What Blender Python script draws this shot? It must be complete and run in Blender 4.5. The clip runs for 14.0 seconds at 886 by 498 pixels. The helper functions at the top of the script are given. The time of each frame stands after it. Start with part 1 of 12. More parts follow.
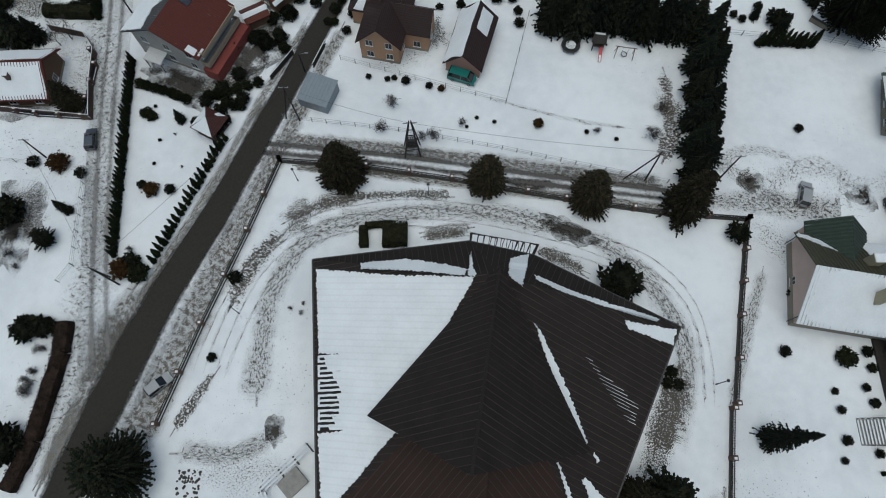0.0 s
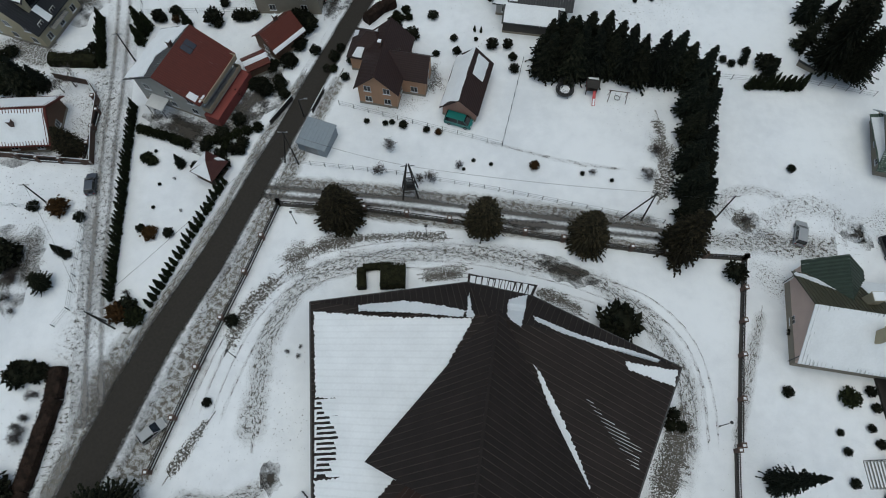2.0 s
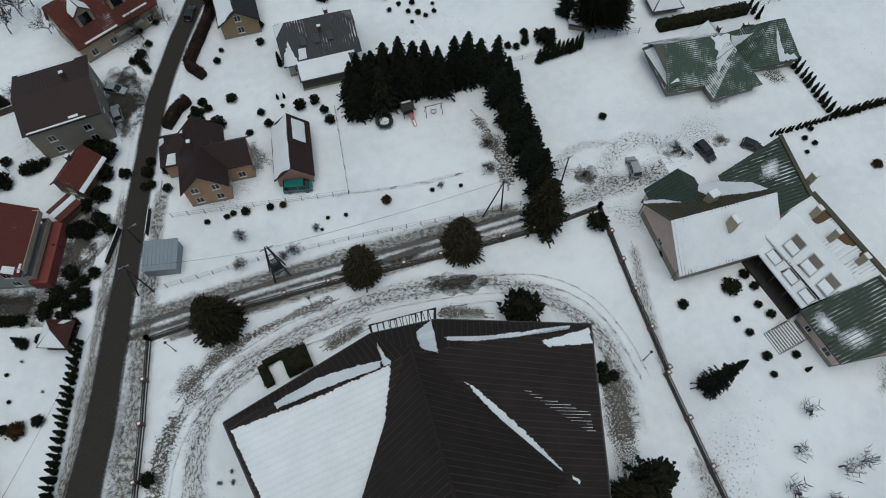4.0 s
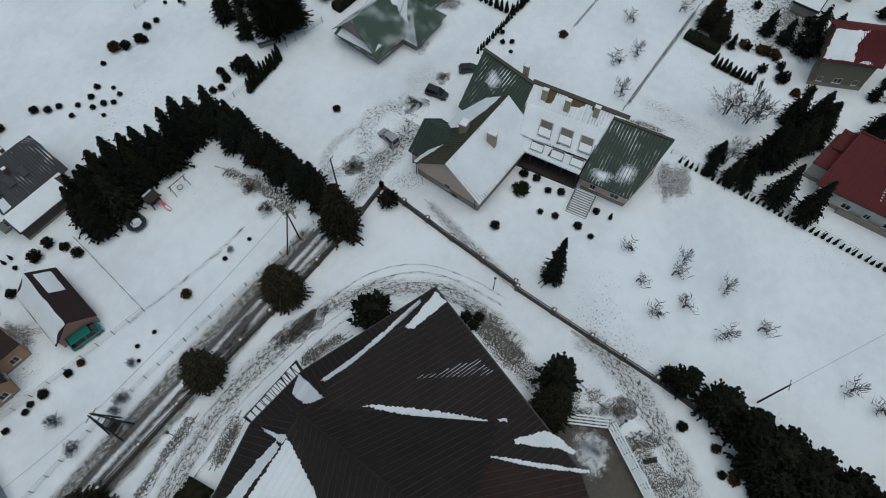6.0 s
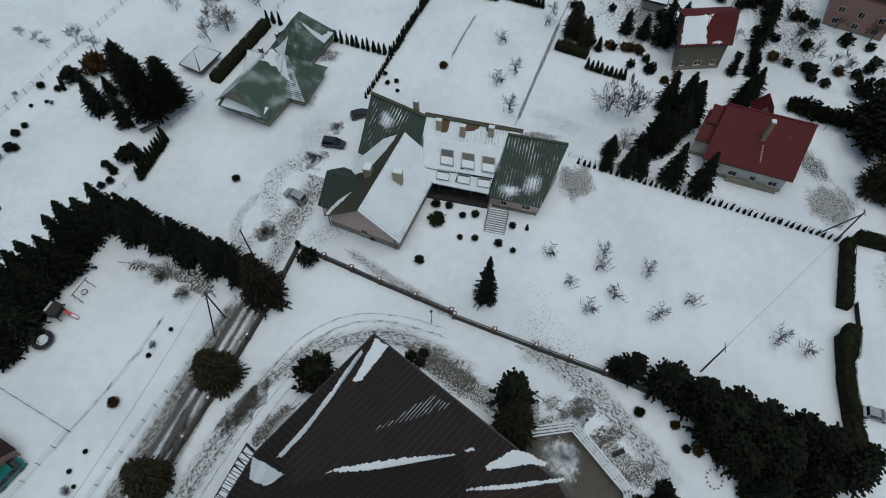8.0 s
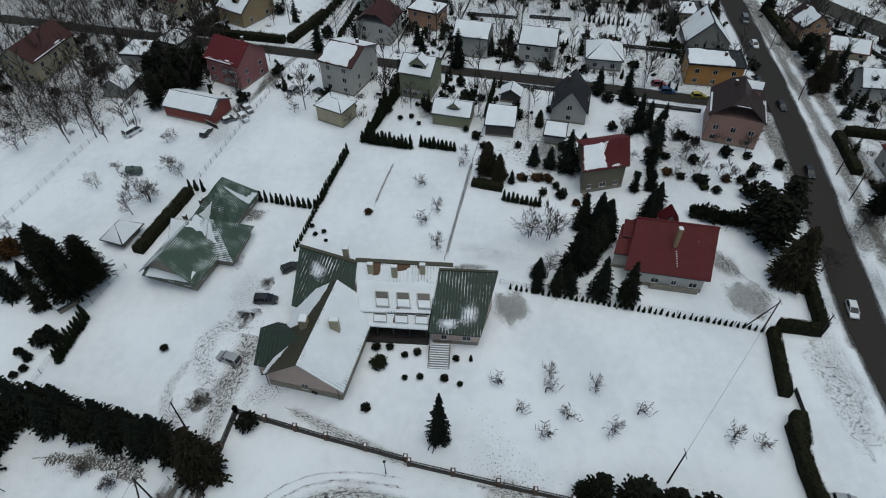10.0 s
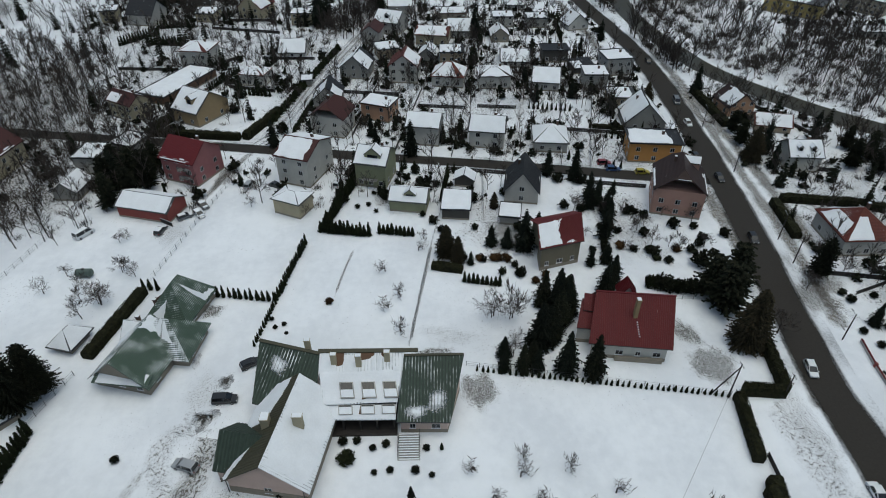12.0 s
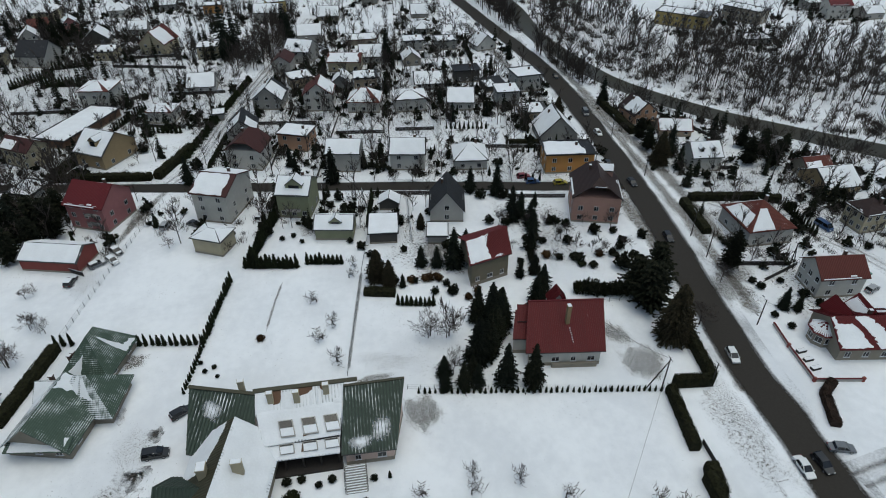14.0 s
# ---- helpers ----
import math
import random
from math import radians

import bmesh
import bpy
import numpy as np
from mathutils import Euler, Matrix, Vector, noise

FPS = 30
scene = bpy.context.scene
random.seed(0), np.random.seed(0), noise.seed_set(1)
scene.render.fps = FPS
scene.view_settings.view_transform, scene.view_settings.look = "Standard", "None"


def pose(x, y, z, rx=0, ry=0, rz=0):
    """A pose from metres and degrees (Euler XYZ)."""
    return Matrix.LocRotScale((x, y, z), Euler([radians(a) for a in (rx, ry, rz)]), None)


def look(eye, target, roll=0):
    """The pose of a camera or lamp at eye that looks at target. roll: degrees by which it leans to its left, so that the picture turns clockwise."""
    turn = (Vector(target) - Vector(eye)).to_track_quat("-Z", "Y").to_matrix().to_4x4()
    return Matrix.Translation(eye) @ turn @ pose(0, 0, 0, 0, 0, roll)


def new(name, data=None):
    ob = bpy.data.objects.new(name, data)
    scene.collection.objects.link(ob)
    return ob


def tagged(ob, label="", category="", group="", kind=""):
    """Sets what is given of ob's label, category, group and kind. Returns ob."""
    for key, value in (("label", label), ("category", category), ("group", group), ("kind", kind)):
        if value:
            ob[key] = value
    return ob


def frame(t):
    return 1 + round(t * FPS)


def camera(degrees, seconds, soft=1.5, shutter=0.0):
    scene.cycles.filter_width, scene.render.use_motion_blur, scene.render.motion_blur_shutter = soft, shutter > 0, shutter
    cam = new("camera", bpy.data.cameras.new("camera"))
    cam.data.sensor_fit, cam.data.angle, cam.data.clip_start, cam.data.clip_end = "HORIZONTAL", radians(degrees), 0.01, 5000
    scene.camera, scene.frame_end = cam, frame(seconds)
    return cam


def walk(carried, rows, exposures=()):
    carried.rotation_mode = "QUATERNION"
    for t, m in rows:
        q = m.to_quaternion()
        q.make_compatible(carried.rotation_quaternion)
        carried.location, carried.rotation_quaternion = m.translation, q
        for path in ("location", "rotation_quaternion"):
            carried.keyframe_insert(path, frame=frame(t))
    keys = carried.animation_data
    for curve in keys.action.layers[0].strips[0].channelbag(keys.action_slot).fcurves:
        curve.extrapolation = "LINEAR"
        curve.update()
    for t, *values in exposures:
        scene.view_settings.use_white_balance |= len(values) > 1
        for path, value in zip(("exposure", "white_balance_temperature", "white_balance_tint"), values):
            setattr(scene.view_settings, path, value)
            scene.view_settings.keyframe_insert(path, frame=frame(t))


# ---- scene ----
cam = camera(72.300, 14.0, 1.0)
PATH = [
    (0.00, pose(0.000, 0.000, 90.000, 19.616, 0.059, -0.165)),
    (0.50, pose(0.000, 0.000, 90.000, 19.444, 0.091, -0.260)),
    (1.00, pose(0.000, 0.000, 90.000, 18.739, 0.098, -0.386)),
    (1.50, pose(0.000, 0.000, 90.000, 18.818, 0.072, -0.448)),
    (2.00, pose(0.000, 0.000, 90.000, 23.533, 0.024, -0.604)),
    (2.50, pose(0.000, 0.000, 90.000, 26.949, 0.044, -0.797)),
    (3.00, pose(0.000, 0.000, 90.000, 27.028, -0.015, -0.809)),
    (3.50, pose(0.000, 0.000, 90.000, 27.170, -0.088, -9.226)),
    (4.00, pose(0.000, 0.000, 90.000, 27.382, -0.089, -26.389)),
    (4.20, pose(0.000, 0.000, 90.000, 27.416, -0.018, -32.888)),
    (4.62, pose(0.000, 0.000, 90.000, 27.515, 0.059, -44.444)),
    (5.04, pose(0.000, 0.000, 90.000, 27.649, 0.030, -52.468)),
    (5.46, pose(0.000, 0.000, 90.000, 27.792, -0.049, -57.926)),
    (5.88, pose(0.000, 0.000, 90.000, 27.917, -0.124, -61.786)),
    (6.30, pose(0.000, 0.000, 90.000, 27.997, -0.140, -65.017)),
    (6.50, pose(0.000, 0.000, 90.000, 28.001, -0.145, -66.576)),
    (7.00, pose(0.000, 0.000, 90.000, 28.078, -0.087, -70.415)),
    (7.50, pose(0.000, 0.000, 90.000, 28.803, -0.022, -74.020)),
    (8.00, pose(0.000, 0.000, 90.000, 31.514, 0.007, -77.137)),
    (8.20, pose(0.000, 0.000, 90.000, 32.799, 0.091, -78.149)),
    (8.62, pose(0.000, 0.000, 90.000, 35.311, 0.109, -80.488)),
    (9.04, pose(0.000, 0.000, 90.000, 38.002, 0.056, -82.564)),
    (9.46, pose(0.000, 0.000, 90.000, 40.797, -0.022, -84.403)),
    (9.88, pose(0.000, 0.000, 90.000, 43.619, -0.080, -86.030)),
    (10.30, pose(0.000, 0.000, 90.000, 46.392, -0.073, -87.471)),
    (10.50, pose(0.000, 0.000, 90.000, 47.703, 0.020, -88.148)),
    (11.00, pose(0.000, 0.000, 90.000, 50.930, 0.017, -89.731)),
    (11.50, pose(0.000, 0.000, 90.000, 52.366, 0.008, -90.700)),
    (12.00, pose(0.000, 0.000, 90.000, 52.404, 0.005, -91.438)),
    (12.50, pose(0.000, 0.000, 90.000, 52.441, 0.019, -94.642)),
    (13.00, pose(0.000, 0.000, 90.000, 52.672, 0.105, -97.659)),
    (13.50, pose(0.000, 0.000, 90.000, 53.804, 0.096, -99.568)),
    (14.00, pose(0.000, 0.000, 90.000, 54.460, 0.135, -99.766)),
]
EXPOSURE = [(0, -0.23, 6220, -2.5), (4, -0.26, 6220, -2.5), (6.3, -0.38, 6060, -3.5), (8, -0.38, 6050, -3.5), (10.3, -0.26, 6160, -2.7), (12, -0.14, 6240, -2.0), (14, -0.11, 6260, -2.0)]
walk(cam, PATH, EXPOSURE)

# ---------------------------------------------------------------- world and light (overcast winter day)
world = bpy.data.worlds.new("overcast_sky")
scene.world = world
world.use_nodes = True
wn = world.node_tree.nodes
wl = world.node_tree.links
sky = wn.new("ShaderNodeTexSky")
sky.sky_type, sky.sun_disc = "NISHITA", False
sky.sun_elevation, sky.sun_rotation = radians(82), radians(212)
sky.air_density, sky.dust_density, sky.ozone_density = 1.0, 4.0, 1.0
wl.new(sky.outputs[0], wn["Background"].inputs[0])
wn["Background"].inputs[1].default_value = 0.12
sun = new("sun", bpy.data.lights.new("sun", "SUN"))
sun.data.energy, sun.data.angle, sun.data.color = 0.9, radians(75), (1.0, 0.97, 0.94)
sun.matrix_world = look((0, 0, 200), (14, 22, 0))


# ---------------------------------------------------------------- materials
def mat(name, col, rough=0.8, metal=0.0, var=0.25, scale=1.5, fine=14.0, bump=0.0, col2=None, spread=0.5, rnd=0.0, spec=0.5):
    """Two scales of noise between col and col2 (or a darker col), with fine relief."""
    m = bpy.data.materials.new(name)
    m.use_nodes = True
    n, l = m.node_tree.nodes, m.node_tree.links
    bs = n["Principled BSDF"]
    bs.inputs["Roughness"].default_value, bs.inputs["Metallic"].default_value = rough, metal
    bs.inputs["Specular IOR Level"].default_value = spec
    tc = n.new("ShaderNodeTexCoord")
    a, b = n.new("ShaderNodeTexNoise"), n.new("ShaderNodeTexNoise")
    a.inputs["Scale"].default_value, a.inputs["Detail"].default_value = scale, 6
    b.inputs["Scale"].default_value, b.inputs["Detail"].default_value = fine, 4
    for q in (a, b):
        l.new(tc.outputs["Object"], q.inputs["Vector"])
    mul = n.new("ShaderNodeMath")
    mul.operation = "MULTIPLY_ADD"
    l.new(b.outputs["Fac"], mul.inputs[0])
    mul.inputs[1].default_value = 0.5
    l.new(a.outputs["Fac"], mul.inputs[2])
    ramp = n.new("ShaderNodeMapRange")
    ramp.inputs["From Min"].default_value, ramp.inputs["From Max"].default_value = 0.75 - spread * 0.5, 0.75 + spread * 0.5
    l.new(mul.outputs[0], ramp.inputs["Value"])
    mix = n.new("ShaderNodeMix")
    mix.data_type = "RGBA"
    c2 = col2 or tuple(v * (1 - var) for v in col)
    mix.inputs["A"].default_value, mix.inputs["B"].default_value = (*c2, 1), (*col, 1)
    l.new(ramp.outputs[0], mix.inputs["Factor"])
    out = mix.outputs["Result"]
    if rnd:
        oi = n.new("ShaderNodeObjectInfo")
        hs = n.new("ShaderNodeHueSaturation")
        mr = n.new("ShaderNodeMapRange")
        mr.inputs["To Min"].default_value, mr.inputs["To Max"].default_value = 1 - rnd, 1 + rnd
        l.new(oi.outputs["Random"], mr.inputs["Value"])
        l.new(mr.outputs[0], hs.inputs["Value"])
        l.new(out, hs.inputs["Color"])
        out = hs.outputs[0]
    l.new(out, bs.inputs["Base Color"])
    if bump:
        bp = n.new("ShaderNodeBump")
        bp.inputs["Strength"].default_value, bp.inputs["Distance"].default_value = bump, 0.05
        l.new(b.outputs["Fac"], bp.inputs["Height"])
        l.new(bp.outputs[0], bs.inputs["Normal"])
    return m


SNOW = (0.76, 0.78, 0.80)
M = {}


def tex(n, l, src, scale, detail=4, rough=0.5):
    q = n.new("ShaderNodeTexNoise")
    q.inputs["Scale"].default_value, q.inputs["Detail"].default_value, q.inputs["Roughness"].default_value = scale, detail, rough
    l.new(src, q.inputs["Vector"])
    return q.outputs["Fac"]


def calc(n, l, op, a, b, c=None):
    """One arithmetic node; numbers or sockets."""
    q = n.new("ShaderNodeMath")
    q.operation = op
    for k, v in enumerate((a, b, c)):
        if v is None:
            continue
        if isinstance(v, (int, float)):
            q.inputs[k].default_value = v
        else:
            l.new(v, q.inputs[k])
    return q.outputs[0]


def fade(n, l, x, lo, hi, top=1.0):
    q = n.new("ShaderNodeMapRange")
    q.interpolation_type = "SMOOTHSTEP"
    q.inputs["From Min"].default_value, q.inputs["From Max"].default_value, q.inputs["To Max"].default_value = lo, hi, top
    l.new(x, q.inputs["Value"])
    return q.outputs[0]


def blend(n, l, f, a, b):
    q = n.new("ShaderNodeMix")
    q.data_type = "RGBA"
    for key, v in (("A", a), ("B", b)):
        if isinstance(v, tuple):
            q.inputs[key].default_value = (*v, 1)
        else:
            l.new(v, q.inputs[key])
    l.new(f, q.inputs["Factor"])
    return q.outputs["Result"]


def snow_base(n, l, src):
    """Lying snow: broad greyish drifts, soft dimples and here and there a few blades of grass."""
    big, mid, fine = tex(n, l, src, 0.055, 5), tex(n, l, src, 0.5, 5, 0.6), tex(n, l, src, 2.6, 5, 0.65)
    f = calc(n, l, "MULTIPLY_ADD", mid, 0.45, big)
    col = blend(n, l, fade(n, l, f, 0.50, 0.92), tuple(v * k for v, k in zip(SNOW, (0.845, 0.85, 0.86))), SNOW)
    thin = calc(n, l, "MULTIPLY_ADD", tex(n, l, src, 0.035, 3), 0.55, fine)
    col = blend(n, l, fade(n, l, thin, 0.975, 1.01, 0.8), col, (0.10, 0.09, 0.075))
    return col, calc(n, l, "MULTIPLY_ADD", mid, 1.6, fine)


def snow_ground(name):
    m = bpy.data.materials.new(name)
    m.use_nodes = True
    n, l = m.node_tree.nodes, m.node_tree.links
    bs = n["Principled BSDF"]
    bs.inputs["Roughness"].default_value, bs.inputs["Specular IOR Level"].default_value = 0.75, 0.3
    col, h = snow_base(n, l, n.new("ShaderNodeTexCoord").outputs["Object"])
    l.new(col, bs.inputs["Base Color"])
    bp = n.new("ShaderNodeBump")
    bp.inputs["Strength"].default_value, bp.inputs["Distance"].default_value = 0.5, 0.07
    l.new(h, bp.inputs["Height"])
    l.new(bp.outputs[0], bs.inputs["Normal"])
    return m


def worn(name, grime=0.5, specks=0.5, size=3.2, streak=None, dirt=(0.40, 0.39, 0.37), dark=(0.026, 0.022, 0.016), dark2=(0.085, 0.075, 0.06), edge=0.5, patchy=0.9):
    """Snow dirtied and worn through: a soft grey tint in patches, and blades, clods and prints showing through it, thinning out to the sides.
    streak: stretch of the marks along a strip (across, along)."""
    m = bpy.data.materials.new(name)
    m.use_nodes = True
    n, l = m.node_tree.nodes, m.node_tree.links
    bs = n["Principled BSDF"]
    bs.inputs["Roughness"].default_value, bs.inputs["Specular IOR Level"].default_value = 0.8, 0.25
    src = n.new("ShaderNodeTexCoord").outputs["Object"]
    uv = n.new("ShaderNodeUVMap").outputs[0]
    sep = n.new("ShaderNodeSeparateXYZ")
    l.new(uv, sep.inputs[0])
    # how near the middle of the strip or spot: 0 at its rim
    rim = calc(n, l, "SUBTRACT", 1.0, calc(n, l, "ABSOLUTE", calc(n, l, "MULTIPLY_ADD", sep.outputs[0], 2.0, -1.0), 0.0))
    big, mid = tex(n, l, src, 0.11, 4), tex(n, l, src, 0.55, 5, 0.6)
    wild = calc(n, l, "MULTIPLY_ADD", mid, 0.7, big)
    wild = calc(n, l, "MULTIPLY_ADD", wild, patchy, -0.85 * patchy)
    cover = calc(n, l, "MULTIPLY", fade(n, l, calc(n, l, "ADD", rim, wild), 0.08, 0.25 + edge), fade(n, l, rim, 0.0, 0.22))
    marks_at = src
    if streak:
        mp = n.new("ShaderNodeMapping")
        mp.inputs["Scale"].default_value = (*streak, 1)
        l.new(uv, mp.inputs["Vector"])
        marks_at = mp.outputs[0]
    small = tex(n, l, marks_at, 1.0 if streak else size, 4, 0.62)
    if streak:
        small = calc(n, l, "MULTIPLY_ADD", tex(n, l, src, size * 1.6, 3), 0.45, calc(n, l, "MULTIPLY", small, 0.62))
    tint = calc(n, l, "MULTIPLY", cover, calc(n, l, "MULTIPLY_ADD", small, 0.9, grime - 0.45))
    hit = calc(n, l, "MULTIPLY_ADD", cover, 0.07 + 0.17 * specks, small)
    spot = calc(n, l, "MULTIPLY", fade(n, l, hit, 0.685, 0.735, 0.92), fade(n, l, cover, 0.02, 0.2))
    l.new(blend(n, l, spot, dirt, blend(n, l, mid, dark, dark2)), bs.inputs["Base Color"])
    l.new(calc(n, l, "MAXIMUM", calc(n, l, "MINIMUM", tint, 1.0), spot), bs.inputs["Alpha"])
    bp = n.new("ShaderNodeBump")
    bp.inputs["Strength"].default_value, bp.inputs["Distance"].default_value = 0.5, 0.07
    l.new(small, bp.inputs["Height"])
    l.new(bp.outputs[0], bs.inputs["Normal"])
    return m


M["snow"] = snow_ground("snow")
M["roof_snow"] = mat("roof_snow", (0.74, 0.76, 0.78), 0.75, var=0.12, scale=0.35, fine=3.0, bump=0.35, spec=0.3)


def snow_mix(name, under, under2, cover, scale, across=None, thresh=0.5, soft=0.12, rough=0.85, stretch=None, lo=None, fine=0.0):
    """Bare ground showing where the snow on it thins out. across: list of (u, amount of bare ground) over the strip's width."""
    m = bpy.data.materials.new(name)
    m.use_nodes = True
    n, l = m.node_tree.nodes, m.node_tree.links
    bs = n["Principled BSDF"]
    bs.inputs["Roughness"].default_value = rough
    bs.inputs["Specular IOR Level"].default_value = 0.25
    tc = n.new("ShaderNodeTexCoord")
    uv = n.new("ShaderNodeUVMap")
    src = tc.outputs["Object"]
    if stretch:
        mp = n.new("ShaderNodeMapping")
        mp.inputs["Scale"].default_value = stretch
        l.new(uv.outputs[0], mp.inputs["Vector"])
        src = mp.outputs[0]
    a, b, c = (n.new("ShaderNodeTexNoise") for _ in range(3))
    for q, s, d in ((a, scale, 8), (b, fine or scale * 7, 3), (c, scale * 0.16, 3)):
        q.inputs["Scale"].default_value, q.inputs["Detail"].default_value = s, d
    l.new(src, a.inputs["Vector"])
    l.new(tc.outputs["Object"], b.inputs["Vector"])
    l.new(tc.outputs["Object"], c.inputs["Vector"])
    s1 = n.new("ShaderNodeMath")
    s1.operation = "MULTIPLY_ADD"
    l.new(b.outputs["Fac"], s1.inputs[0])
    s1.inputs[1].default_value = 0.45
    l.new(a.outputs["Fac"], s1.inputs[2])
    s2 = n.new("ShaderNodeMath")
    s2.operation = "MULTIPLY_ADD"
    l.new(c.outputs["Fac"], s2.inputs[0])
    s2.inputs[1].default_value = 0.5
    l.new(s1.outputs[0], s2.inputs[2])
    fac = s2.outputs[0]
    sep = n.new("ShaderNodeSeparateXYZ")
    l.new(uv.outputs[0], sep.inputs[0])
    if across:
        cr = n.new("ShaderNodeValToRGB")
        cr.color_ramp.interpolation = "EASE"
        el = cr.color_ramp.elements
        el[0].position, el[1].position = across[0][0], across[-1][0]
        el[0].color, el[1].color = (across[0][1],) * 3 + (1,), (across[-1][1],) * 3 + (1,)
        for u, v in across[1:-1]:
            e = el.new(u)
            e.color = (v, v, v, 1)
        l.new(sep.outputs[0], cr.inputs[0])
        s3 = n.new("ShaderNodeMath")
        s3.operation = "ADD"
        l.new(fac, s3.inputs[0])
        l.new(cr.outputs[0], s3.inputs[1])
        fac = s3.outputs[0]
    mr = n.new("ShaderNodeMapRange")
    mr.interpolation_type = "SMOOTHSTEP"
    mr.inputs["From Min"].default_value, mr.inputs["From Max"].default_value = 1 + thresh - soft, 1 + thresh + soft
    mr.inputs["To Max"].default_value = 1 - cover
    if lo:
        mr.inputs["To Min"].default_value = lo
    l.new(fac, mr.inputs["Value"])
    um = n.new("ShaderNodeMix")
    um.data_type = "RGBA"
    um.inputs["A"].default_value, um.inputs["B"].default_value = (*under, 1), (*under2, 1)
    l.new(b.outputs["Fac"], um.inputs["Factor"])
    l.new(um.outputs["Result"], bs.inputs["Base Color"])
    l.new(mr.outputs[0], bs.inputs["Alpha"])
    bp = n.new("ShaderNodeBump")
    bp.inputs["Strength"].default_value, bp.inputs["Distance"].default_value = 0.3, 0.06
    l.new(s1.outputs[0], bp.inputs["Height"])
    l.new(bp.outputs[0], bs.inputs["Normal"])
    return m


def dusted(name, col, col2, level, pitch=0.6, rib=0.5, rows=0.0, big=0.22, soft=0.22, relief=0.5, rough=0.55):
    """Roofing with a dusting of snow that settles in patches and along the ribs (u across, v up the slope) or tile rows."""
    m = bpy.data.materials.new(name)
    m.use_nodes = True
    n, l = m.node_tree.nodes, m.node_tree.links
    bs = n["Principled BSDF"]
    bs.inputs["Roughness"].default_value, bs.inputs["Specular IOR Level"].default_value = rough, 0.2
    uv = n.new("ShaderNodeUVMap")
    sep = n.new("ShaderNodeSeparateXYZ")
    l.new(uv.outputs[0], sep.inputs[0])

    def sine(out, p):
        a, b, c = (n.new("ShaderNodeMath") for _ in range(3))
        a.operation, b.operation, c.operation = "MULTIPLY", "SINE", "MULTIPLY_ADD"
        l.new(out, a.inputs[0])
        a.inputs[1].default_value = 2 * math.pi / p
        l.new(a.outputs[0], b.inputs[0])
        l.new(b.outputs[0], c.inputs[0])
        c.inputs[1].default_value, c.inputs[2].default_value = 0.5, 0.5
        return c.outputs[0]

    def madd(x, k, y):
        q = n.new("ShaderNodeMath")
        q.operation = "MULTIPLY_ADD"
        l.new(x, q.inputs[0])
        q.inputs[1].default_value = k
        l.new(y, q.inputs[2])
        return q.outputs[0]

    wave = sine(sep.outputs[1], rows) if rows else sine(sep.outputs[0], pitch)
    a, b, oi = n.new("ShaderNodeTexNoise"), n.new("ShaderNodeTexNoise"), n.new("ShaderNodeObjectInfo")
    off = n.new("ShaderNodeVectorMath")
    off.operation = "MULTIPLY_ADD"
    l.new(oi.outputs["Random"], off.inputs[0])
    off.inputs[1].default_value = (60, 40, 0)
    l.new(uv.outputs[0], off.inputs[2])
    mp = n.new("ShaderNodeMapping")
    mp.inputs["Scale"].default_value = (2.6, 0.6, 1)
    l.new(off.outputs[0], mp.inputs["Vector"])
    l.new(off.outputs[0], a.inputs["Vector"])
    l.new(mp.outputs[0], b.inputs["Vector"])
    a.inputs["Scale"].default_value, a.inputs["Detail"].default_value = big, 5
    b.inputs["Scale"].default_value, b.inputs["Detail"].default_value = 1.4, 5
    f = madd(wave, rib, madd(b.outputs["Fac"], 0.5, a.outputs["Fac"]))
    mr = n.new("ShaderNodeMapRange")
    mr.interpolation_type = "SMOOTHSTEP"
    mr.inputs["From Min"].default_value, mr.inputs["From Max"].default_value = level, level + soft
    mr.inputs["To Max"].default_value = 0.93
    l.new(f, mr.inputs["Value"])
    um, mix = n.new("ShaderNodeMix"), n.new("ShaderNodeMix")
    um.data_type = mix.data_type = "RGBA"
    um.inputs["A"].default_value, um.inputs["B"].default_value = (*col2, 1), (*col, 1)
    l.new(madd(wave, 0.35, b.outputs["Fac"]), um.inputs["Factor"])
    l.new(um.outputs["Result"], mix.inputs["A"])
    mix.inputs["B"].default_value = (*SNOW, 1)
    l.new(mr.outputs[0], mix.inputs["Factor"])
    l.new(mix.outputs["Result"], bs.inputs["Base Color"])
    bp = n.new("ShaderNodeBump")
    bp.inputs["Strength"].default_value, bp.inputs["Distance"].default_value = relief, 0.05
    l.new(wave, bp.inputs["Height"])
    l.new(bp.outputs[0], bs.inputs["Normal"])
    return m


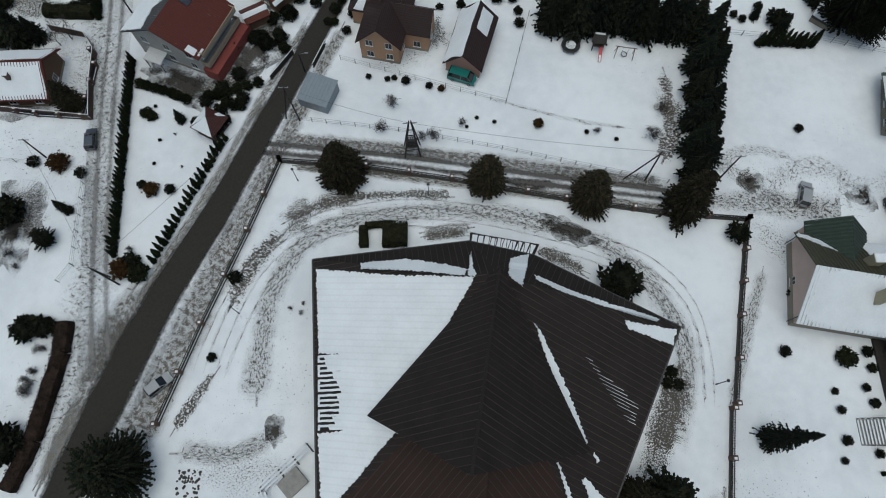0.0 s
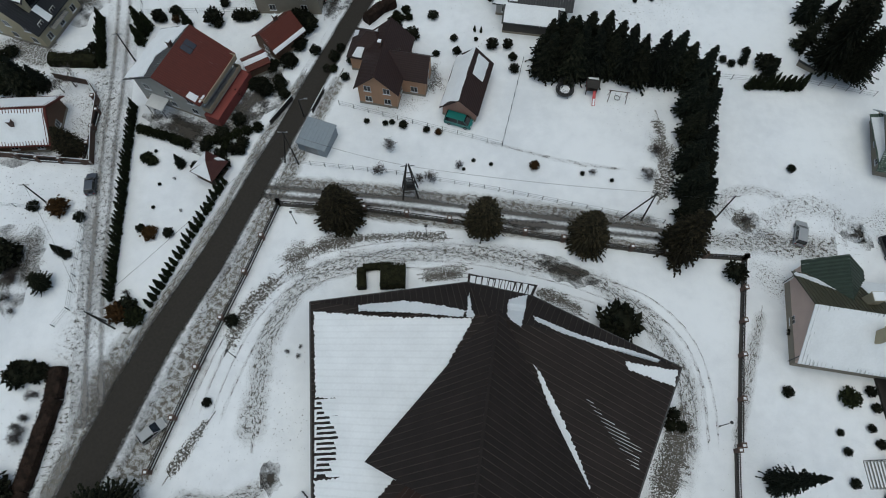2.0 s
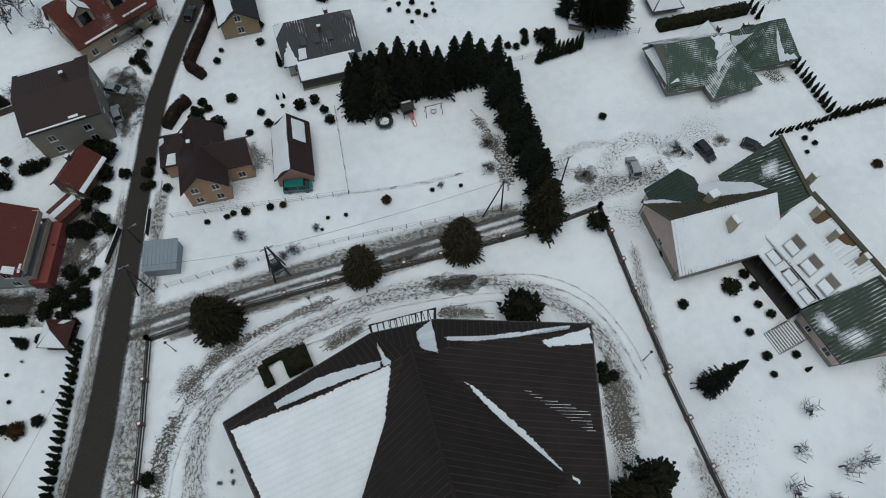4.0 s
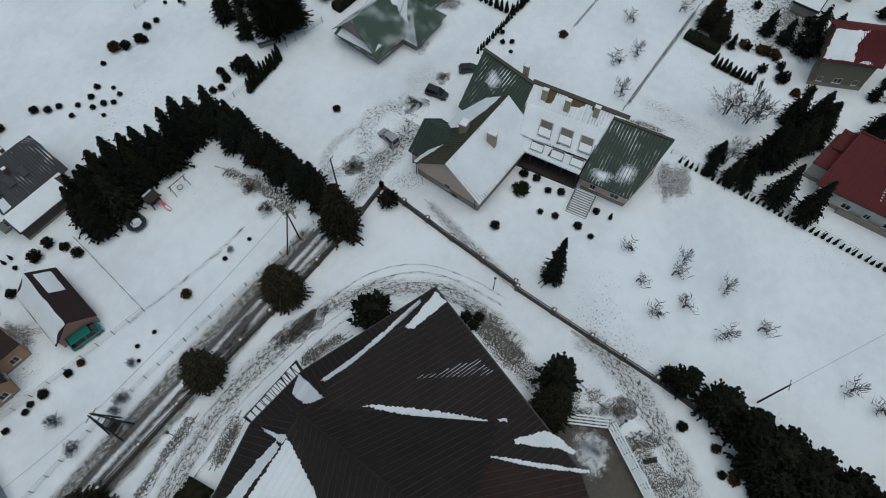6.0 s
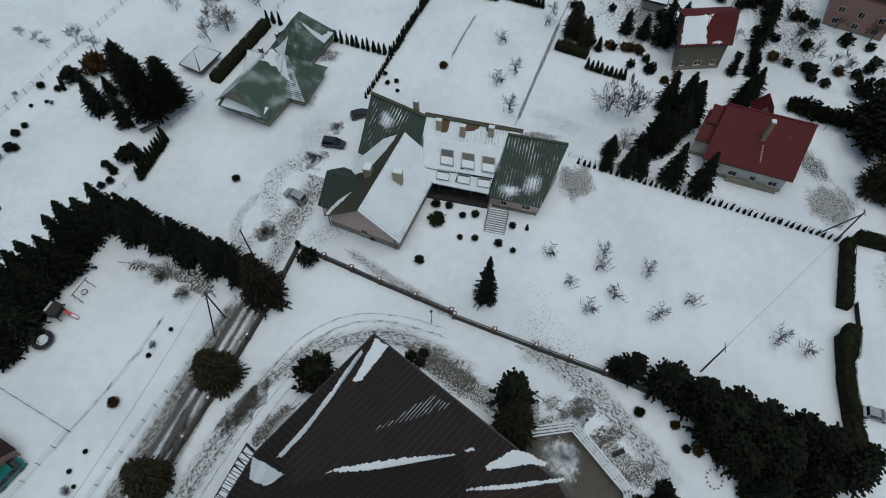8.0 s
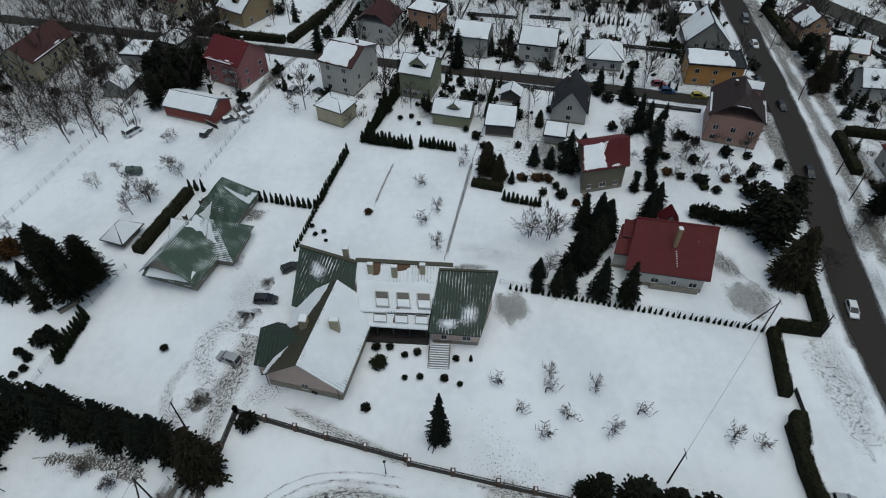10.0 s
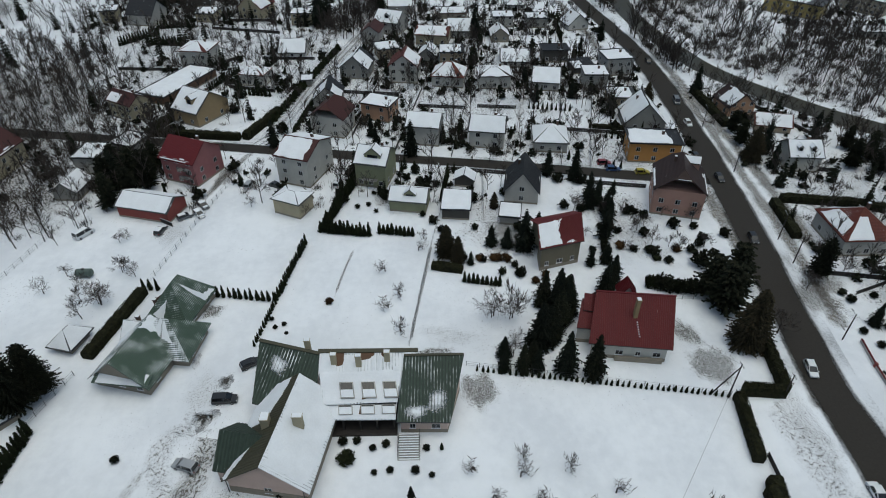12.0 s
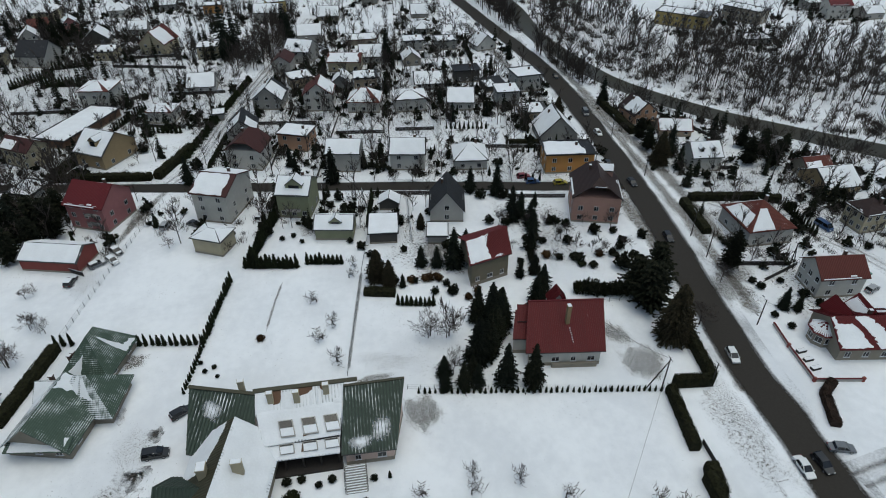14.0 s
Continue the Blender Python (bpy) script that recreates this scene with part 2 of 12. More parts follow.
ASPH, ASPH2 = (0.017, 0.0145, 0.0115), (0.034, 0.0295, 0.024)
GRASS, GRASS2 = (0.030, 0.026, 0.018), (0.07, 0.062, 0.046)
EDGE0 = -0.75
M["asphalt"] = snow_mix("wet_asphalt", ASPH, ASPH2, 0.0, 0.5, [(0, EDGE0), (0.08, -0.25), (0.15, 0.0), (0.21, 0.34), (0.29, 0.85), (0.71, 0.85), (0.79, 0.34), (0.85, 0.0), (0.92, -0.25), (1, EDGE0)], thresh=0.25, soft=0.34, rough=0.75, stretch=(4.0, 0.12, 1), fine=2.5)
M["slush"] = snow_mix("rutted_snow_lane", (0.15, 0.14, 0.13), (0.25, 0.24, 0.23), 0.25, 0.3, [(0, EDGE0), (0.2, -0.1), (0.32, 0.34), (0.44, -0.05), (0.56, -0.05), (0.68, 0.36), (0.8, -0.1), (1, EDGE0)], thresh=0.15, soft=0.4, stretch=(2.0, 0.25, 1))
M["lane"] = snow_mix("half_cleared_lane", (0.07, 0.065, 0.06), (0.12, 0.11, 0.10), 0.12, 0.3, [(0, EDGE0), (0.2, -0.05), (0.36, 0.42), (0.5, -0.02), (0.66, 0.42), (0.8, -0.1), (1, EDGE0)], thresh=0.15, soft=0.3, stretch=(2.0, 0.2, 1))
M["church_snow"] = mat("snow_over_standing_seams", (0.76, 0.78, 0.80), 0.75, var=0.12, scale=0.3, fine=3.0, bump=0.2, spec=0.3)
nt = M["church_snow"].node_tree
# Wave bands darken the snow colour slightly: painted shading of the ribs beneath.
wav, wmp, wmr, wmx = (nt.nodes.new(k) for k in ("ShaderNodeTexWave", "ShaderNodeMapping", "ShaderNodeMapRange", "ShaderNodeMix"))
wav.bands_direction, wav.wave_profile = "Y", "SIN"
wav.inputs["Scale"].default_value, wav.inputs["Distortion"].default_value = 0.357, 0.4
wmp.inputs["Rotation"].default_value = (0, 0, radians(5))
nt.links.new(nt.nodes.new("ShaderNodeTexCoord").outputs["Object"], wmp.inputs["Vector"])
nt.links.new(wmp.outputs[0], wav.inputs["Vector"])
wmr.inputs["From Min"].default_value, wmr.inputs["From Max"].default_value, wmr.inputs["To Min"].default_value, wmr.inputs["To Max"].default_value = 0.0, 0.30, 0.945, 1.0
nt.links.new(wav.outputs["Fac"], wmr.inputs["Value"])
wmx.data_type, wmx.blend_type = "RGBA", "MULTIPLY"
wmx.inputs["Factor"].default_value = 1.0
pb = nt.nodes["Principled BSDF"]
nt.links.new(pb.inputs["Base Color"].links[0].from_socket, wmx.inputs["A"])
nt.links.new(wmr.outputs[0], wmx.inputs["B"])
nt.links.new(wmx.outputs["Result"], pb.inputs["Base Color"])
M["rut"] = worn("wheel_rut_in_snow", 0.10, 0.30, 4.5, (2.0, 0.5), (0.36, 0.35, 0.33))
M["trodden"] = worn("trodden_snow", 0.24, 0.46, 4.6, (17.0, 1.5), (0.40, 0.39, 0.37))
M["trodden_area"] = worn("trampled_snow", 0.10, 0.28, 4.6, (14.0, 1.6))
M["verge"] = worn("dirty_verge_snow", 0.46, 0.62, 4.0, (11.0, 1.3), (0.34, 0.33, 0.31), (0.05, 0.043, 0.034), (0.14, 0.125, 0.10))
M["tufts"] = worn("grass_tufts_through_snow", 0.05, 0.80, 4.2, (12.0, 2.6), patchy=1.3)
M["trodden_spot"] = worn("trodden_snow_in_a_spot", 0.24, 0.5, 4.6)
M["trodden_area_spot"] = worn("trampled_snow_in_a_spot", 0.08, 0.28, 4.4)
M["verge_spot"] = worn("dirty_snow_in_a_spot", 0.30, 0.6, 4.0)
M["thin_snow"] = worn("thin_snow_on_grass", 0.10, 0.90, 5.0, edge=0.35)
M["garden"] = worn("garden_soil_and_snow", 0.10, 0.34, 2.0, dirt=(0.38, 0.37, 0.355), dark=(0.018, 0.015, 0.012), dark2=(0.06, 0.05, 0.042), edge=0.3, patchy=1.3)
M["snow_lane"] = snow_mix("packed_snow_lane", (0.30, 0.29, 0.28), (0.42, 0.41, 0.40), 0.35, 0.3, [(0, EDGE0), (0.2, -0.1), (0.32, 0.3), (0.44, -0.05), (0.56, -0.05), (0.68, 0.3), (0.8, -0.1), (1, EDGE0)], thresh=0.15, soft=0.4, stretch=(2.0, 0.25, 1))
M["bare"] = snow_mix("bare_wet_ground", (0.030, 0.027, 0.023), (0.065, 0.058, 0.05), 0.08, 0.5, [(0, EDGE0), (0.25, 0.05), (0.5, 0.5), (0.75, 0.05), (1, EDGE0)], thresh=0.06, soft=0.3)
M["wood_floor"] = worn("snowy_wood_floor", 0.30, 0.75, 1.8, dirt=(0.30, 0.285, 0.265), edge=0.3)
M["church_roof"] = mat("brown_black_sheet_metal", (0.025, 0.0195, 0.0178), 0.75, 0.0, var=0.3, scale=0.4, fine=9, bump=0.1, spec=0.18)
# South faces get a browner copy of the church roof colour.
M["church_roof_s"] = mat("brown_sheet_metal", (0.033, 0.019, 0.016), 0.75, 0.0, var=0.3, scale=0.4, fine=9, bump=0.1, spec=0.18)
M["green_roof"] = mat("weathered_green_sheet_metal", (0.042, 0.060, 0.047), 0.5, 0.0, col2=(0.022, 0.03, 0.025), scale=0.6, fine=8, spec=0.18)
M["green_light"] = mat("pale_green_sheet_metal", (0.075, 0.11, 0.082), 0.5, 0.0, col2=(0.04, 0.06, 0.045), scale=0.6, fine=8, spec=0.18)
M["green_stripe"] = dusted("green_sheet_with_snow_in_the_troughs", (0.050, 0.072, 0.056), (0.016, 0.024, 0.019), 1.10, 0.56, 0.42, big=0.3, soft=0.40)
M["green_dust"] = dusted("weathered_green_sheet_thinly_dusted", (0.050, 0.070, 0.054), (0.016, 0.024, 0.019), 1.26, 0.62, 0.5)
M["green_white"] = dusted("green_sheet_under_ribbed_snow", (0.06, 0.08, 0.062), (0.04, 0.05, 0.045), 0.42, 0.55, 0.3, soft=0.5)
M["green_pale"] = dusted("pale_green_tiles_dusted_with_snow", (0.070, 0.102, 0.076), (0.030, 0.047, 0.035), 0.92, 0.5, 0.24, 0.36, big=0.3, soft=0.36)
M["green_snowy"] = dusted("pale_green_tiles_half_under_snow", (0.070, 0.102, 0.076), (0.030, 0.047, 0.035), 0.66, 0.5, 0.22, 0.36, big=0.35, soft=0.4)
M["olive_roof"] = dusted("olive_green_ridge_sheet", (0.072, 0.068, 0.045), (0.04, 0.038, 0.027), 1.25, 0.6, 0.3)
M["red_roof"] = dusted("dark_red_sheet_metal", (0.105, 0.011, 0.013), (0.06, 0.007, 0.009), 1.22, 0.4, 0.3)
M["brick_roof"] = dusted("brick_red_roof_tiles", (0.105, 0.026, 0.017), (0.05, 0.015, 0.011), 1.02, 0.3, 0.2, 0.36)
M["rust_roof"] = dusted("rust_red_sheet_metal", (0.092, 0.021, 0.015), (0.05, 0.013, 0.010), 1.16, 0.4, 0.25)
M["maroon_roof"] = dusted("maroon_roof_tiles", (0.06, 0.021, 0.018), (0.03, 0.012, 0.011), 1.08, 0.3, 0.2, 0.36)
M["brown_roof"] = dusted("dark_brown_roof_tiles", (0.036, 0.021, 0.019), (0.018, 0.012, 0.011), 1.13, 0.3, 0.2, 0.36)
M["grey_roof"] = dusted("grey_roof_sheet", (0.065, 0.065, 0.068), (0.03, 0.03, 0.032), 1.1, 0.5, 0.3)
M["dark_roof"] = dusted("anthracite_roof", (0.024, 0.025, 0.028), (0.012, 0.012, 0.014), 1.16, 0.5, 0.3)
M["black_glass"] = mat("dark_solar_glass", (0.012, 0.016, 0.03), 0.15, 0.0, var=0.2, scale=1, fine=5)


def dusting(name):
    """Thin snow that breaks up towards the rim of its patch."""
    m = bpy.data.materials.new(name)
    m.use_nodes = True
    n, l = m.node_tree.nodes, m.node_tree.links
    b = n["Principled BSDF"]
    b.inputs["Base Color"].default_value = (0.74, 0.76, 0.78, 1)
    b.inputs["Roughness"].default_value = 0.8
    uv = n.new("ShaderNodeUVMap")
    off = n.new("ShaderNodeVectorMath")
    off.operation = "DISTANCE"
    off.inputs[1].default_value = (0.5, 0.5, 0)
    l.new(uv.outputs[0], off.inputs[0])
    co = n.new("ShaderNodeTexCoord")
    cloud = n.new("ShaderNodeTexNoise")
    cloud.inputs["Scale"].default_value = 0.9
    cloud.inputs["Detail"].default_value = 6
    cloud.inputs["Roughness"].default_value = 0.7
    l.new(co.outputs["Object"], cloud.inputs["Vector"])
    rim = n.new("ShaderNodeMapRange")
    rim.inputs["From Min"].default_value = 0.02
    rim.inputs["From Max"].default_value = 0.5
    rim.inputs["To Min"].default_value = 0.55
    rim.inputs["To Max"].default_value = -0.35
    l.new(off.outputs["Value"], rim.inputs["Value"])
    add = n.new("ShaderNodeMath")
    add.operation = "ADD"
    l.new(rim.outputs[0], add.inputs[0])
    l.new(cloud.outputs["Fac"], add.inputs[1])
    cut = n.new("ShaderNodeMapRange")
    cut.inputs["From Min"].default_value = 0.48
    cut.inputs["From Max"].default_value = 0.95
    cut.inputs["To Max"].default_value = 0.92
    l.new(add.outputs[0], cut.inputs["Value"])
    l.new(cut.outputs[0], b.inputs["Alpha"])
    return m


M["dusting"] = dusting("thin_roof_snow")
WALLS = dict(white=(0.62, 0.62, 0.60), cream=(0.52, 0.47, 0.34), beige=(0.46, 0.38, 0.28), grey=(0.34, 0.34, 0.33), lightgrey=(0.5, 0.5, 0.49), pink=(0.50, 0.30, 0.25), salmon=(0.55, 0.33, 0.22), peach=(0.56, 0.34, 0.22),
             yellow=(0.50, 0.40, 0.16), orange=(0.56, 0.28, 0.08), green=(0.32, 0.34, 0.22), olive=(0.20, 0.18, 0.13), red=(0.30, 0.07, 0.06), brown=(0.16, 0.09, 0.055), dark=(0.08, 0.075, 0.07), rose=(0.36, 0.15, 0.16), tan=(0.40, 0.30, 0.17), stone=(0.34, 0.31, 0.26), teal=(0.02, 0.14, 0.12), mint=(0.34, 0.50, 0.42))
for key, colour in WALLS.items():
    colour = tuple(v * k for v, k in zip(colour, (0.71, 0.69, 0.645)))
    M[key] = mat(key + "_render", colour, 0.85, var=0.16, scale=0.5, fine=6, bump=0.08, rnd=0.04)
M["glass"] = mat("window_glass", (0.014, 0.016, 0.019), 0.08, var=0.5, scale=0.6, fine=2, rnd=0.3)
M["frame_white"] = mat("white_window_frame", (0.55, 0.55, 0.54), 0.5, var=0.1)
M["frame_dark"] = mat("brown_window_frame", (0.07, 0.045, 0.035), 0.6, var=0.2)
M["wood"] = mat("weathered_wood", (0.085, 0.065, 0.048), 0.85, var=0.45, scale=2, fine=18, rnd=0.15)
M["dark_wood"] = mat("dark_stained_wood", (0.024, 0.020, 0.017), 0.8, var=0.4, scale=2, fine=18, rnd=0.15)
M["concrete"] = mat("grey_concrete", (0.30, 0.29, 0.27), 0.9, var=0.3, scale=1.2, fine=10, bump=0.2)
M["paving"] = mat("wet_brown_paving", (0.075, 0.062, 0.045), 0.7, var=0.4, scale=0.8, fine=6, bump=0.2)
M["brick"] = mat("brown_brick", (0.10, 0.06, 0.045), 0.85, var=0.4, scale=3, fine=16, bump=0.2)
M["steel"] = mat("dull_galvanised_steel", (0.24, 0.25, 0.26), 0.5, 0.5, var=0.25)
M["dark_steel"] = mat("dark_painted_steel", (0.04, 0.04, 0.042), 0.5, 0.2, var=0.25)
M["shed_sheet"] = mat("blue_grey_sheet_metal", (0.20, 0.235, 0.265), 0.5, 0.1, var=0.12)
M["red_plastic"] = mat("red_plastic", (0.42, 0.02, 0.03), 0.4, var=0.1)
M["conifer"] = mat("dark_conifer_needles", (0.020, 0.020, 0.012), 0.9, col2=(0.004, 0.007, 0.004), scale=1.4, fine=5, rnd=0.3, spread=0.4, spec=0.1)
M["spruce"] = mat("dark_spruce_needles", (0.016, 0.018, 0.012), 0.9, col2=(0.004, 0.007, 0.005), scale=1.4, fine=5, rnd=0.25, spread=0.4, spec=0.1)
M["brown_conifer"] = mat("brownish_conifer_needles", (0.044, 0.037, 0.021), 0.9, col2=(0.007, 0.007, 0.005), scale=1.6, fine=6, rnd=0.25, spread=0.4, spec=0.1)
M["thuja"] = mat("thuja_foliage", (0.020, 0.025, 0.010), 0.9, col2=(0.004, 0.005, 0.003), scale=1.8, fine=8, rnd=0.25, spread=0.5, spec=0.1)
M["hedge"] = mat("clipped_hedge_foliage", (0.026, 0.026, 0.012), 0.9, col2=(0.006, 0.007, 0.004), scale=1.6, fine=7, spread=0.5, spec=0.1)
M["russet"] = mat("russet_dry_leaves", (0.075, 0.040, 0.015), 0.9, col2=(0.018, 0.012, 0.006), scale=1.5, fine=8, rnd=0.2, spec=0.1)
M["bark"] = mat("grey_brown_bark", (0.040, 0.032, 0.026), 0.9, var=0.45, scale=3, fine=20, rnd=0.2)
M["twigs"] = mat("bare_twigs", (0.042, 0.032, 0.027), 0.9, var=0.4, scale=1, fine=6, rnd=0.25)
M["far_twigs"] = mat("grey_brown_far_twigs", (0.050, 0.039, 0.032), 0.9, var=0.5, scale=0.2, fine=1.5)
M["bare_hedge"] = mat("leafless_brown_hedge", (0.040, 0.026, 0.020), 0.9, col2=(0.010, 0.008, 0.006), scale=1.2, fine=9, spec=0.1)
M["villa_wall"] = mat("pale_peach_render", (0.56, 0.43, 0.365), 0.85, var=0.14, scale=0.5, fine=6, bump=0.08)
# Seams take a lighter tone than the roof sheets they stand on.
M["church_seam"] = mat("worn_seam_edges", (0.060, 0.046, 0.040), 0.7, var=0.5, scale=0.3, fine=3, spec=0.2)
M["tank_green"] = mat("grey_green_steel_tank", (0.07, 0.10, 0.085), 0.5, var=0.3)
M["river"] = mat("murky_river_water", (0.050, 0.046, 0.032), 0.35, var=0.3, scale=0.05, fine=0.6, bump=0.1, spec=0.18)
M["tyre"] = mat("black_rubber", (0.015, 0.015, 0.015), 0.8)
M["chrome"] = mat("alloy_rim", (0.4, 0.4, 0.41), 0.35, 0.7)
M["lamp_glass"] = mat("milky_lamp_glass", (0.5, 0.5, 0.48), 0.3, var=0.1)
M["tail_red"] = mat("red_lamp_glass", (0.25, 0.01, 0.01), 0.2)
for key, colour in dict(silver=(0.30, 0.31, 0.32), black=(0.018, 0.019, 0.021), slate=(0.06, 0.07, 0.09), blue=(0.03, 0.07, 0.17), white=(0.65, 0.66, 0.66), green=(0.015, 0.15, 0.13), maroon=(0.18, 0.02, 0.03), yellow=(0.35, 0.30, 0.04), grey=(0.13, 0.14, 0.15)).items():
    M["car_" + key] = mat(key + "_car_paint", colour, 0.3, 0.0, var=0.1)


# ---------------------------------------------------------------- mesh helpers
def mesh(name, verts, faces, material, smooth=False):
    me = bpy.data.meshes.new(name)
    me.from_pydata([tuple(v) for v in verts], [], faces)
    for mm in material if isinstance(material, (list, tuple)) else [material]:
        me.materials.append(mm)
    if smooth:
        me.shade_smooth()
    return me


def part(name, geo, material, parent=None, label=""):
    """Links geometry (a mesh, a bmesh or (verts, faces)) as ONE mesh object under a thing or a part."""
    if isinstance(geo, tuple):
        me = mesh(name, geo[0], geo[1], material)
    elif isinstance(geo, bmesh.types.BMesh):
        me = bpy.data.meshes.new(name)
        geo.to_mesh(me)
        geo.free()
        me.materials.append(material)
    else:
        me = geo
    ob = new(name, me)
    ob.parent = parent
    if label:
        tagged(ob, label)
    return ob


def thing(name, m, label, category, group="", kind=""):
    ob = new(name)
    ob.empty_display_size = 0.3
    ob.matrix_basis = m
    return tagged(ob, label, category, group, kind)


class Geo:
    """Collects simple solids into one vertex and face list."""

    def __init__(self):
        self.v, self.f = [], []

    def add(self, verts, faces):
        k = len(self.v)
        self.v += [tuple(p) for p in verts]
        self.f += [tuple(i + k for i in q) for q in faces]
        return self

    def box(self, x0, x1, y0, y1, z0, z1):
        return self.add([(x0, y0, z0), (x1, y0, z0), (x1, y1, z0), (x0, y1, z0), (x0, y0, z1), (x1, y0, z1), (x1, y1, z1), (x0, y1, z1)],
                        [(3, 2, 1, 0), (4, 5, 6, 7), (0, 1, 5, 4), (1, 2, 6, 5), (2, 3, 7, 6), (3, 0, 4, 7)])

    def prism(self, poly, thick, down=(0, 0, -1)):
        """A slab: a flat polygon, pushed along down by thick."""
        n = len(poly)
        d = Vector(down) * thick
        lower = [Vector(p) + d for p in poly]
        return self.add(list(poly) + lower, [tuple(range(n)), tuple(range(2 * n - 1, n - 1, -1))] + [(i, n + i, n + (i + 1) % n, (i + 1) % n) for i in range(n)])

    def tube(self, a, b, ra, rb, n=6, caps=True):
        a, b = Vector(a), Vector(b)
        w = (b - a).normalized()
        s = w.orthogonal().normalized()
        t = w.cross(s)
        ring = [s * math.cos(2 * math.pi * i / n) + t * math.sin(2 * math.pi * i / n) for i in range(n)]
        vs = [a + r * ra for r in ring] + [b + r * rb for r in ring]
        fs = [(i, (i + 1) % n, n + (i + 1) % n, n + i) for i in range(n)]
        if caps:
            fs += [tuple(range(n - 1, -1, -1)), tuple(range(n, 2 * n))]
        return self.add(vs, fs)

    def beam(self, a, b, w, h, up=(0, 0, 1)):
        """A square bar from a to b, w wide and h high, lying under the line a-b's top by nothing: centred on it."""
        a, b = Vector(a), Vector(b)
        d = (b - a).normalized()
        s = d.cross(Vector(up))
        s = (s if s.length > 1e-4 else d.orthogonal()).normalized() * (w / 2)
        u = s.cross(d).normalized() * (h / 2)
        vs = [p + q for p in (a, b) for q in (s + u, -s + u, -s - u, s - u)]
        return self.add(vs, [(0, 1, 2, 3), (7, 6, 5, 4), (0, 4, 5, 1), (1, 5, 6, 2), (2, 6, 7, 3), (3, 7, 4, 0)])

    @property
    def g(self):
        return self.v, self.f


def lerp(a, b, t):
    return Vector(a) * (1 - t) + Vector(b) * t


def rnoise(x, y, z=0.0):
    return noise.noise(Vector((x, y, z)))


def snow_sheet(p00, p10, p11, p01, region=(0, 1, 0, 1), jitter=0.03, thick=0.09, lift=0.02, seed=0.0, res=0.8):
    """A snow blanket on a roof plane given by its lower (p00, p10) and upper (p01, p11) edge, over a part (u0, u1, v0, v1) of it, with uneven edges."""
    p00, p10, p11, p01 = (Vector(p) for p in (p00, p10, p11, p01))
    u0, u1, v0, v1 = region
    nrm = (p10 - p00).cross(p01 - p00).normalized()
    if nrm.z < 0:
        nrm = -nrm
    wu, wv = max((p10 - p00).length, (p11 - p01).length) * (u1 - u0), max((p01 - p00).length, (p11 - p10).length) * (v1 - v0)
    nu, nv = max(3, min(40, int(wu / res))), max(3, min(40, int(wv / res)))
    top = []
    for j in range(nv + 1):
        for i in range(nu + 1):
            a, b = i / nu, j / nv
            ea = jitter * (rnoise(seed + b * wv * 0.35, 3.1 + seed) + 0.3 * rnoise(seed + b * wv * 1.1, 7.7))
            eb = jitter * (rnoise(seed + a * wu * 0.35, 9.1 + seed) + 0.3 * rnoise(seed + a * wu * 1.1, 1.7))
            u = u0 + (u1 - u0) * (a + ea * (1 - 2 * a) * 1.5)
            v = v0 + (v1 - v0) * (b + eb * (1 - 2 * b) * 1.5)
            u, v = min(max(u, 0.0), 1.0), min(max(v, 0.0), 1.0)
            p = p00.lerp(p10, u).lerp(p01.lerp(p11, u), v)
            edge = min(a, 1 - a, b, 1 - b)
            h = thick * (0.35 if edge == 0 else 1.0) * (1 + 0.25 * rnoise(p.x * 0.7, p.y * 0.7, seed))
            top.append(p + nrm * (lift + h))
    g = Geo()
    k = nu + 1
    fs = [(j * k + i, j * k + i + 1, (j + 1) * k + i + 1, (j + 1) * k + i) for j in range(nv) for i in range(nu)]
    rim = list(range(k)) + [j * k + nu for j in range(1, nv + 1)] + [nv * k + i for i in range(nu - 1, -1, -1)] + [j * k for j in range(nv - 1, 0, -1)]
    low = [top[i] - nrm * (lift + thick * 0.4) for i in rim]
    n0, nr = len(top), len(rim)
    fs += [(rim[i], n0 + i, n0 + (i + 1) % nr, rim[(i + 1) % nr]) for i in range(nr)]
    return g.add(top + low, fs).g


def ribs(poly, spacing, width=0.06, high=0.05, along=None, start=0.5):
    """Raised seams down a flat roof polygon whose first two corners are its eave."""
    poly = [Vector(p) for p in poly]
    e = (poly[1] - poly[0]).normalized() if along is None else Vector(along).normalized()
    nrm = sum(((poly[i] - poly[0]).cross(poly[i + 1] - poly[0]) for i in range(1, len(poly) - 1)), Vector()).normalized()
    if nrm.z < 0:
        nrm = -nrm
    s = nrm.cross(e)
    pts = [((p - poly[0]).dot(e), (p - poly[0]).dot(s)) for p in poly]
    lo, hi = min(p[0] for p in pts), max(p[0] for p in pts)
    g = Geo()
    q = lo + spacing * start
    while q < hi:
        cut = []
        for (x0, y0), (x1, y1) in zip(pts, pts[1:] + pts[:1]):
            if (x0 - q) * (x1 - q) < 0:
                cut.append(y0 + (y1 - y0) * (q - x0) / (x1 - x0))
        if len(cut) >= 2 and max(cut) - min(cut) > 0.2:
            a, b = poly[0] + e * q + s * min(cut) + nrm * high * 0.5, poly[0] + e * q + s * max(cut) + nrm * high * 0.5
            g.beam(a, b, width, high, nrm)
        q += spacing
    return g.g


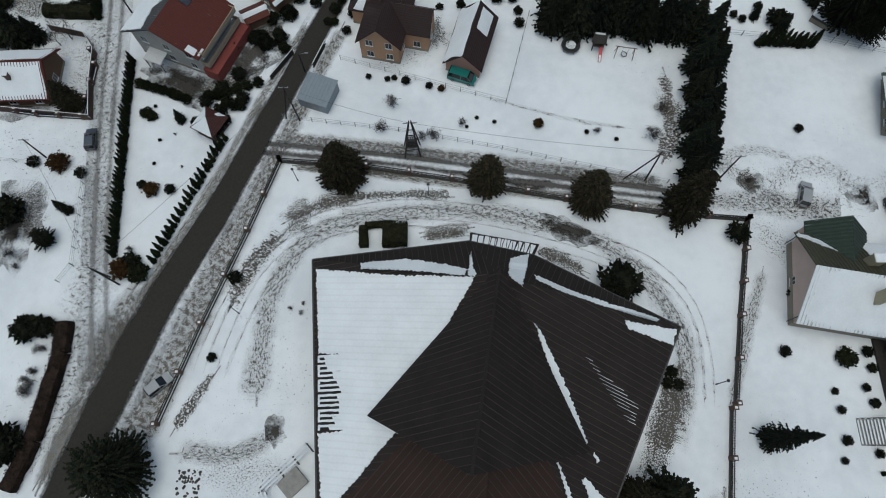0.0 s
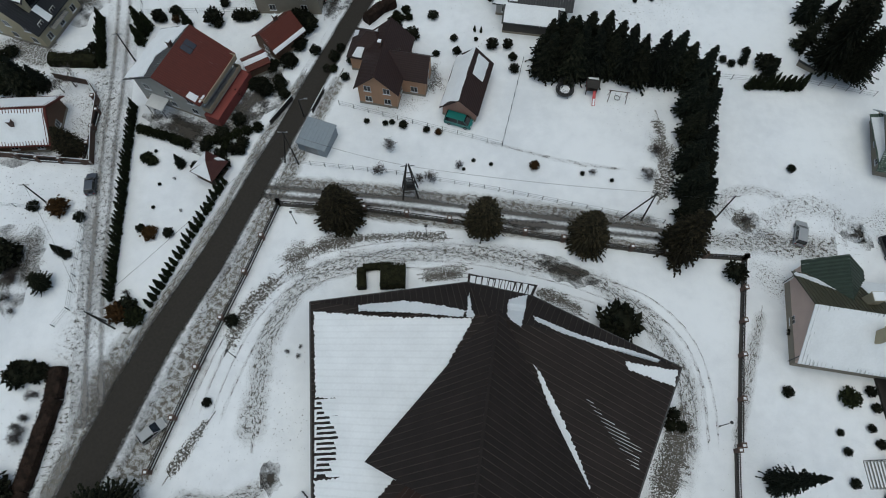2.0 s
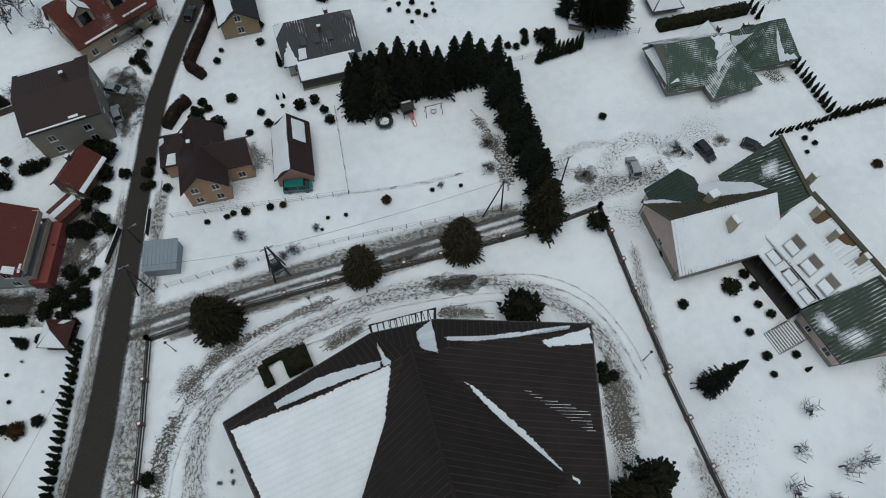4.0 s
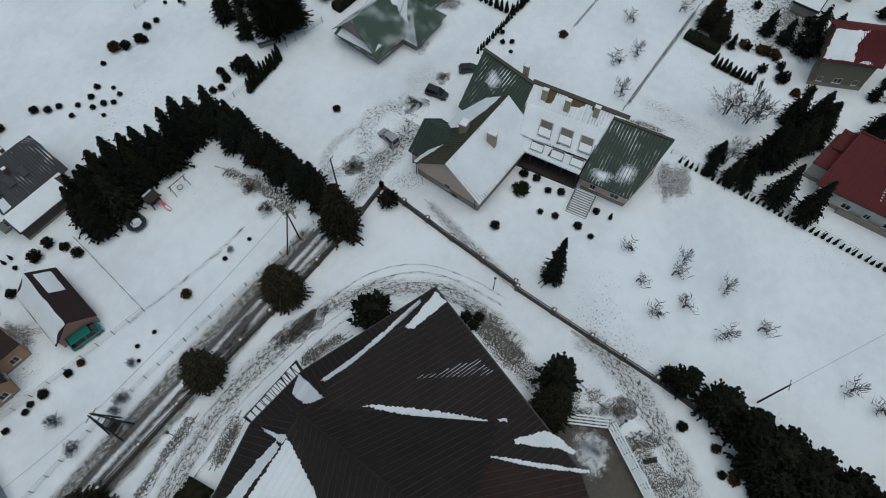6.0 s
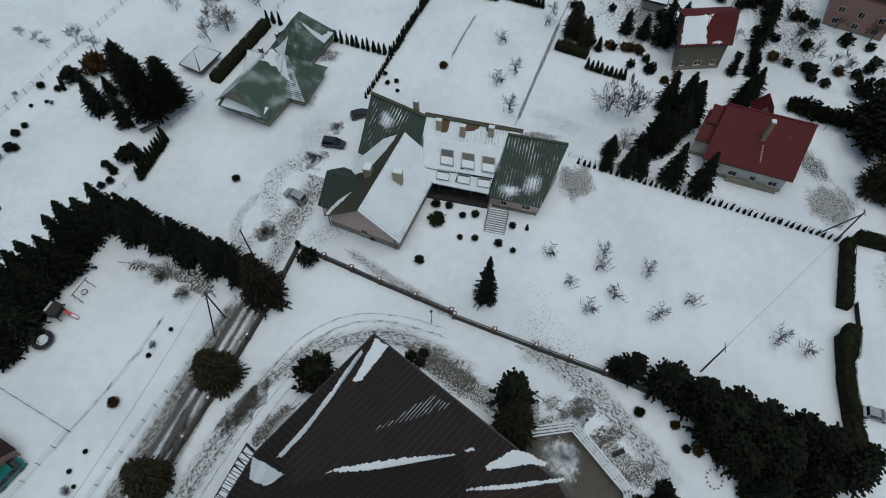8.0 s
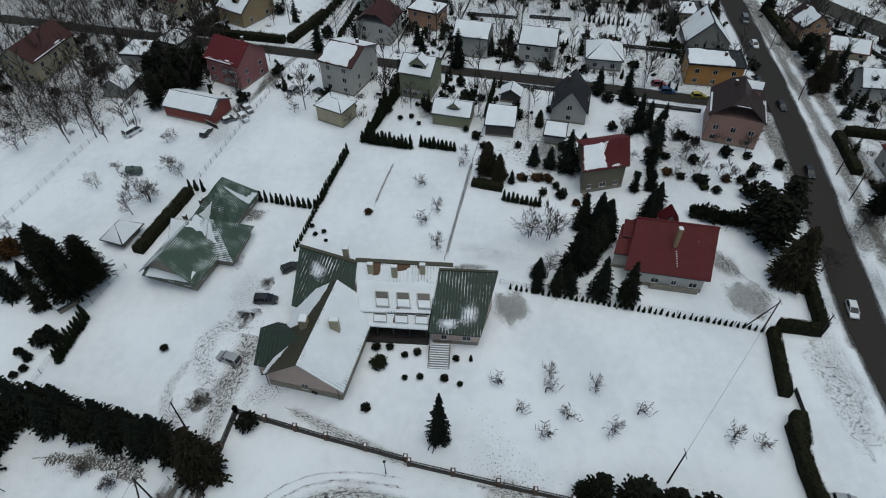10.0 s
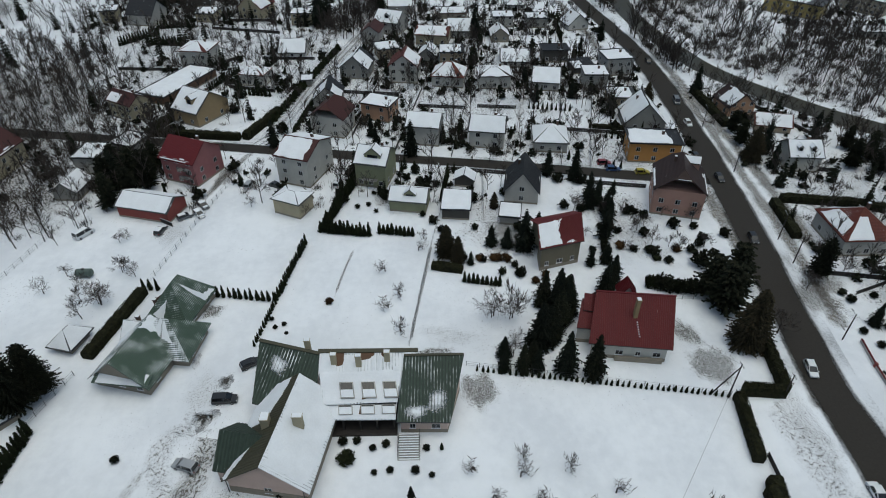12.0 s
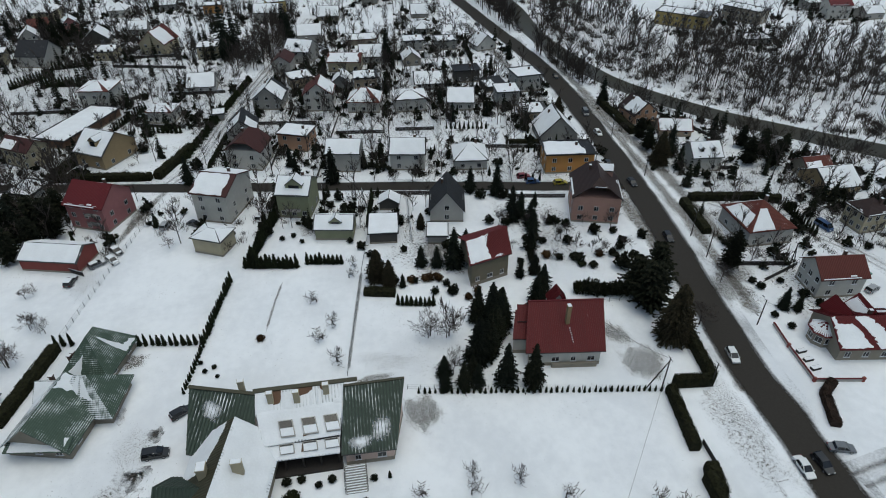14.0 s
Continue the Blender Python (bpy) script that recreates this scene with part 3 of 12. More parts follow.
def ribbon(points, width, z=0.02, step=4.0, wobble=0.0, seed=0.0, ends=False):
    """A strip along a smooth line through the points, with UV: u across 0..1, v metres along. width: a number or one for each point."""
    pts = [Vector((*p, 0)) for p in points]
    ws = [width] * len(pts) if isinstance(width, (int, float)) else list(width)
    line, wid = [], []
    for i in range(len(pts) - 1):
        p0, p1, p2, p3 = pts[max(i - 1, 0)], pts[i], pts[i + 1], pts[min(i + 2, len(pts) - 1)]
        n = max(2, int((p2 - p1).length / step))
        for k in range(n):
            t = k / n
            line.append(0.5 * ((2 * p1) + (p2 - p0) * t + (2 * p0 - 5 * p1 + 4 * p2 - p3) * t * t + (3 * p1 - p0 - 3 * p2 + p3) * t ** 3))
            wid.append(ws[i] * (1 - t) + ws[i + 1] * t)
    line.append(pts[-1])
    wid.append(ws[-1])
    vs, us, along = [], [], 0.0
    m = 8
    for i, p in enumerate(line):
        d = (line[min(i + 1, len(line) - 1)] - line[max(i - 1, 0)]).normalized()
        s = Vector((d.y, -d.x, 0))
        if i:
            along += (p - line[i - 1]).length
        for k in range(m + 1):
            u = k / m
            w = wid[i] * (1 + wobble * rnoise(along * 0.15, seed + (0 if u < 0.5 else 5)))
            q = p + s * (u - 0.5) * w
            vs.append((q.x, q.y, z))
            us.append((u, along))
    if ends:
        for i, (u, v) in enumerate(us):
            a = max(abs(u - 0.5) * 2, 1 - min(v, along - v) / (max(ws) * 0.7))
            us[i] = (0.5 + 0.5 * min(a, 1.0) * (1 if u > 0.5 else -1), v)
    fs = [(i * (m + 1) + k, i * (m + 1) + k + 1, (i + 1) * (m + 1) + k + 1, (i + 1) * (m + 1) + k) for i in range(len(line) - 1) for k in range(m)]
    me = bpy.data.meshes.new("strip")
    me.from_pydata(vs, [], [f[::-1] for f in fs])
    uv = me.uv_layers.new(name="UVMap")
    for lp in me.loops:
        uv.data[lp.index].uv = us[lp.vertex_index]
    if len(me.polygons) and me.polygons[0].normal.z < 0:
        me.flip_normals()
    return me


def strip(name, points, width, material, label, z=0.02, wobble=0.0, seed=0.0, category="ground"):
    me = ribbon(points, width, z, 2.5 if category == "ground" else 4.0, wobble, seed, category == "ground")
    me.materials.append(M[material])
    return tagged(new(name, me), label, category, kind="structure")


def patch(name, x, y, rx, ry, yaw, material, label, z=0.03):
    """An oval of worn snow, its bare middle fading into the snow round it."""
    vs, us, fs = [(x, y, z)], [(0.5, 0)], []
    rings, n = 5, 28
    c, s = math.cos(radians(yaw)), math.sin(radians(yaw))
    for r in range(1, rings + 1):
        for i in range(n):
            a = 2 * math.pi * i / n
            q = r / rings * (1 + 0.55 * rnoise(math.cos(a) * 1.3 + x, math.sin(a) * 1.3 + y) + 0.25 * rnoise(math.cos(a) * 4 + y, math.sin(a) * 4 + x))
            px, py = math.cos(a) * rx * q, math.sin(a) * ry * q
            vs.append((x + px * c - py * s, y + px * s + py * c, z))
            us.append((0.5 + 0.5 * r / rings, 0))
    fs += [(0, 1 + i, 1 + (i + 1) % n) for i in range(n)]
    for r in range(rings - 1):
        fs += [(1 + r * n + i, 1 + (r + 1) * n + i, 1 + (r + 1) * n + (i + 1) % n, 1 + r * n + (i + 1) % n) for i in range(n)]
    me = bpy.data.meshes.new(name)
    me.from_pydata(vs, [], fs)
    uv = me.uv_layers.new(name="UVMap")
    for lp in me.loops:
        uv.data[lp.index].uv = us[lp.vertex_index]
    me.materials.append(M.get(material + "_spot", M[material]))
    return tagged(new(name, me), label, "ground", kind="structure")


# ---------------------------------------------------------------- ground and roads
def ground_sheet():
    n, size = 60, 1500.0
    vs, fs = [], []
    for j in range(n + 1):
        for i in range(n + 1):
            a, b = 2 * i / n - 1, 2 * j / n - 1
            x, y = 120 + size * a * abs(a), size * b * abs(b)
            vs.append((x, y, 0.0))
    k = n + 1
    fs = [(j * k + i, j * k + i + 1, (j + 1) * k + i + 1, (j + 1) * k + i) for j in range(n) for i in range(n)]
    return tagged(part("ground", (vs, fs), M["snow"]), "snow-covered flat ground of gardens and fields", "ground", kind="structure")


ground_sheet()


# ---------------------------------------------------------------- houses
def window(parent, x, y, z, yaw, w=1.25, h=1.4, frame_mat="frame_white", panes=2, sill=True):
    """A window on a wall: its frame, panes and sill. yaw: the way that it faces, 0 is +x."""
    m = Matrix.Translation((x, y, z)) @ Matrix.Rotation(radians(yaw), 4, "Z")
    g = Geo()
    t = 0.07
    g.box(-0.05, 0.05, -w / 2, -w / 2 + t, 0, h).box(-0.05, 0.05, w / 2 - t, w / 2, 0, h)
    g.box(-0.05, 0.05, -w / 2 + t, w / 2 - t, 0, t).box(-0.05, 0.05, -w / 2 + t, w / 2 - t, h - t, h)
    for k in range(1, panes):
        c = -w / 2 + w * k / panes
        g.box(-0.05, 0.045, c - 0.035, c + 0.035, t, h - t)
    win = part("window", g.g, M[frame_mat], parent)
    win.matrix_basis = m
    part("pane", Geo().box(-0.03, 0.02, -w / 2 + t, w / 2 - t, t, h - t).g, M["glass"], win)
    if sill:
        part("sill", Geo().box(-0.05, 0.14, -w / 2 - 0.08, w / 2 + 0.08, -0.08, -0.01).g, M["roof_snow"], win, "snow-covered sill")
    return win


def gable_walls(g, L, W, e, r, kind, hipf=0.0, t=0.3):
    """Solid wall shell of a house: box to the eave, with gable ends up to the ridge."""
    x, y = L / 2, W / 2
    if kind == "gable":
        g.add([(-x, -y, 0), (x, -y, 0), (x, y, 0), (-x, y, 0), (-x, -y, e), (x, -y, e), (x, y, e), (-x, y, e), (-x, 0, r), (x, 0, r)],
              [(0, 1, 5, 4), (1, 2, 6, 9, 5), (2, 3, 7, 6), (3, 0, 4, 8, 7), (4, 5, 9, 8), (6, 7, 8, 9), (3, 2, 1, 0)])
    elif kind == "shed":
        g.add([(-x, -y, 0), (x, -y, 0), (x, y, 0), (-x, y, 0), (-x, -y, e), (x, -y, e), (x, y, r), (-x, y, r)],
              [(3, 2, 1, 0), (4, 5, 6, 7), (0, 1, 5, 4), (1, 2, 6, 5), (2, 3, 7, 6), (3, 0, 4, 7)])
    else:
        g.box(-x, x, -y, y, 0, e)
    return g


def roof_planes(L, W, e, r, kind, over):
    """Roof polygons: first two corners are the eave, and drop follows the slope under the overhang."""
    x, y = L / 2 + over, W / 2 + over
    k = (r - e) / (W / 2)
    lo = e - k * over
    if kind == "gable":
        return [[(-x, -y, lo), (x, -y, lo), (x, 0, r), (-x, 0, r)], [(x, y, lo), (-x, y, lo), (-x, 0, r), (x, 0, r)]]
    if kind == "hip":
        q = max(0.0, L / 2 - W / 2 * 0.95)
        a, b = (-q, 0, r), (q, 0, r)
        P = [[(-x, -y, lo), (x, -y, lo), b, a], [(x, y, lo), (-x, y, lo), a, b], [(x, -y, lo), (x, y, lo), b], [(-x, y, lo), (-x, -y, lo), a]]
        if q == 0:
            P = [[p[0], p[1], (0, 0, r)] for p in P]
        return P
    if kind == "half":      # gable with clipped ends
        zc = e + (r - e) * 0.62
        yc = y * (1 - (zc - lo) / (r - lo))
        q = x - 2.2
        return [[(-x, -y, lo), (x, -y, lo), (x, -yc, zc), (q, 0, r), (-q, 0, r), (-x, -yc, zc)], [(x, y, lo), (-x, y, lo), (-x, yc, zc), (-q, 0, r), (q, 0, r), (x, yc, zc)],
                [(x, -yc, zc), (x, yc, zc), (q, 0, r)], [(-x, yc, zc), (-x, -yc, zc), (-q, 0, r)]]
    if kind == "shed":
        k = (r - e) / W
        return [[(-x, -y, e - k * over), (x, -y, e - k * over), (x, W / 2 + 0.25, r + k * 0.25), (-x, W / 2 + 0.25, r + k * 0.25)]]
    return [[(-x, -y, e), (x, -y, e), (x, y, e), (-x, y, e)]]


def snow_wedge(q, outline, seed, thick=0.08):
    """A snow patch of any outline on a roof plane, in parts of its width and height."""
    p00, p10, p11, p01 = (Vector(v) for v in q)
    n = (p10 - p00).cross(p01 - p00).normalized()
    n = n if n.z > 0 else -n
    pts = []
    for (a, b), (c, d) in zip(outline, outline[1:] + outline[:1]):
        for s in range(12):
            u, v = a + (c - a) * s / 12, b + (d - b) * s / 12
            u = min(1, max(0, u + 0.035 * rnoise(u * 16 + seed, v * 16)))
            v = min(1, max(0, v + 0.05 * rnoise(v * 16, u * 22 + seed)))
            pts.append(p00.lerp(p10, u).lerp(p01.lerp(p11, u), v))
    bm = bmesh.new()
    top = [bm.verts.new(p + n * (thick + 0.02)) for p in pts]
    low = [bm.verts.new(p + n * 0.01) for p in pts]
    bm.faces.new(top)
    m = len(top)
    for i in range(m):
        bm.faces.new((top[i], low[i], low[(i + 1) % m], top[(i + 1) % m]))
    bmesh.ops.triangulate(bm, faces=[f for f in bm.faces if len(f.verts) > 4])
    me = bpy.data.meshes.new("snow_cover")
    bm.to_mesh(me)
    bm.free()
    me.materials.append(M["roof_snow"])
    return me


def roof_uv(me, p):
    """Roof plane's own measure: u along its eave, v up the slope, in metres."""
    a, b, c = (Vector(v) for v in p[:3])
    e = (b - a).normalized()
    n = (b - a).cross(c - a).normalized()
    s = n.cross(e)
    uv = me.uv_layers.new(name="UVMap")
    for lp in me.loops:
        d = me.vertices[lp.vertex_index].co - a
        uv.data[lp.index].uv = (d.dot(e), d.dot(s))


def add_roof(h, planes, roof, snow, thick=0.22, rib=0.0, seed=0.0, mx=0.03, skin=0.1):
    """Roof slab, seams and snow blankets. snow: for each plane None, 1 for a full blanket, or (u0, u1, v0, v1)."""
    first = None
    for i, p in enumerate(planes):
        skin_mat = M[roof[i % len(roof)] if isinstance(roof, tuple) else roof]
        ob = part("roof", Geo().prism(p, thick).g, skin_mat, h)
        roof_uv(ob.data, p)
        first = first or ob
        if rib:
            seams(p, rib, 0.11, 0.09, skin_mat, ob)
        s = snow[i % len(snow)] if snow else None
        if not s:
            continue
        if len(p) == 6:
            p = [p[0], p[1], p[3], p[4]]
        q = (p[0], p[1], p[2], p[3] if len(p) > 3 else p[2])
        for k, reg in enumerate(s if isinstance(s, list) else [s]):
            if isinstance(reg, tuple) and isinstance(reg[0], tuple):
                part("snow_cover", snow_wedge(q, reg, seed + k), M["roof_snow"], ob, "white snow cover")
                continue
            full = reg == 1
            part("snow_cover", snow_sheet(*q, (mx, 1 - mx, mx, 1 - mx) if full else reg, 0.015 if full else 0.05, skin, 0.02, seed + i * 3.3 + k * 1.7, 1.0 if full else 0.45), M["roof_snow"], ob, "white snow cover")
    return first


def seams(poly, spacing, width, high, material, parent, along=None):
    """Each raised seam of a roof plane as a part of it."""
    vs, fs = ribs(poly, spacing, width, high, along)
    for k in range(len(vs) // 8):
        part("roof_seam", (vs[8 * k:8 * k + 8], [tuple(i - 8 * k for i in f) for f in fs[6 * k:6 * k + 6]]), material, parent)


def chimney(h, x, y, z0, z1, w=0.7, d=0.6, m="brick"):
    g = Geo().box(-w / 2, w / 2, -d / 2, d / 2, z0, z1).box(-w / 2 - 0.08, w / 2 + 0.08, -d / 2 - 0.08, d / 2 + 0.08, z1, z1 + 0.12)
    c = part("chimney", g.g, M[m], h)
    c.location = (x, y, 0)
    part("snow_cap", Geo().box(-w / 2, w / 2, -d / 2, d / 2, z1 + 0.12, z1 + 0.22).g, M["roof_snow"], c)
    return c


def facade(h, L, W, e, side, rows, cols, frame_mat="frame_white", w=1.25, hh=1.4, base=0.9, storey=2.8):
    """Rows and columns of windows on one side: 0 is -y, 1 is +x, 2 is +y, 3 is -x."""
    length, yaw, d = (L, W, L, W)[side], (-90, 0, 90, 180)[side], (W, L, W, L)[side] / 2
    for r in range(rows):
        for c in range(cols):
            o = -length / 2 + length * (c + 0.5) / cols
            z = base + r * storey
            if z + hh > e + 1.8:
                continue
            x, y = ((o, -d), (d, o), (o, d), (-d, o))[side]
            window(h, x, y, z, yaw, w, hh, frame_mat, sill=h.matrix_basis.translation.x < 110)


def door(h, x, y, yaw, m="frame_dark", w=1.0, hh=2.05):
    mm = Matrix.Translation((x, y, 0)) @ Matrix.Rotation(radians(yaw), 4, "Z")
    g = Geo().box(-0.04, 0.04, -w / 2, w / 2, 0.1, hh)
    g.box(0.04, 0.06, -w / 2 + 0.12, w / 2 - 0.12, 0.3, 1.0).box(0.04, 0.06, -w / 2 + 0.12, w / 2 - 0.12, 1.15, hh - 0.15)
    d = part("door", g.g, M[m], h)
    d.matrix_basis = mm
    part("door_step", Geo().box(0.04, 0.9, -w / 2 - 0.2, w / 2 + 0.2, 0, 0.15).g, M["concrete"], d)
    return d


def dormer(h, x, y, z, w, d, hh, yaw, wall, roof, snow=True):
    """A small gabled dormer: front at (x, y), facing yaw, running d back into the roof."""
    mm = Matrix.Translation((x, y, z)) @ Matrix.Rotation(radians(yaw), 4, "Z")
    g = Geo()
    k = w * 0.45
    g.add([(0, -w / 2, 0), (0, w / 2, 0), (0, w / 2, hh), (0, 0, hh + k), (0, -w / 2, hh), (-d, -w / 2, 0), (-d, w / 2, 0), (-d, w / 2, hh), (-d, 0, hh + k), (-d, -w / 2, hh)],
          [(0, 1, 2, 3, 4), (9, 8, 7, 6, 5), (1, 6, 7, 2), (5, 0, 4, 9), (2, 7, 8, 3), (4, 3, 8, 9), (0, 5, 6, 1)])
    dm = part("dormer", g.g, M[wall], h)
    dm.matrix_basis = mm
    y1, lo = w / 2 + 0.25, hh - 0.22
    pl = [[(0.3, -y1, lo), (0.3, 0, hh + k), (-d, 0, hh + k), (-d, -y1, lo)], [(0.3, 0, hh + k), (0.3, y1, lo), (-d, y1, lo), (-d, 0, hh + k)]]
    g = Geo()
    for p in pl:
        g.prism([(a, b, c + 0.14) for a, b, c in p], 0.12)
    part("dormer_roof", g.g, M[roof[0] if isinstance(roof, tuple) else roof], dm)
    if snow:
        for i, p in enumerate(pl):
            q = [(a, b, c + 0.15) for a, b, c in p]
            part("snow_cover", snow_sheet(q[0], q[1], q[2], q[3], (0.06, 0.94, 0.06, 0.94), 0.02, 0.07, 0.02, x + i), M["roof_snow"], dm)
    g = Geo().box(0.01, 0.05, -w * 0.32, w * 0.32, 0.25, hh * 0.95)
    part("pane", g.g, M["glass"], dm)
    return dm


HOUSES = []


def house(x, y, yaw, L, W, e, r, kind="gable", wall="white", roof="grey_roof", snow=(1, 1), wins=((0, 2, 3), (1, 2, 2)), over=0.5, rib=0.0, chim=((0.2, 0.15),), frame_mat="frame_white",
          label="", name="house", category="house", base="stone", dormers=(), group="houses of the estate", doors=(), storey=2.8, balcony=(), into=None):
    """A house with its ridge along its own x. wins: (side, rows, columns); chim: (x, y) as parts of its length and width."""
    lab = label or "%s house with a snow-covered %s" % (wall, "flat roof" if kind == "flat" else "pitched roof")
    h = into or thing(name, pose(x, y, 0, 0, 0, yaw), lab, category, group)
    HOUSES.append((x, y, yaw, L, W))
    before = set(h.children)
    part("wall", gable_walls(Geo(), L, W, e, r - 0.02 if kind == "gable" else r, kind).g, M[wall], h)
    part("plinth", Geo().box(-L / 2 - 0.04, L / 2 + 0.04, -W / 2 - 0.04, W / 2 + 0.04, 0, 0.5).g, M[base], h)
    planes = roof_planes(L, W, e + 0.2, r + 0.2, kind, over)
    add_roof(h, planes, roof, snow, rib=rib, seed=x * 0.37 + y * 0.11)
    if kind == "flat":
        g = Geo()
        a, b = L / 2 + over, W / 2 + over
        g.box(-a, a, -b, -b + 0.2, e + 0.2, e + 0.45).box(-a, a, b - 0.2, b, e + 0.2, e + 0.45).box(-a, -a + 0.2, -b + 0.2, b - 0.2, e + 0.2, e + 0.45).box(a - 0.2, a, -b + 0.2, b - 0.2, e + 0.2, e + 0.45)
        part("parapet", g.g, M["dark_steel"], h)
    for s, rows, cols in wins:
        facade(h, L, W, e, s, rows, cols, frame_mat, storey=storey)
    for cx, cy in chim:
        zr = (e if kind == "flat" else r - (r - e) * min(1, abs(cy) * 2)) - 0.4
        chimney(h, cx * L, cy * W, zr, zr + 1.7)
    for dx, side, w in dormers:
        sy = -1 if side == 0 else 1
        f = 0.72
        dormer(h, dx * L, sy * W / 2 * f, e + (r - e) * (1 - f), w, W / 2 * f, (r - e) * 0.42, -90 if side == 0 else 90, wall, roof)
    for s, o in doors:
        d = (W, L, W, L)[s] / 2
        px, py = ((o * L, -d), (d, o * W), (o * L, d), (-d, o * W))[s]
        door(h, px, py, (-90, 0, 90, 180)[s])
    for s, o, w, z in balcony:
        d = (W, L, W, L)[s] / 2
        px, py = ((o * L, -d), (d, o * W), (o * L, d), (-d, o * W))[s]
        mm = Matrix.Translation((px, py, z)) @ Matrix.Rotation(radians((-90, 0, 90, 180)[s]), 4, "Z")
        b = part("balcony", Geo().box(0, 1.3, -w / 2, w / 2, 0, 0.18).g, M["concrete"], h)
        b.matrix_basis = mm
        g = Geo().box(1.22, 1.28, -w / 2, w / 2, 1.0, 1.08).box(0, 1.28, -w / 2, -w / 2 + 0.06, 1.0, 1.08).box(0, 1.28, w / 2 - 0.06, w / 2, 1.0, 1.08)
        for k in range(int(w / 0.25) + 1):
            o2 = -w / 2 + k * 0.25
            g.box(1.23, 1.27, o2, o2 + 0.04, 0.18, 1.0)
        part("railing", g.g, M["dark_steel"], b)
    if into:
        for c in set(h.children) - before:
            c.matrix_basis = pose(x, y, 0, 0, 0, yaw) @ c.matrix_basis
    return h


# ---------------------------------------------------------------- the church
def church():
    ch = thing("church", pose(0, 0, 0), "modern church with a dark tent-like metal roof, partly snowed", "church")
    A, B, B2, C, D, S2, W2 = (-19, 28.2, 6.5), (3.8, 31.0, 6.5), (13.2, 28.8, 6.5), (33.2, 18.1, 6.5), (18.6, -11.0, 6.5), (3.0, -24.0, 6.5), (-16.0, -7.1, 6.5)
    N0 = (7.3, 23.4, 14.0)
    SW, SE = (7.0, 13.3, 13.65), (7.0, 13.3, 12.76)
    faces = [[W2, A, N0, SW], [A, B, N0], [B, B2, N0], [B2, C, N0], [C, D, SE, N0], [D, S2, SE], [S2, W2, SW]]
    names = ["west", "", "", "", "east", "south", "south"]
    for p, nm in zip(faces, names):
        m = M["church_roof_s" if nm == "south" else "church_roof"]
        q = [p[1], p[0]] + list(reversed(p[2:]))
        rf = part("roof", Geo().prism(q, 0.35).g, m, ch)
        seams(q, 0.88, 0.09, 0.09, M["church_seam"], rf)
    ring = [A, B, B2, C, D, S2, W2]
    for a, b in zip(ring, ring[1:] + ring[:1]):
        part("gutter", Geo().beam(Vector(a) + Vector((0, 0, -0.1)), Vector(b) + Vector((0, 0, -0.1)), 0.22, 0.26).g, M["dark_steel"], ch)
    c = Vector((6, 9, 0))
    inner = [(Vector((*v[:2], 0)) - c) * 0.93 + c for v in ring]
    g = Geo()
    n = len(inner)
    g.add([(*v[:2], 0) for v in inner] + [(*v[:2], 6.6) for v in inner], [(i, (i + 1) % n, n + (i + 1) % n, n + i) for i in range(n)])
    part("wall", g.g, M["lightgrey"], ch)
    # raised kite-shaped upper roof
    Nk, Wk, Sk, Ek = Vector((7.5, 24.8, 14.35)), Vector((-9.75, 5.95, 10.2)), Vector((2.75, -1.0, 26.0)), Vector((18.4, 1.5, 9.9))
    for p in ([Wk, Nk, Sk], [Nk, Ek, Sk]):
        up = part("upper_roof", Geo().prism(p[::-1], 0.4).g, M["church_roof"], ch)
        along = Sk - Nk
        seams(p, 1.0, 0.08, 0.07, M["church_seam"], up, along)
    part("ridge_cap", Geo().beam(Nk + Vector((0, 0, 0.05)), Sk + Vector((0, 0, 0.05)), 0.35, 0.12).g, M["church_roof"], ch)
    k = (Nk + Wk + Sk + Ek) / 4
    low = [k + (v - k) * 0.86 for v in (Nk, Wk, Sk, Ek)]
    low[2] = k + (Sk - k) * 0.7
    vs = [(v.x, v.y, 8.0) for v in low] + [(v.x, v.y, max(8.2, v.z - (0.9, 0.9, 2.2, 0.9)[i])) for i, v in enumerate(low)]
    part("upper_wall", (vs, [(i, (i + 1) % 4, 4 + (i + 1) % 4, 4 + i) for i in range(4)] + [(4, 5, 6), (4, 6, 7)]), M["lightgrey"], ch)
    # porch roof on the north side
    P = [(14.4, 31.0, 5.0), (4.1, 32.9, 5.0), (3.9, 31.2, 5.4), (13.4, 29.0, 5.4)]
    pr = part("porch_roof", Geo().prism(P, 0.25).g, M["church_roof"], ch)
    seams(P, 0.88, 0.1, 0.1, M["church_roof"], pr)
    for i in range(10):
        u = 0.04 + i * 0.094
        part("snow_cover", snow_sheet(*P, (u, u + 0.078, 0.12, 0.9), 0.12, 0.05, 0.02, i * 2.1, 0.3), M["roof_snow"], pr)
    for x in (4.6, 13.6):
        part("porch_post", Geo().box(x - 0.15, x + 0.15, 31.9 - (x - 4.6) * 0.19, 32.2 - (x - 4.6) * 0.19, 0, 4.9).g, M["concrete"], ch)
    return ch, dict(zip(("W", "NL", "NM", "NR", "E", "SE", "SW"), faces))


CHURCH, CF = church()


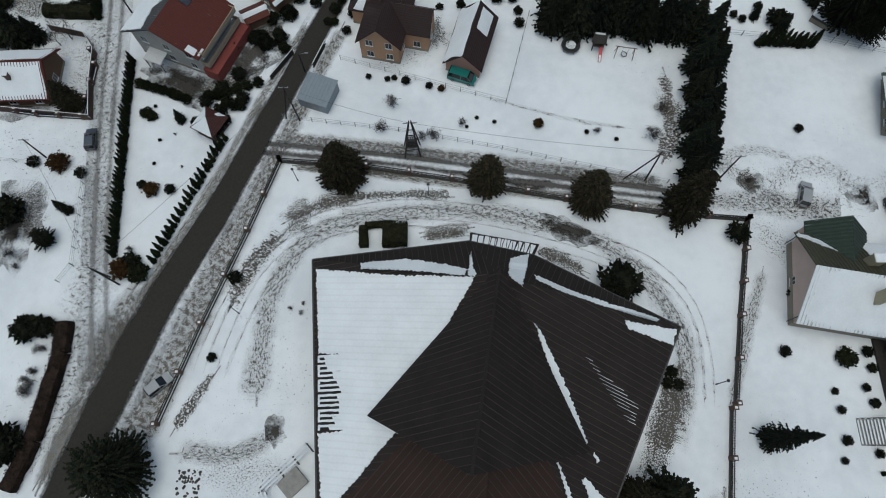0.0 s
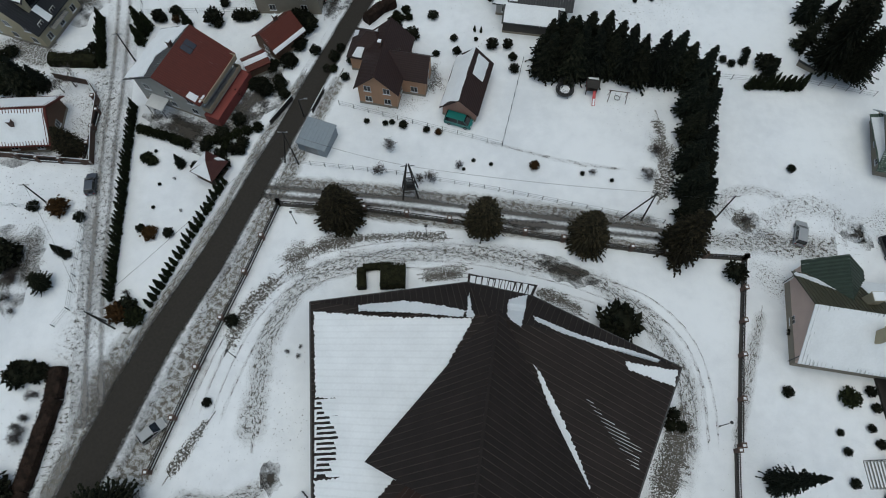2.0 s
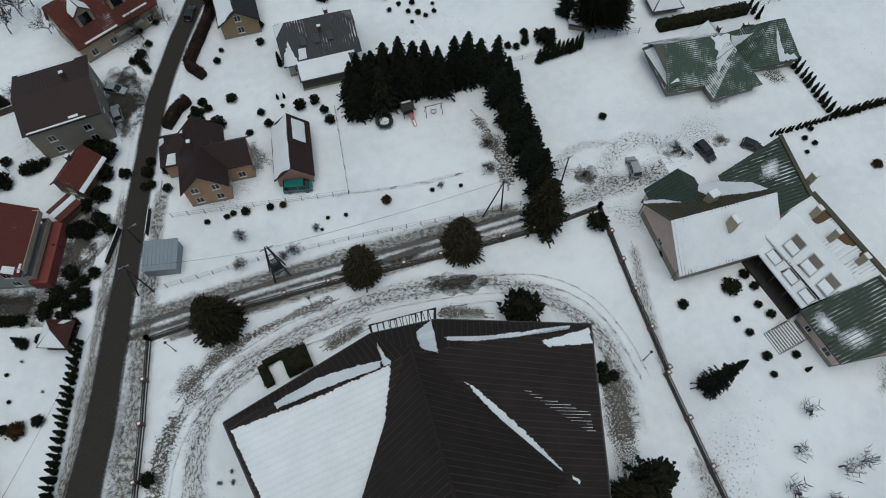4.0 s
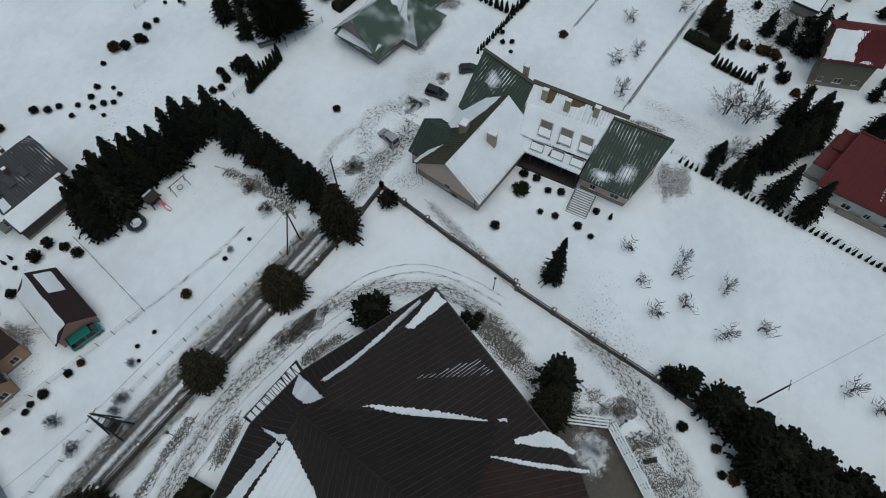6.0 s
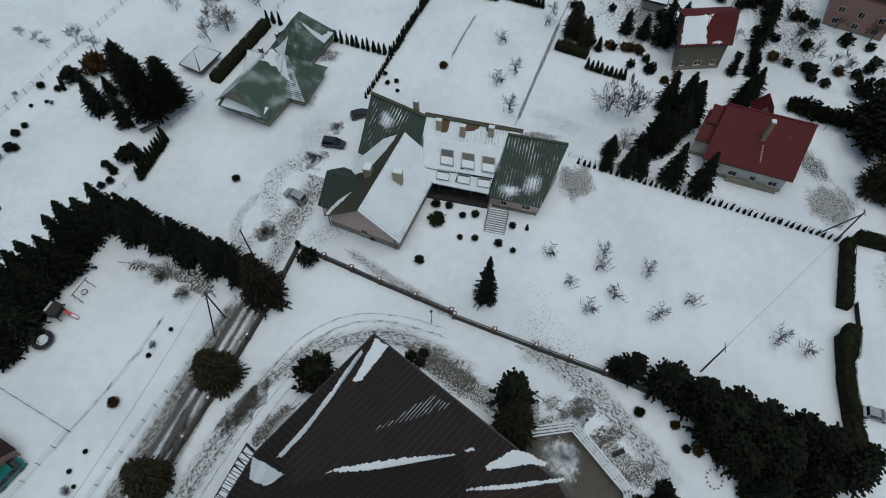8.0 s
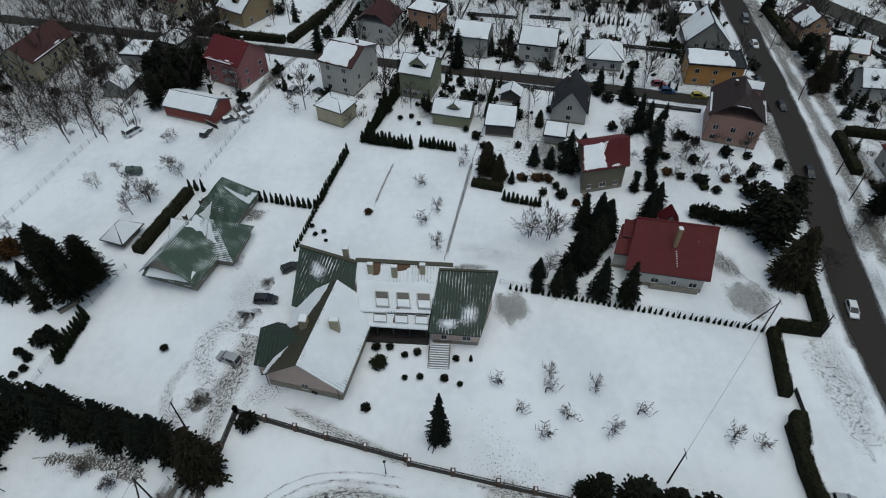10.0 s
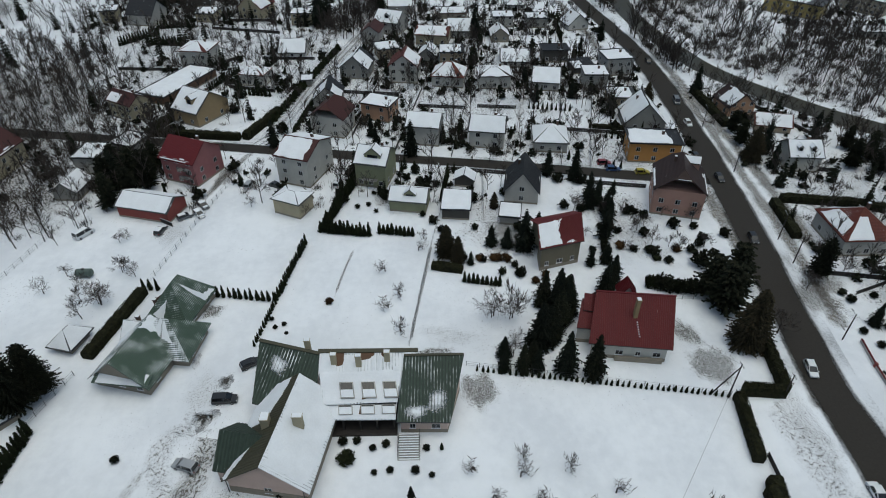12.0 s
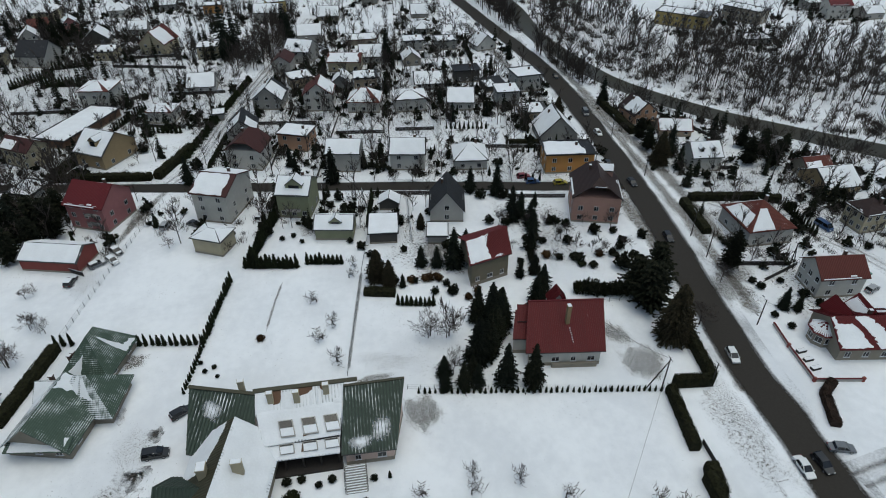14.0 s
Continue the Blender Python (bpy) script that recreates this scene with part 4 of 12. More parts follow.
# ---------------------------------------------------------------- trees
def conifer_meshes(seed, h, r, layers, per, bare=0.06, droop=0.35, spiky=0.35, mat_name="conifer", power=0.8, clump=0.5):
    """Trunk and crown of a conifer: whorls of drooping branch fans with ragged, jagged ends."""
    rg = random.Random(seed)
    tr = Geo().tube((0, 0, 0), (0, 0, h * 0.93), r * 0.055 + 0.06, 0.03, 7)
    V, F = [], []
    for i in range(layers):
        f = i / (layers - 1)
        z = h * (bare + (1 - bare) * f)
        rad = r * (1 - f) ** power * (0.86 + 0.28 * rg.random()) + 0.12
        if f < 0.12:
            rad *= 0.75 + f * 2
        n = max(4, int(per * (0.35 + 0.65 * (1 - f))))
        a0 = rg.random() * 6.28
        for k in range(n):
            a = a0 + 6.283 * (k + rg.random() * 0.6) / n
            L = rad * (1 - spiky * rg.random()) * (1 + 0.38 * rnoise(math.cos(a) * 1.6 + seed, math.sin(a) * 1.6, z * 0.45))
            dz = -L * droop * (0.6 + 0.7 * rg.random())
            ca, sa = math.cos(a), math.sin(a)
            segs = max(2, int(L / clump))
            for s in range(segs):
                t0, t1 = (s + 0.1) / segs, min(1.0, (s + 1.35) / segs)
                w = (0.26 + 0.30 * rg.random()) * clump * (1.55 - t0)
                bz = z + dz * t0 + rg.uniform(-0.12, 0.12)
                ez = z + dz * t1 + rg.uniform(-0.1, 0.2) * clump
                x0, y0, x1, y1 = ca * L * t0, sa * L * t0, ca * L * t1, sa * L * t1
                for side in (-1, 1):
                    q = side * (w + 0.2 * rg.random() * clump)
                    tw = rg.uniform(0.3, 0.9)
                    mx, my = x0 + (x1 - x0) * tw - sa * q, y0 + (y1 - y0) * tw + ca * q
                    mz = bz + (ez - bz) * tw - abs(q) * 0.45 + rg.uniform(-0.1, 0.15) * clump
                    b = len(V)
                    V += [(x0, y0, bz + 0.05), (mx, my, mz), (x1, y1, ez), ((x0 + x1) / 2, (y0 + y1) / 2, (bz + ez) / 2 + 0.16 * clump + 0.05)]
                    F += [(b, b + 1, b + 3), (b + 1, b + 2, b + 3)]
    return mesh("trunk", tr.v, tr.f, M["bark"]), mesh("crown", V, F, M[mat_name])


def bush_mesh(seed, rx, ry, rz, n, leaf=0.22, mat_name="conifer", flat=0.0, name="foliage", core=True):
    """A shrub of many small leaf clumps round an uneven dark heart."""
    rg = random.Random(seed)
    V, F = [], []
    for _ in range(n):
        while True:
            p = Vector((rg.uniform(-1, 1), rg.uniform(-1, 1), rg.uniform(-0.9, 1)))
            if 0.35 < p.length < 1:
                break
        q = p.normalized()
        rad = (0.62 + 0.38 * rg.random()) * (1 + 0.35 * rnoise(q.x * 2.2 + seed, q.y * 2.2, q.z * 2.2))
        c = Vector((q.x * rx * rad, q.y * ry * rad, max(0.05, rz * (0.95 + q.z * rad))))
        d = (q + Vector((rg.uniform(-.7, .7), rg.uniform(-.7, .7), rg.uniform(-.3, .8)))).normalized()
        s = d.orthogonal().normalized()
        s.rotate(Matrix.Rotation(rg.random() * 6.28, 3, d))
        l = leaf * (0.6 + 0.8 * rg.random())
        b = len(V)
        V += [c - s * l * 0.7, c + s * l * 0.7, c + d * l * 1.3, c + d.cross(s) * l * 0.7]
        F += [(b, b + 1, b + 2), (b, b + 3, b + 2), (b, b + 1, b + 3)]
    if core:
        k, m2 = 8, 5
        b = len(V)
        for j in range(m2 + 1):
            th = math.pi * j / m2
            for i in range(k):
                a = 6.283 * i / k
                w = 0.74 * (1 + 0.3 * rnoise(math.cos(a) * 2 + seed, math.sin(a) * 2, j))
                V.append((rx * w * math.sin(th) * math.cos(a), ry * w * math.sin(th) * math.sin(a), max(0.0, rz * (0.95 + 0.9 * w * math.cos(th)))))
        F += [(b + j * k + i, b + j * k + (i + 1) % k, b + (j + 1) * k + (i + 1) % k, b + (j + 1) * k + i) for j in range(m2) for i in range(k)]
    return mesh(name, V, F, M[mat_name])


def bare_mesh(seed, h, spread=0.6, depth=4, r0=None, first=0.25, kids=3, sides=4, name="tree", thin=0.62, twist=0.6, least=0.012):
    """A leafless tree: trunk, limbs and twigs as tapered tubes. Returns (trunk mesh, limbs mesh)."""
    rg = random.Random(seed)
    trunk, limbs = Geo(), Geo()
    r0 = r0 or h * 0.018 + 0.02

    def grow(p, d, length, r, level):
        g = trunk if level == 0 else limbs
        if level == depth:      # last twigs: single slivers
            side = d.orthogonal().normalized()
            side.rotate(Matrix.Rotation(rg.random() * 6.283, 3, d))
            mid = p + d * length * 0.55 + side * length * rg.uniform(-0.15, 0.15)
            g.add([p - side * r * 1.3, p + side * r * 1.3, mid, p + d * length + Vector((0, 0, length * 0.12))], [(0, 1, 2), (0, 2, 3)])
            return
        n = 3 if level < 2 else 2
        for s in range(n):
            q = p + d * (length / n)
            r1 = r * (0.84 if s < n - 1 else 0.72)
            g.tube(p, q, r, r1, sides if level < 2 else 3, caps=False)
            p, r = q, r1
            d = (d + Vector((rg.uniform(-1, 1), rg.uniform(-1, 1), rg.uniform(-0.5, 0.7))) * 0.16 * twist * 2).normalized()
            if level < depth and (s > 0 or level > 0):
                for _ in range(kids if level < 2 else 2):
                    side = d.orthogonal().normalized()
                    side.rotate(Matrix.Rotation(rg.random() * 6.283, 3, d))
                    nd = (d * (1 - spread * 0.6) + side * spread * (0.7 + 0.6 * rg.random()) + Vector((0, 0, 0.15))).normalized()
                    grow(p, nd, length * thin * (0.7 + 0.5 * rg.random()), max(r * 0.6, least), level + 1)

    grow(Vector((0, 0, 0)), Vector((rg.uniform(-.06, .06), rg.uniform(-.06, .06), 1)).normalized(), h * (first + 0.15), r0, 0)
    return mesh("trunk", trunk.v, trunk.f, M["bark"]), mesh("crown", limbs.v, limbs.f, M["twigs"])


def far_bare(seed, h, limbs=9, twigs=11, wide=0.32, tw=0.075, first=0.3):
    """A leafless tree seen from afar: a slim trunk, limbs and many slivers of twig."""
    rg = random.Random(seed)
    g = Geo()
    lean = Vector((rg.uniform(-0.5, 0.5), rg.uniform(-0.5, 0.5), h))
    g.tube((0, 0, 0), lean * 0.55, h * 0.014 + 0.03, h * 0.010 + 0.02, 3, False).tube(lean * 0.55, lean, h * 0.010 + 0.02, 0.02, 3, False)
    for i in range(limbs):
        f = first + (0.92 - first) * (i + rg.random() * 0.8) / limbs
        a = rg.random() * 6.283
        d = Vector((math.cos(a), math.sin(a), 0.7 + 0.8 * f)).normalized()
        L = h * wide * (1.15 - 0.6 * f) * rg.uniform(0.7, 1.2)
        p = lean * f
        g.tube(p, p + d * L, tw * 0.9, 0.02, 3, False)
        for _ in range(twigs):
            q = p + d * L * rg.uniform(0.2, 1.0)
            e = (d + Vector((rg.uniform(-1, 1), rg.uniform(-1, 1), rg.uniform(-0.2, 0.9)))).normalized()
            s = e.orthogonal().normalized()
            s.rotate(Matrix.Rotation(rg.random() * 6.283, 3, e))
            ll = L * rg.uniform(0.25, 0.6)
            g.add([q - s * tw * 0.5, q + s * tw * 0.5, q + e * ll], [(0, 1, 2)])
    return (mesh("crown", g.v, g.f, M["far_twigs"]),)


def far_scrub(seed, h, n=42, tw=0.06):
    """A low thicket of twigs rising from the ground."""
    rg = random.Random(seed)
    g = Geo()
    for _ in range(n):
        p = Vector((rg.gauss(0, h * 0.35), rg.gauss(0, h * 0.35), 0))
        e = Vector((rg.uniform(-0.6, 0.6), rg.uniform(-0.6, 0.6), 1)).normalized()
        s = e.orthogonal().normalized()
        s.rotate(Matrix.Rotation(rg.random() * 6.283, 3, e))
        g.add([p - s * tw, p + s * tw, p + e * h * rg.uniform(0.4, 1.0)], [(0, 1, 2)])
    return (mesh("crown", g.v, g.f, M["far_twigs"]),)


def plant(name, meshes, m, label, category, group=""):
    t = thing(name, m, label, category, group)
    for me in meshes[1:] if name == "thuja" else meshes:      # a thuja is leafy to the ground
        part(me.name.split(".")[0], me, None, t)
    return t


def at(x, y, yaw=0.0, s=1.0, sz=None, z=0.0):
    return pose(x, y, z, 0, 0, yaw) @ Matrix.Diagonal((s, s, sz or s, 1))


TEMPLATES = {}
DISTANT = {"bush": "garden_bush", "bush_b": "garden_bush_b", "bush_russet": "garden_bush_russet", "spruce": "garden_spruce", "spruce_b": "garden_spruce"}      # lighter crowns for the far gardens


def grow_at(key, x, y, s=1.0, sz=None, label="", group="", yaw=None):
    """A tree or shrub of a kind in KINDS, shared meshes, turned at random."""
    name, category, meshes, lab = TEMPLATES[key]
    if key in DISTANT and x > 105:
        meshes = TEMPLATES[DISTANT[key]][2]
    rg = random.Random(int(x * 131 + y * 57) & 0xFFFF)
    t = thing(name, at(x, y, rg.uniform(0, 360) if yaw is None else yaw, s, sz), label or lab, category, group)
    for me in meshes:
        part(me.name.split(".")[0], me, None, t)
    return t


TEMPLATES["round_spruce"] = ("conifer_tree", "tree", conifer_meshes(11, 12.5, 4.3, 36, 40, 0.02, 0.22, 0.36, "brown_conifer", 0.5, 0.52), "broad dark green conifer in the snow")
TEMPLATES["round_spruce_b"] = ("conifer_tree", "tree", conifer_meshes(12, 12.5, 4.1, 34, 36, 0.02, 0.25, 0.48, "brown_conifer", 0.55, 0.54), "broad ragged dark green conifer in the snow")
TEMPLATES["spruce"] = ("spruce_tree", "tree", conifer_meshes(21, 12.0, 3.9, 27, 26, 0.03, 0.30, 0.58, "spruce", 0.66, 0.62), "tall dark spruce with drooping branches")
TEMPLATES["spruce_b"] = ("spruce_tree", "tree", conifer_meshes(22, 12.0, 3.6, 27, 28, 0.04, 0.33, 0.6, "conifer", 0.64, 0.62), "tall dark spruce with ragged branches")
TEMPLATES["pine"] = ("pine_tree", "tree", conifer_meshes(31, 8.5, 3.4, 18, 26, 0.12, 0.0, 0.6, "conifer", 0.42, 0.6), "dark pine with a wide irregular crown")
TEMPLATES["big_pine"] = ("pine_tree", "tree", conifer_meshes(33, 12.5, 6.2, 26, 44, 0.12, 0.02, 0.55, "conifer", 0.42, 0.6), "large dark pine with a wide irregular crown")
TEMPLATES["thuja"] = ("thuja", "shrub", (conifer_meshes(41, 3.0, 0.62, 15, 13, 0.0, 0.15, 0.35, "thuja", 0.6, 0.35)), "slim pointed thuja in a row")
TEMPLATES["thuja_b"] = ("thuja", "shrub", (conifer_meshes(42, 3.0, 0.58, 14, 12, 0.0, 0.1, 0.4, "thuja", 0.65, 0.35)), "slim pointed thuja in a row")
TEMPLATES["bush"] = ("bush", "shrub", (bush_mesh(51, 1.0, 1.0, 0.85, 300, 0.19, "conifer"),), "rounded dark evergreen bush in the snow")
TEMPLATES["bush_b"] = ("bush", "shrub", (bush_mesh(52, 1.0, 1.0, 0.7, 300, 0.19, "thuja"),), "low green evergreen bush in the snow")
TEMPLATES["bush_russet"] = ("bush", "shrub", (bush_mesh(53, 1.0, 1.0, 0.8, 300, 0.19, "russet"),), "round russet-leaved bush standing in snow")
TEMPLATES["garden_bush"] = ("bush", "shrub", (bush_mesh(55, 1.0, 1.0, 0.85, 110, 0.27, "conifer"),), "")
TEMPLATES["garden_bush_b"] = ("bush", "shrub", (bush_mesh(56, 1.0, 1.0, 0.7, 110, 0.27, "thuja"),), "")
TEMPLATES["garden_bush_russet"] = ("bush", "shrub", (bush_mesh(57, 1.0, 1.0, 0.8, 110, 0.27, "russet"),), "")
TEMPLATES["garden_spruce"] = ("spruce_tree", "tree", conifer_meshes(24, 12.0, 3.8, 18, 17, 0.03, 0.30, 0.55, "spruce", 0.66, 0.9), "")
TEMPLATES["twiggy"] = ("bare_shrub", "shrub", bare_mesh(61, 2.0, 0.9, 3, 0.03, 0.1, 4, 3, thin=0.8, least=0.01), "bare twiggy shrub in the snow")
TEMPLATES["fruit"] = ("fruit_tree", "tree", bare_mesh(71, 3.8, 0.95, 3, 0.14, 0.2, 2, 4, thin=0.86, twist=1.5, least=0.028), "small bare fruit tree in the snow")
TEMPLATES["fruit_b"] = ("fruit_tree", "tree", bare_mesh(72, 3.6, 1.0, 3, 0.14, 0.18, 2, 4, thin=0.88, twist=1.6, least=0.028), "small crooked bare fruit tree in the snow")
TEMPLATES["bare"] = ("bare_tree", "tree", bare_mesh(81, 8.0, 0.62, 4, 0.18, 0.22, 2, 4, thin=0.74, least=0.028), "leafless tree with fine spreading twigs")
TEMPLATES["bare_b"] = ("bare_tree", "tree", bare_mesh(82, 8.0, 0.5, 4, 0.18, 0.25, 2, 4, thin=0.76, least=0.028), "leafless tree with upright twigs")


TEMPLATES["far_bare"] = ("tree", "tree", far_bare(91, 12.0, 11, 17, 0.32, 0.115), "")
TEMPLATES["far_bare_b"] = ("tree", "tree", far_bare(92, 11.0, 10, 17, 0.42, 0.115), "")
TEMPLATES["far_bare_c"] = ("tree", "tree", far_bare(94, 7.5, 10, 17, 0.50, 0.11, 0.2), "")
TEMPLATES["scrub"] = ("tree", "tree", far_scrub(93, 3.0, 55, 0.08), "")
TEMPLATES["far_spruce"] = ("tree", "tree", conifer_meshes(23, 12.0, 3.3, 11, 11, 0.03, 0.36, 0.45, "conifer", 0.8, 1.3), "")
TEMPLATES["far_bush"] = ("shrub", "shrub", (bush_mesh(54, 1.0, 1.0, 0.9, 34, 0.42, "conifer"),), "")


def clipped_hedge(points, w, h, label, seed=0, mat_name="hedge", name="hedge"):
    """A trimmed hedge along a line: an uneven box body dressed with leaf clumps."""
    rg = random.Random(seed)
    V, F, leaf, tri = [], [], [], []
    P = [Vector((*p, 0)) for p in points]
    for a, b in zip(P, P[1:]):
        d = (b - a)
        L = d.length
        d.normalize()
        s = Vector((-d.y, d.x, 0))
        n = max(2, int(L / 0.8))
        base = len(V)
        prof = [(-1, 0), (-1.05, 0.5), (-0.85, 0.97), (0, 1.02), (0.85, 0.97), (1.05, 0.5), (1, 0)]
        for i in range(n + 1):
            c = a + d * (L * i / n)
            for j, (px, pz) in enumerate(prof):
                k = 1 + 0.22 * rnoise(c.x * 0.8 + j, c.y * 0.8, seed)
                V.append(c + s * (px * w / 2 * k) + Vector((0, 0, pz * h * k)))
        m = len(prof)
        F += [(base + i * m + j, base + i * m + j + 1, base + (i + 1) * m + j + 1, base + (i + 1) * m + j) for i in range(n) for j in range(m - 1)]
        F += [tuple(base + j for j in range(m)), tuple(base + n * m + j for j in range(m - 1, -1, -1))]
        for _ in range(int(L * (w + 2 * h) * (20 if P[0].x < 110 else 11))):
            t = rg.random()
            o = rg.uniform(-1, 1)
            if rg.random() < 0.45:
                c = a + d * L * t + s * o * w / 2 + Vector((0, 0, h * rg.uniform(0.95, 1.08)))
            else:
                c = a + d * L * t + s * (1 if o > 0 else -1) * w / 2 * rg.uniform(0.95, 1.1) + Vector((0, 0, h * rg.random()))
            q = Vector((rg.uniform(-1, 1), rg.uniform(-1, 1), rg.uniform(-0.3, 1))).normalized() * 0.2
            r2 = q.orthogonal().normalized() * 0.13
            bb = len(leaf)
            leaf += [c - r2, c + r2, c + q]
            tri.append((bb, bb + 1, bb + 2))
    h = thing(name, pose(0, 0, 0), label, "hedge")
    part("hedge_body", (V, F), M[mat_name], h)
    tagged(part("foliage", (leaf, tri), M[mat_name], h), kind="stuff")
    return h


def thuja_row(a, b, spacing, s, group, sz=None, jitter=0.1):
    a, b = Vector((*a, 0)), Vector((*b, 0))
    n = max(1, int((b - a).length / spacing))
    if min(a.x, b.x) > 140:
        V, F = [], []
        for i in range(n + 1):
            p = a.lerp(b, i / n)
            me = TEMPLATES["thuja" if i % 2 else "thuja_b"][2][1]
            k, q = s * (0.85 + 0.3 * ((i * 37) % 10) / 10), len(V)
            V += [(p.x + v.co.x * k, p.y + v.co.y * k, v.co.z * (sz or s)) for v in me.vertices]
            F += [tuple(j + q for j in f.vertices) for f in me.polygons]
        return tagged(part("thuja_row", (V, F), M["thuja"]), "row of dark pointed thujas between gardens", "hedge", kind="stuff")
    for i in range(n + 1):
        p = a.lerp(b, i / n)
        rg = random.Random(i * 7 + int(a.x * 3))
        k = s * rg.uniform(0.85, 1.12)
        grow_at("thuja" if i % 2 else "thuja_b", p.x + rg.uniform(-jitter, jitter), p.y + rg.uniform(-jitter, jitter), k, (sz or s) * rg.uniform(0.85, 1.15), group=group)


# ---------------------------------------------------------------- roads, lanes and worn snow
strip("road", [(22, 152), (3.9, 124), (-12.0, 98), (-19.6, 81), (-28.7, 58), (-35.5, 41.1), (-42.2, 26.3), (-48, 11), (-52.7, -4.1), (-58, -22), (-68, -60)], [6.6, 6.6, 6.6, 6.6, 7.0, 7.6, 8.6, 9.6, 9.0, 9.0, 9.0], "asphalt", "wet asphalt road between banks of dirty snow", 0.085, category="road")
strip("road", [(-66, 120), (-60, 81), (-57.5, 57), (-53.5, 28.6), (-50.2, 12)], [6.0, 6.0, 5.8, 5.8, 7.0], "slush", "snow-packed lane with wheel ruts", 0.078, category="road")
strip("road", [(-30, 50.2), (-7.2, 47.7), (11.5, 44.8), (38.2, 41.1), (44, 40.2)], [5.5, 5.4, 5.6, 5.0, 3.0], "lane", "half-cleared lane with wheel ruts", 0.081, category="road")
strip("road", [(420, -62), (376, -73.0), (318, -79.5), (270, -85.5), (230, -87.9), (177, -85.2), (127, -81.1), (80.5, -74.8), (61, -74.0), (40, -73.0), (0, -70), (-60, -66)], 13.4, "asphalt", "main asphalt road cleared of snow", 0.085, category="road")
strip("road", [(200, 240), (182, 135), (171, 66.9), (163.6, 20.6), (156.1, -26), (149.6, -62.5), (147, -84)], 8.4, "asphalt", "side street with a cleared wet middle", 0.075, category="road")

# ---------------------------------------------------------------- trees on the church's north side
strip("road", [(170, 55), (186, 48), (222, 42), (262, 33), (310, 22), (350, 14)], 6.0, "snow_lane", "snow-packed avenue between gardens", 0.071, category="road")
strip("road", [(134, -100), (112, -120), (92, -128), (70, -134)], 6.0, "snow_lane", "snow-packed lane between villas", 0.0715, category="road")
strip("road", [(47, -78), (50, -96), (53, -120)], 7.0, "slush", "snow-packed lane off the main road", 0.0712, category="road")


# ---------------------------------------------------------------- worn snow
strip("ground_wear", [(-27.3, 8.0), (-27.3, 17.9), (-25.7, 26.7), (-20.1, 34.9), (-9.4, 38.0), (3.3, 38.5), (15.0, 36.7), (24.7, 33.2), (31.9, 26.5), (35.7, 18.5), (35.0, 9.4), (31.8, 1.7)], 5.5, "trodden", "snow worn by feet and wheels on the churchyard drive", 0.005, 0.35, 0)
strip("ground_wear", [(-38.6, 1.9), (-29.1, 1.8), (-22.9, 4.9)], 4.5, "trodden", "trodden snow at the churchyard gate", 0.006, 0.35, 1)
strip("ground_wear", [(-17.5, 76), (-27.4, 50), (-36.2, 26), (-42.0, 9), (-46.5, -4)], [3.4, 5.0, 7.6, 8.2, 7.6], "verge", "dirty snow between the road and the churchyard fence", 0.008, 0.2, 3)
strip("ground_wear", [(-28, 51.8), (-7, 49.7), (11, 47.0), (36, 43.2)], 4.2, "verge", "dirty snow bank beside the lane", 0.0085, 0.3, 33)
strip("ground_wear", [(-25, 47.0), (-7, 44.9), (11, 42.2), (36, 38.8)], 2.8, "verge", "dirty snow bank along the churchyard fence", 0.0087, 0.3, 34)
strip("ground_wear", [(-46.5, 27.5), (-50.2, 19), (-52.6, 8), (-56, -4)], [3.5, 6.5, 5.5, 4.5], "verge", "snow churned by wheels where the lane meets the road", 0.0089, 0.3, 35)
strip("ground_wear", [(-24.4, 75.9), (-31.9, 58.1), (-38.5, 41.6), (-45.5, 26.3), (-49.8, 15.4)], 2.6, "verge", "snow bank thrown up beside the road", 0.009, 0.35, 4)
strip("ground_wear", [(-52.2, 10.5), (-54.1, 3.4), (-56.6, -3.3)], 2.6, "verge", "snow bank thrown up beside the road", 0.010, 0.35, 5)
strip("ground_wear", [(51.1, 41.2), (59.0, 46.3), (65.3, 45.1), (66.2, 38.9)], 6, "trodden_area", "wheel tracks in the snow of the yard", 0.011, 0.35, 6)
strip("ground_wear", [(45.5, 45.4), (48.1, 48.6), (53.2, 49.6), (59.3, 47.3)], 3, "trodden_area", "wheel tracks turning in the yard", 0.012, 0.35, 7)
strip("ground_wear", [(61.9, 38.3), (52.2, 41.3), (47.5, 45.8), (42.3, 47.8)], 4, "trodden_area", "wheel tracks in the snow of the yard", 0.013, 0.35, 8)
strip("ground_wear", [(50.1, 29.0), (45.6, 18.6), (41.6, 8.0)], 3, "trodden", "footpath trodden beside the house", 0.014, 0.35, 9)
strip("ground_wear", [(-3.9, 34.9), (1.5, 35.5), (5.1, 36.0)], 3.0, "thin_snow", "thin snow over the grass of a bed", 0.015, 0.35, 10)
strip("ground_wear", [(15.2, 32.1), (19.1, 30.0), (22.8, 27.3)], 4.2, "thin_snow", "thin snow over the grass bank", 0.016, 0.35, 11)
strip("ground_wear", [(35.9, 14.3), (33.0, 7.8), (29.8, 1.7), (27.7, -2.8)], 6, "thin_snow", "thin snow over grass along the church", 0.017, 0.35, 12)
strip("ground_wear", [(31.9, -7.2), (30.1, -12.4)], 5, "thin_snow", "thin snow over a planted bed", 0.018, 0.35, 13)
strip("ground_wear", [(27.7, -16.0), (24.5, -21.2), (22.0, -25.7)], 5, "thin_snow", "thin snow over a planted bed", 0.019, 0.35, 14)
